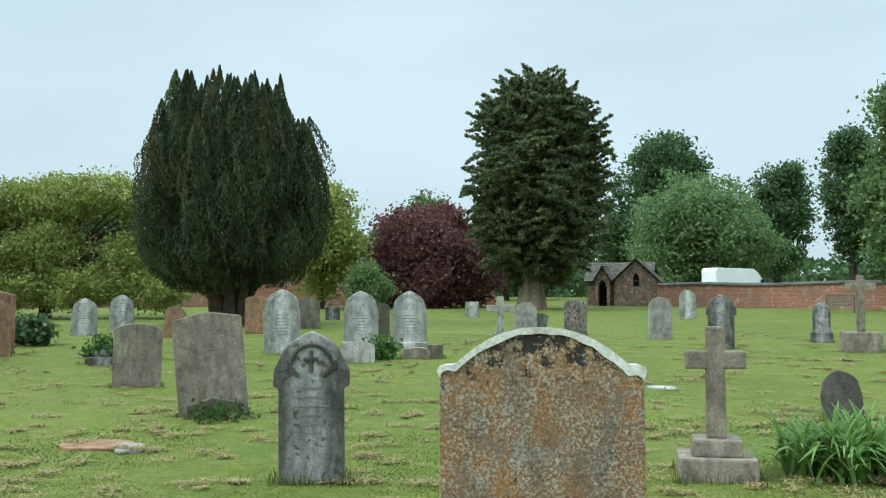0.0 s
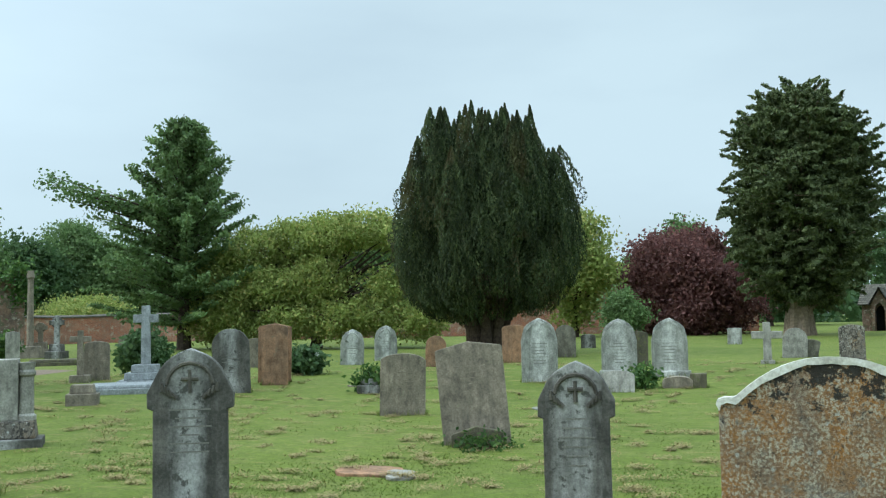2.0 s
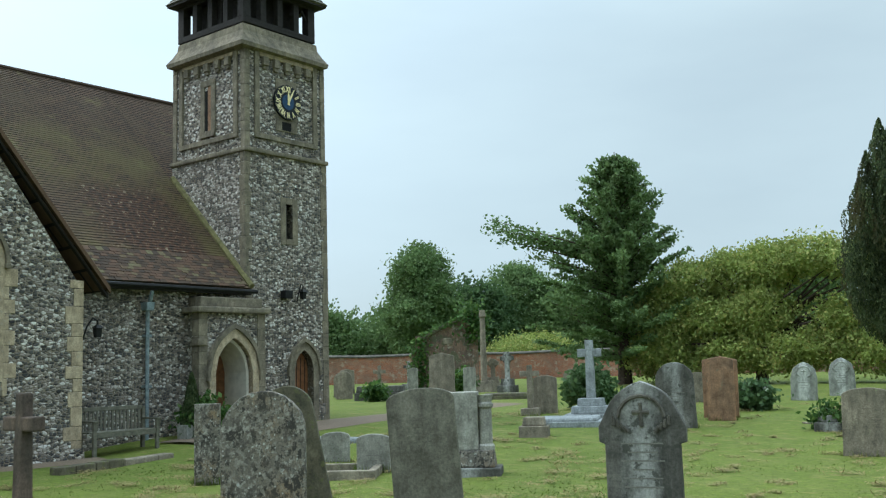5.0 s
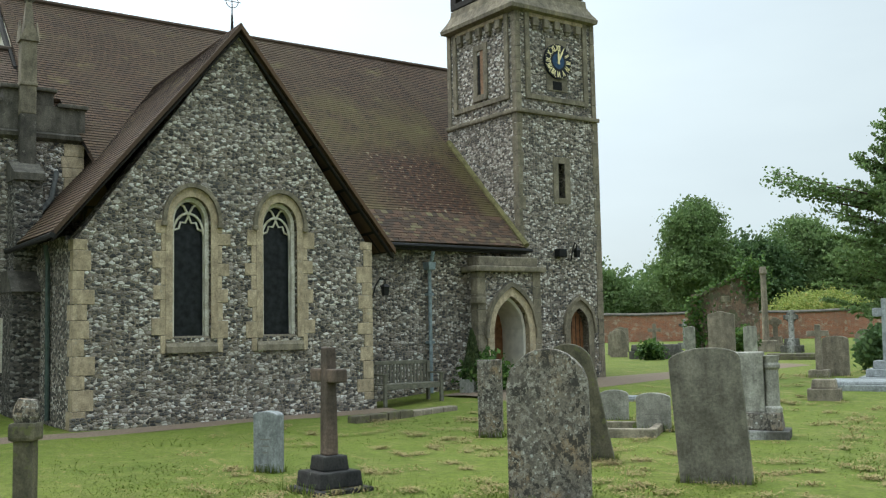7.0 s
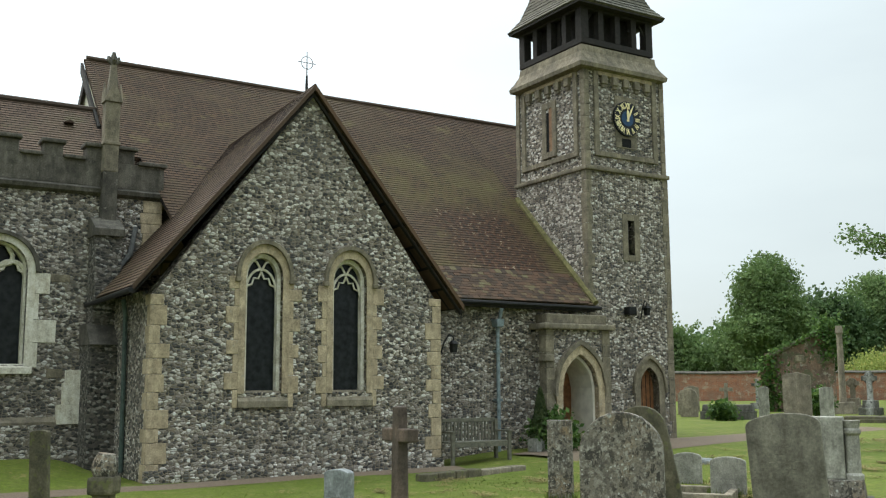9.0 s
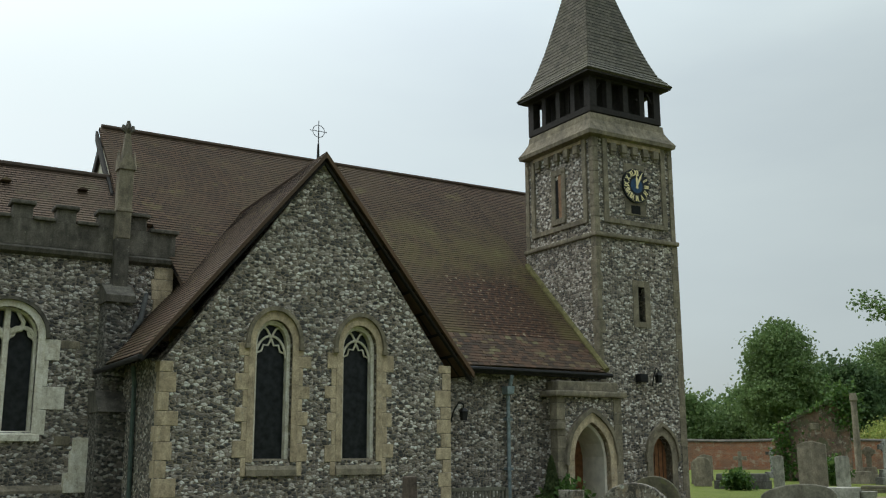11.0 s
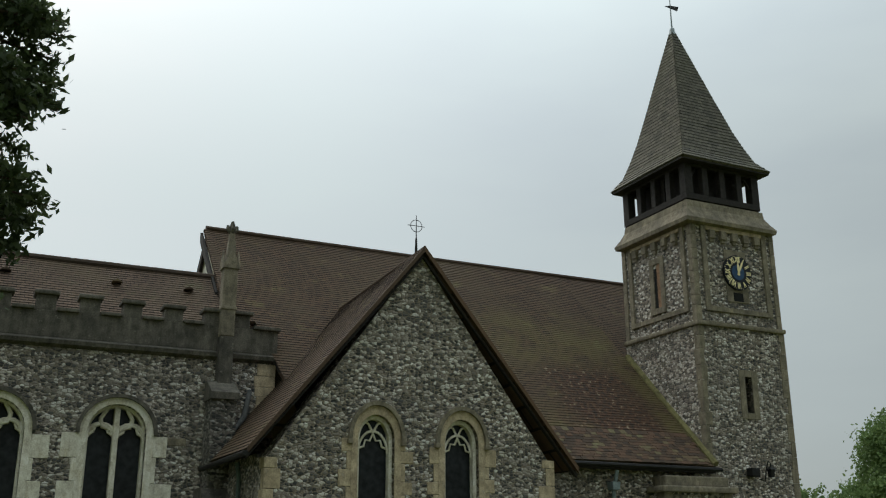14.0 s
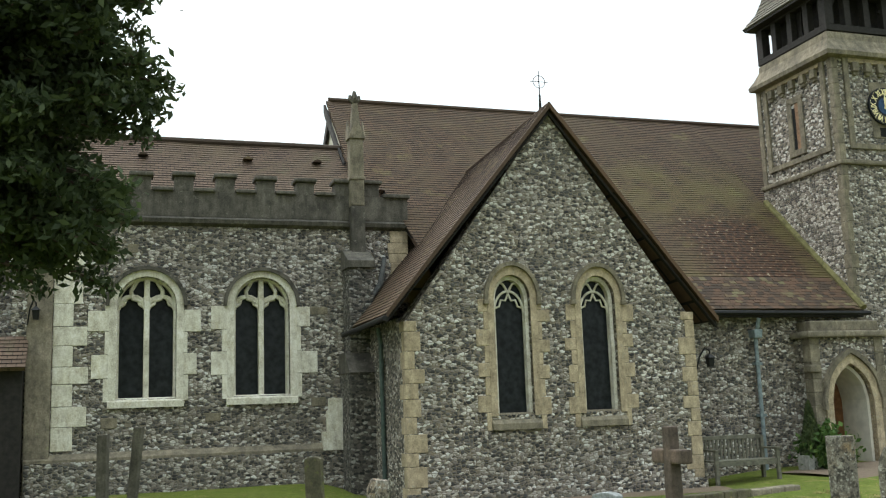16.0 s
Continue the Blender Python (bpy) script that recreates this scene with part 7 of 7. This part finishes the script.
headstone("white small headstone far by the ruin", -27.5, 29.0, 0.5, 1.2, "low", MID_STONE, 40, 0.1)
headstone("grey headstone far by the ruin", -25.5, 33.0, 0.7, 1.0, "round", GREY_STONE, 38, 0.1)
headstone("weathered headstone far by the boundary wall", -32.5, 26.7, 0.7, 1.15, "round", GREY_STONE, 44, 0.1)
headstone("weathered headstone far by the boundary wall", -36.5, 27.0, 0.6, 1.0, "low", MOSSY_STONE, 44, 0.1)
headstone("slim pale pillar stone by the tombs", -26.2, 24.7, 0.34, 1.25, "low", MID_STONE, 42, 0.2)
stone_cross("grey cross far by the boundary wall", -33.0, 29.1, 1.35, GREY_STONE, 40, 0.55, 0.75, 0.15, ((0.6, 0.5, 0.25),))
stone_cross("grey cross far by the boundary wall", -38.5, 36.0, 1.5, DARK_STONE, 40, 0.55, 0.75, 0.15, ((0.7, 0.6, 0.3),))
headstone("grey headstone far by the wall", -34.5, 28.2, 0.7, 1.1, "round", GREY_STONE, 44, 0.1)
headstone("grey headstone far by the wall", -37.5, 31.0, 0.7, 1.2, "peak", GREY_STONE, 44, 0.1)


def pedestal():
    t = thing("pedestal_monument", "grey stone pedestal monument with engaged column", "monument", pose(-10.4, 10.9, gz(-10.4, 10.9), 0, 0, 38))
    part("base", boxmesh(-0.46, 0.46, -0.32, 0.32, -0.15, 0.12, bev=0.02), DARK_STONE, t)
    part("plinth", boxmesh(-0.38, 0.38, -0.25, 0.25, 0.12, 0.36, bev=0.03, taper=0.03), SPOTTED_STONE, t)
    part("panel", boxmesh(-0.3, 0.14, -0.16, 0.16, 0.36, 1.2, bev=0.02), MID_STONE, t)
    part("column", tube(bmesh.new(), [(0.24, -0.04, z) for z in (0.36, 0.42, 0.45, 0.95, 0.98, 1.02, 1.05, 1.15)], [0.13, 0.13, 0.1, 0.095, 0.12, 0.12, 0.1, 0.12], 14), MID_STONE, t)


pedestal()


def broken_post():
    t = thing("broken_pillar", "short mossy pillar with a broken capital", "monument", pose(-10.75, 1.37, 0, 0, 0, 60))
    part("shaft", boxmesh(-0.09, 0.09, -0.09, 0.09, -0.1, 0.62, bev=0.02), MOSSY_STONE, t)
    part("collar", boxmesh(-0.13, 0.13, -0.13, 0.13, 0.6, 0.78, bev=0.04), MOSSY_STONE, t)
    part("capital", tube(bmesh.new(), [(0, 0, 0.76), (0, 0, 0.84), (0.01, 0, 0.92), (0.02, 0, 1.0)], [0.1, 0.13, 0.12, 0.09], 10), SPOTTED_STONE, t)


broken_post()


def column_monument(x, y, h):
    t = thing("column_monument", "tall slender stone column on a block base", "monument", pose(x, y, gz(x, y), 0, 0, 30))
    part("base", boxmesh(-0.5, 0.5, -0.5, 0.5, -0.1, 0.5, bev=0.03, taper=0.08), GREY_STONE, t)
    part("shaft", tube(bmesh.new(), [(0, 0, 0.5), (0, 0, h * 0.9), (0, 0, h * 0.92), (0, 0, h)], [0.15, 0.12, 0.17, 0.13], 10), GREY_STONE, t)


column_monument(-31.3, 34.0, 3.75)


def ledger(label, x, y, w, d, h, material, turn):
    t = thing("ledger_tomb", label, "tomb", pose(x, y, gz(x, y), 0, 0, turn))
    part("kerb", boxmesh(-w / 2, w / 2, -d / 2, d / 2, -0.1, h * 0.55, bev=0.02), material, t)
    part("slab", boxmesh(-w / 2 + 0.06, w / 2 - 0.06, -d / 2 + 0.06, d / 2 - 0.06, h * 0.55, h, bev=0.03, taper=0.03), material, t)




def grave_kerb(label, x, y, w, d, h, material, turn):
    """Four kerb stones round a grave."""
    t = thing("grave_kerb", label, "kerb", pose(x, y, gz(x, y), 0, 0, turn))
    for y0 in (-d / 2, d / 2 - 0.12):
        part("kerb_stone", boxmesh(-w / 2, w / 2, y0, y0 + 0.12, -0.1, h, bev=0.02), material, t)
    for x0 in (-w / 2, w / 2 - 0.12):
        part("kerb_stone", boxmesh(x0, x0 + 0.12, -d / 2 + 0.122, d / 2 - 0.122, -0.1, h - 0.01, bev=0.02), material, t)


ledger("pale granite ledger slab before a cross", -14.35, 18.35, 1.5, 1.5, 0.16, PALE_GRANITE, 32)
ledger("dark mossy chest tomb with stepped base", -30.1, 26.6, 2.0, 1.0, 0.55, DARK_STONE, 42)
ledger("flat mossy ledger tomb on the lawn", -24.6, 28.5, 2.6, 1.1, 0.22, MOSSY_STONE, 40)
ledger("low square grey cross base", -13.5, 16.1, 0.6, 0.5, 0.4, GREY_STONE, 34)
grave_kerb("low grey stone grave kerb overgrown with grass", -12.3, 9.55, 1.9, 1.2, 0.13, GREY_STONE, 42)
ledger("flat paving slab set in the path edge", -16.6, 13.3, 1.4, 0.6, 0.08, PALE_GRANITE, 8)
ledger("small dark plinth with an urn grave", -8.85, 19.5, 0.5, 0.5, 0.3, DARK_STONE, 20)


def flat_slab(label, x, y, w, d, material, turn):
    rng = random.Random(int(x * 100))
    pts = [(w / 2 * math.cos(a) * rng.uniform(0.85, 1.1) * (1.25 if abs(math.sin(2 * a)) > 0.7 else 1), d / 2 * math.sin(a) * rng.uniform(0.85, 1.1) * (1.25 if abs(math.sin(2 * a)) > 0.7 else 1)) for a in np.linspace(0, 6.283, 13)[:-1]]
    t = part("fallen_slab", prism(bmesh.new(), pts, -0.05, 0.05, 0.012, axis="z"), material)
    t.matrix_basis = pose(x, y, gz(x, y) - 0.032, 0, 2, turn)
    tagged(t, label, "stone slab")


flat_slab("flat broken sandstone slab sunk in the turf", -4.55, 9.95, 0.7, 0.62, BROWN_STONE, 20)
flat_slab("pale broken slab sunk in the turf", -4.12, 9.8, 0.3, 0.55, MID_STONE, 20)
flat_slab("pale broken stone fragments on the lawn", 2.0, 16.3, 0.5, 0.45, WHITE_STONE, 0)
flat_slab("small pale fallen stone on the lawn", -4.55, 17.4, 0.3, 0.5, PALE_GRANITE, 30)
flat_slab("low pale stone in the grass", -9.6, 20.6, 0.5, 0.3, GREY_STONE, 30)


def bench(label, x, y, turn, w=1.5):
    t = thing("garden_bench", label, "bench", pose(x, y, gz(x, y), 0, 0, turn))
    for k in range(4):
        part("seat_slat", boxmesh(-w / 2, w / 2, -0.28 + 0.13 * k, -0.17 + 0.13 * k, 0.42, 0.45, bev=0.006), BENCH_WOOD, t)
    for sx in (-1, 1):
        xx = sx * (w / 2 - 0.04)
        part("front_leg", boxmesh(xx - 0.035, xx + 0.035, -0.3, -0.23, -0.03, 0.64, bev=0.008), BENCH_WOOD, t)
        part("back_leg", boxmesh(xx - 0.035, xx + 0.035, 0.2, 0.27, -0.03, 0.9, bev=0.008), BENCH_WOOD, t)
        part("armrest", boxmesh(xx - 0.045, xx + 0.045, -0.34, 0.24, 0.63, 0.67, bev=0.01), BENCH_WOOD, t)
    part("top_rail", boxmesh(-w / 2 + 0.08, w / 2 - 0.08, 0.21, 0.26, 0.84, 0.92, bev=0.01), BENCH_WOOD, t)
    part("front_rail", boxmesh(-w / 2 + 0.08, w / 2 - 0.08, -0.28, -0.24, 0.34, 0.42, bev=0.006), BENCH_WOOD, t)
    for k in range(15):
        xx = -w / 2 + 0.14 + (w - 0.28) * k / 14
        part("back_slat", boxmesh(xx - 0.02, xx + 0.02, 0.225, 0.245, 0.45, 0.85), BENCH_WOOD, t)


bx, by = ch(11.8, 17.95)
bench("weathered grey wooden bench against the nave wall", bx, by, 96)
bench("weathered wooden bench before the brick wall", 14.4, 49.0, -20, 1.3)


def planting_bed():
    x, y = ch(10.15, 15.65)
    t = thing("raised_bed_kerb", "low mossy stone kerb of a raised bed", "kerb", pose(x, y, gz(x, y), 0, 0, 107))
    rng = random.Random(3)
    xx = -1.2
    while xx < 1.3:
        ln = rng.uniform(0.3, 0.5)
        part("kerb_stone", boxmesh(xx, xx + ln - 0.01, -0.12, 0.12, -0.1, 0.11 + rng.uniform(-0.02, 0.02), bev=0.025), MOSSY_STONE if rng.random() < 0.6 else GREY_STONE, t)
        xx += ln


planting_bed()


def potted_cypress(x, y):
    rng = np.random.default_rng(5)
    t = thing("potted_cypress", "small dark conical evergreen in a stone trough", "potted plant", pose(x, y, gz(x, y), 0, 0, 96))
    part("trough", boxmesh(-0.25, 0.25, -0.18, 0.18, 0, 0.3, bev=0.02), TERRACOTTA, t)
    s = rng.random(3500)
    a = rng.uniform(0, 6.283, 3500)
    r = 0.24 * (1 - s) ** 0.7 * np.sqrt(rng.uniform(0.4, 1, 3500))
    part("foliage", leaves(np.stack([r * np.cos(a), r * np.sin(a), 0.3 + 1.1 * s], 1), 0.05, rng, upright=True), YEW_LEAF, t)


def shrub(name, label, x, y, w, h, leaf, n, size, seed, petals=0):
    rng = np.random.default_rng(seed)
    t = thing(name, label, "shrub", pose(x, y, gz(x, y)))
    bm = bmesh.new()
    for k in range(7):
        a = k * 0.9
        tube(bm, [(0, 0, -0.05), (0.15 * w * math.cos(a), 0.15 * w * math.sin(a), h * 0.4), (0.3 * w * math.cos(a), 0.3 * w * math.sin(a), h * 0.75)], [0.02, 0.014, 0.006], 5)
    part("stems", bm, BARK, t)
    blobs = [(0, 0, h * 0.5, w * 0.42, w * 0.42, h * 0.42), (w * 0.2, 0.1, h * 0.35, w * 0.3, w * 0.3, h * 0.3), (-w * 0.2, -0.1, h * 0.4, w * 0.3, w * 0.3, h * 0.3)]
    part("foliage", leaves(blob_points(blobs, n, rng, 0.13, 20, 0.3), size, rng), leaf, t)
    if petals:
        for c in blob_points(blobs, petals, rng, 0.08, 6, 0.0)[::12]:
            part("flower", leaves(c + rng.normal(size=(7, 3)) * 0.02, size * 0.7, rng, long=1.0), PETAL, t)


potted_cypress(*ch(13.75, 18.2))
shrub("shrub", "bright green shrub beside the porch", *ch(14.0, 18.05), 0.9, 0.95, IVY_LEAF, 2600, 0.08, 71)
shrub("rose_bush", "white-flowering bush between the graves", -12.5, 23.3, 1.1, 0.75, DEEP_LEAF, 2200, 0.09, 72, 160)
shrub("ivy_bush", "dark ivy-covered bush with red tips", -16.7, 22.4, 1.2, 1.3, DEEP_LEAF, 4200, 0.1, 73)
shrub("grave_plants", "small green plants on a grave", -8.8, 19.6, 0.6, 0.6, IVY_LEAF, 900, 0.07, 74)
shrub("grave_plants", "small green plants beside a white headstone", -3.3, 21.2, 0.5, 0.45, IVY_LEAF, 800, 0.06, 75)
shrub("grave_plants", "creeping green plants at a leaning headstone", -3.9, 11.95, 0.7, 0.12, IVY_LEAF, 600, 0.04, 76)
shrub("conifer_bush", "small conical green bush on a grave", -29.0, 25.4, 0.6, 0.8, IVY_LEAF, 1500, 0.1, 77)
shrub("conifer_bush", "small green bush by the ruin", -30.3, 31.6, 0.7, 1.2, IVY_LEAF, 2600, 0.1, 78)


def strap_leaves(x, y):
    """A clump of arching daylily leaves."""
    rng = np.random.default_rng(12)
    t = thing("daylily_clump", "lush clump of arching strap leaves", "plant", pose(x, y, gz(x, y)))
    v = []
    for k in range(420):
        a, ln = rng.uniform(0, 6.283), rng.uniform(0.4, 0.85)
        bx_, by_ = rng.normal(0, 0.22, 2)
        lean_ = rng.uniform(0.35, 1.15)
        d, s = np.array([math.cos(a), math.sin(a), 0]), np.array([-math.sin(a), math.cos(a), 0])
        prev = None
        for q in range(6):
            f = q / 5
            p = np.array([bx_, by_, 0]) + d * ln * lean_ * f ** 1.3 + np.array([0, 0, ln * (f * 1.05 - 0.75 * lean_ * f ** 2.4)])
            w_ = 0.019 * (1 - f ** 3) + 0.001
            cur = (p - s * w_, p + s * w_)
            if prev:
                v.append([prev[0], prev[1], cur[1], cur[0]])
            prev = cur
        if k < 200:
            part("leaf", quads("leaf", np.array(v[-5:])), LILY_LEAF, t)
            del v[-5:]
    part("foliage", quads("foliage", np.array(v)), LILY_LEAF, t)


strap_leaves(2.62, 8.85)


def grass_cover():
    """Short blades on the nearer lawn and dry clippings left by the mower."""
    rng = np.random.default_rng(99)
    n = 300000
    r = np.sqrt(rng.uniform(5.5 ** 2, 19.0 ** 2, n))
    a = np.radians(rng.uniform(-26, 92, n))
    x, y = -r * np.sin(a), r * np.cos(a)
    b = x * CW[0] + y * CW[1]
    keep = (b < 16.3) & (rng.random(n) < 1.0 - 0.92 * smooth01(7.0, 14.5, r))
    x, y, r = x[keep], y[keep], r[keep]
    n = len(x)
    z = ground_z(x, y)
    h = rng.uniform(0.004, 0.014, n)
    w_ = rng.uniform(0.003, 0.006, n) * (0.7 + r / 12)
    th = rng.uniform(0, 6.283, n)
    s = np.stack([np.cos(th), np.sin(th), np.zeros(n)], 1) * w_[:, None]
    p = np.stack([x, y, z - 0.01], 1)
    tip = p + np.stack([rng.normal(0, 0.02, n), rng.normal(0, 0.02, n), h + 0.012], 1)
    fx, fy, fh = [], [], []
    for sx, sy, turn, sw, sd in FEET:
        m = 150 if math.hypot(sx, sy) < 20 else 60
        c_, s_ = math.cos(radians(turn)), math.sin(radians(turn))
        side = rng.integers(0, 4, m)
        u = rng.uniform(-0.5, 0.5, m) * (sw + 0.06)
        v_ = np.where(side < 2, -sd / 2, sd / 2) - np.abs(rng.normal(0, 0.035, m)) * np.where(side < 2, 1, -1)
        ends = side == 3
        u, v_ = np.where(ends, np.sign(u) * (sw / 2 + np.abs(rng.normal(0, 0.03, m))), u), np.where(ends, rng.uniform(-0.5, 0.5, m) * sd, v_)
        fx.append(sx + u * c_ - v_ * s_)
        fy.append(sy + u * s_ + v_ * c_)
        fh.append(rng.uniform(0.03, 0.13, m) * rng.uniform(0.5, 1.2))
    fx, fy, fh = np.concatenate(fx), np.concatenate(fy), np.concatenate(fh)
    m = len(fx)
    fp = np.stack([fx, fy, ground_z(fx, fy) - 0.02], 1)
    ft = fp + np.stack([rng.normal(0, 0.025, m), rng.normal(0, 0.025, m), fh + 0.02], 1)
    th = rng.uniform(0, 6.283, m)
    fs = np.stack([np.cos(th), np.sin(th), np.zeros(m)], 1) * 0.006
    tuft = part("grass_tufts", quads("grass_tufts", np.stack([fp - fs, fp + fs, ft + fs * 0.2, ft - fs * 0.2], 1)), BLADE)
    tagged(tuft, "longer uncut grass round the gravestones", "grass", kind="stuff")
    ob = part("grass_blades", quads("grass_blades", np.stack([p - s, p + s, tip + s * 0.15, tip - s * 0.15], 1)), BLADE)
    tagged(ob, "short mown green grass blades", "grass", kind="stuff")
    pts, dirs = [], []
    for k in range(1500):
        rr = rng.uniform(4.0, 30)
        aa = radians(rng.uniform(-26, 75))
        cx, cy = -rr * math.sin(aa), rr * math.cos(aa)
        if cx * CW[0] + cy * CW[1] > 16:
            continue
        m = int(rng.uniform(60, 200))
        ln = rng.uniform(0.04, 0.15)
        wy = rng.uniform(0.04, 0.13)
        q = np.stack([cx + rng.normal(0, ln, m), cy + rng.normal(0, wy, m)], 1)
        pts.append(np.column_stack([q, ground_z(q[:, 0], q[:, 1]) + rng.uniform(0.01, 0.05, m)]))
    c = np.concatenate(pts)
    m = len(c)
    d = np.stack([rng.normal(size=m), rng.normal(size=m), rng.normal(0, 0.25, m)], 1)
    d *= (rng.uniform(0.008, 0.024, m) / np.linalg.norm(d, axis=1))[:, None]
    s = np.cross(d, np.array([0, 0, 1.0]))
    s *= 0.005 / (np.linalg.norm(s, axis=1)[:, None] + 1e-9)
    ob = part("grass_clippings", quads("grass_clippings", np.stack([c - d - s, c - d + s, c + d + s, c + d - s], 1)), STRAW)
    tagged(ob, "dry straw-coloured grass clippings", "clippings", kind="stuff")


grass_cover()
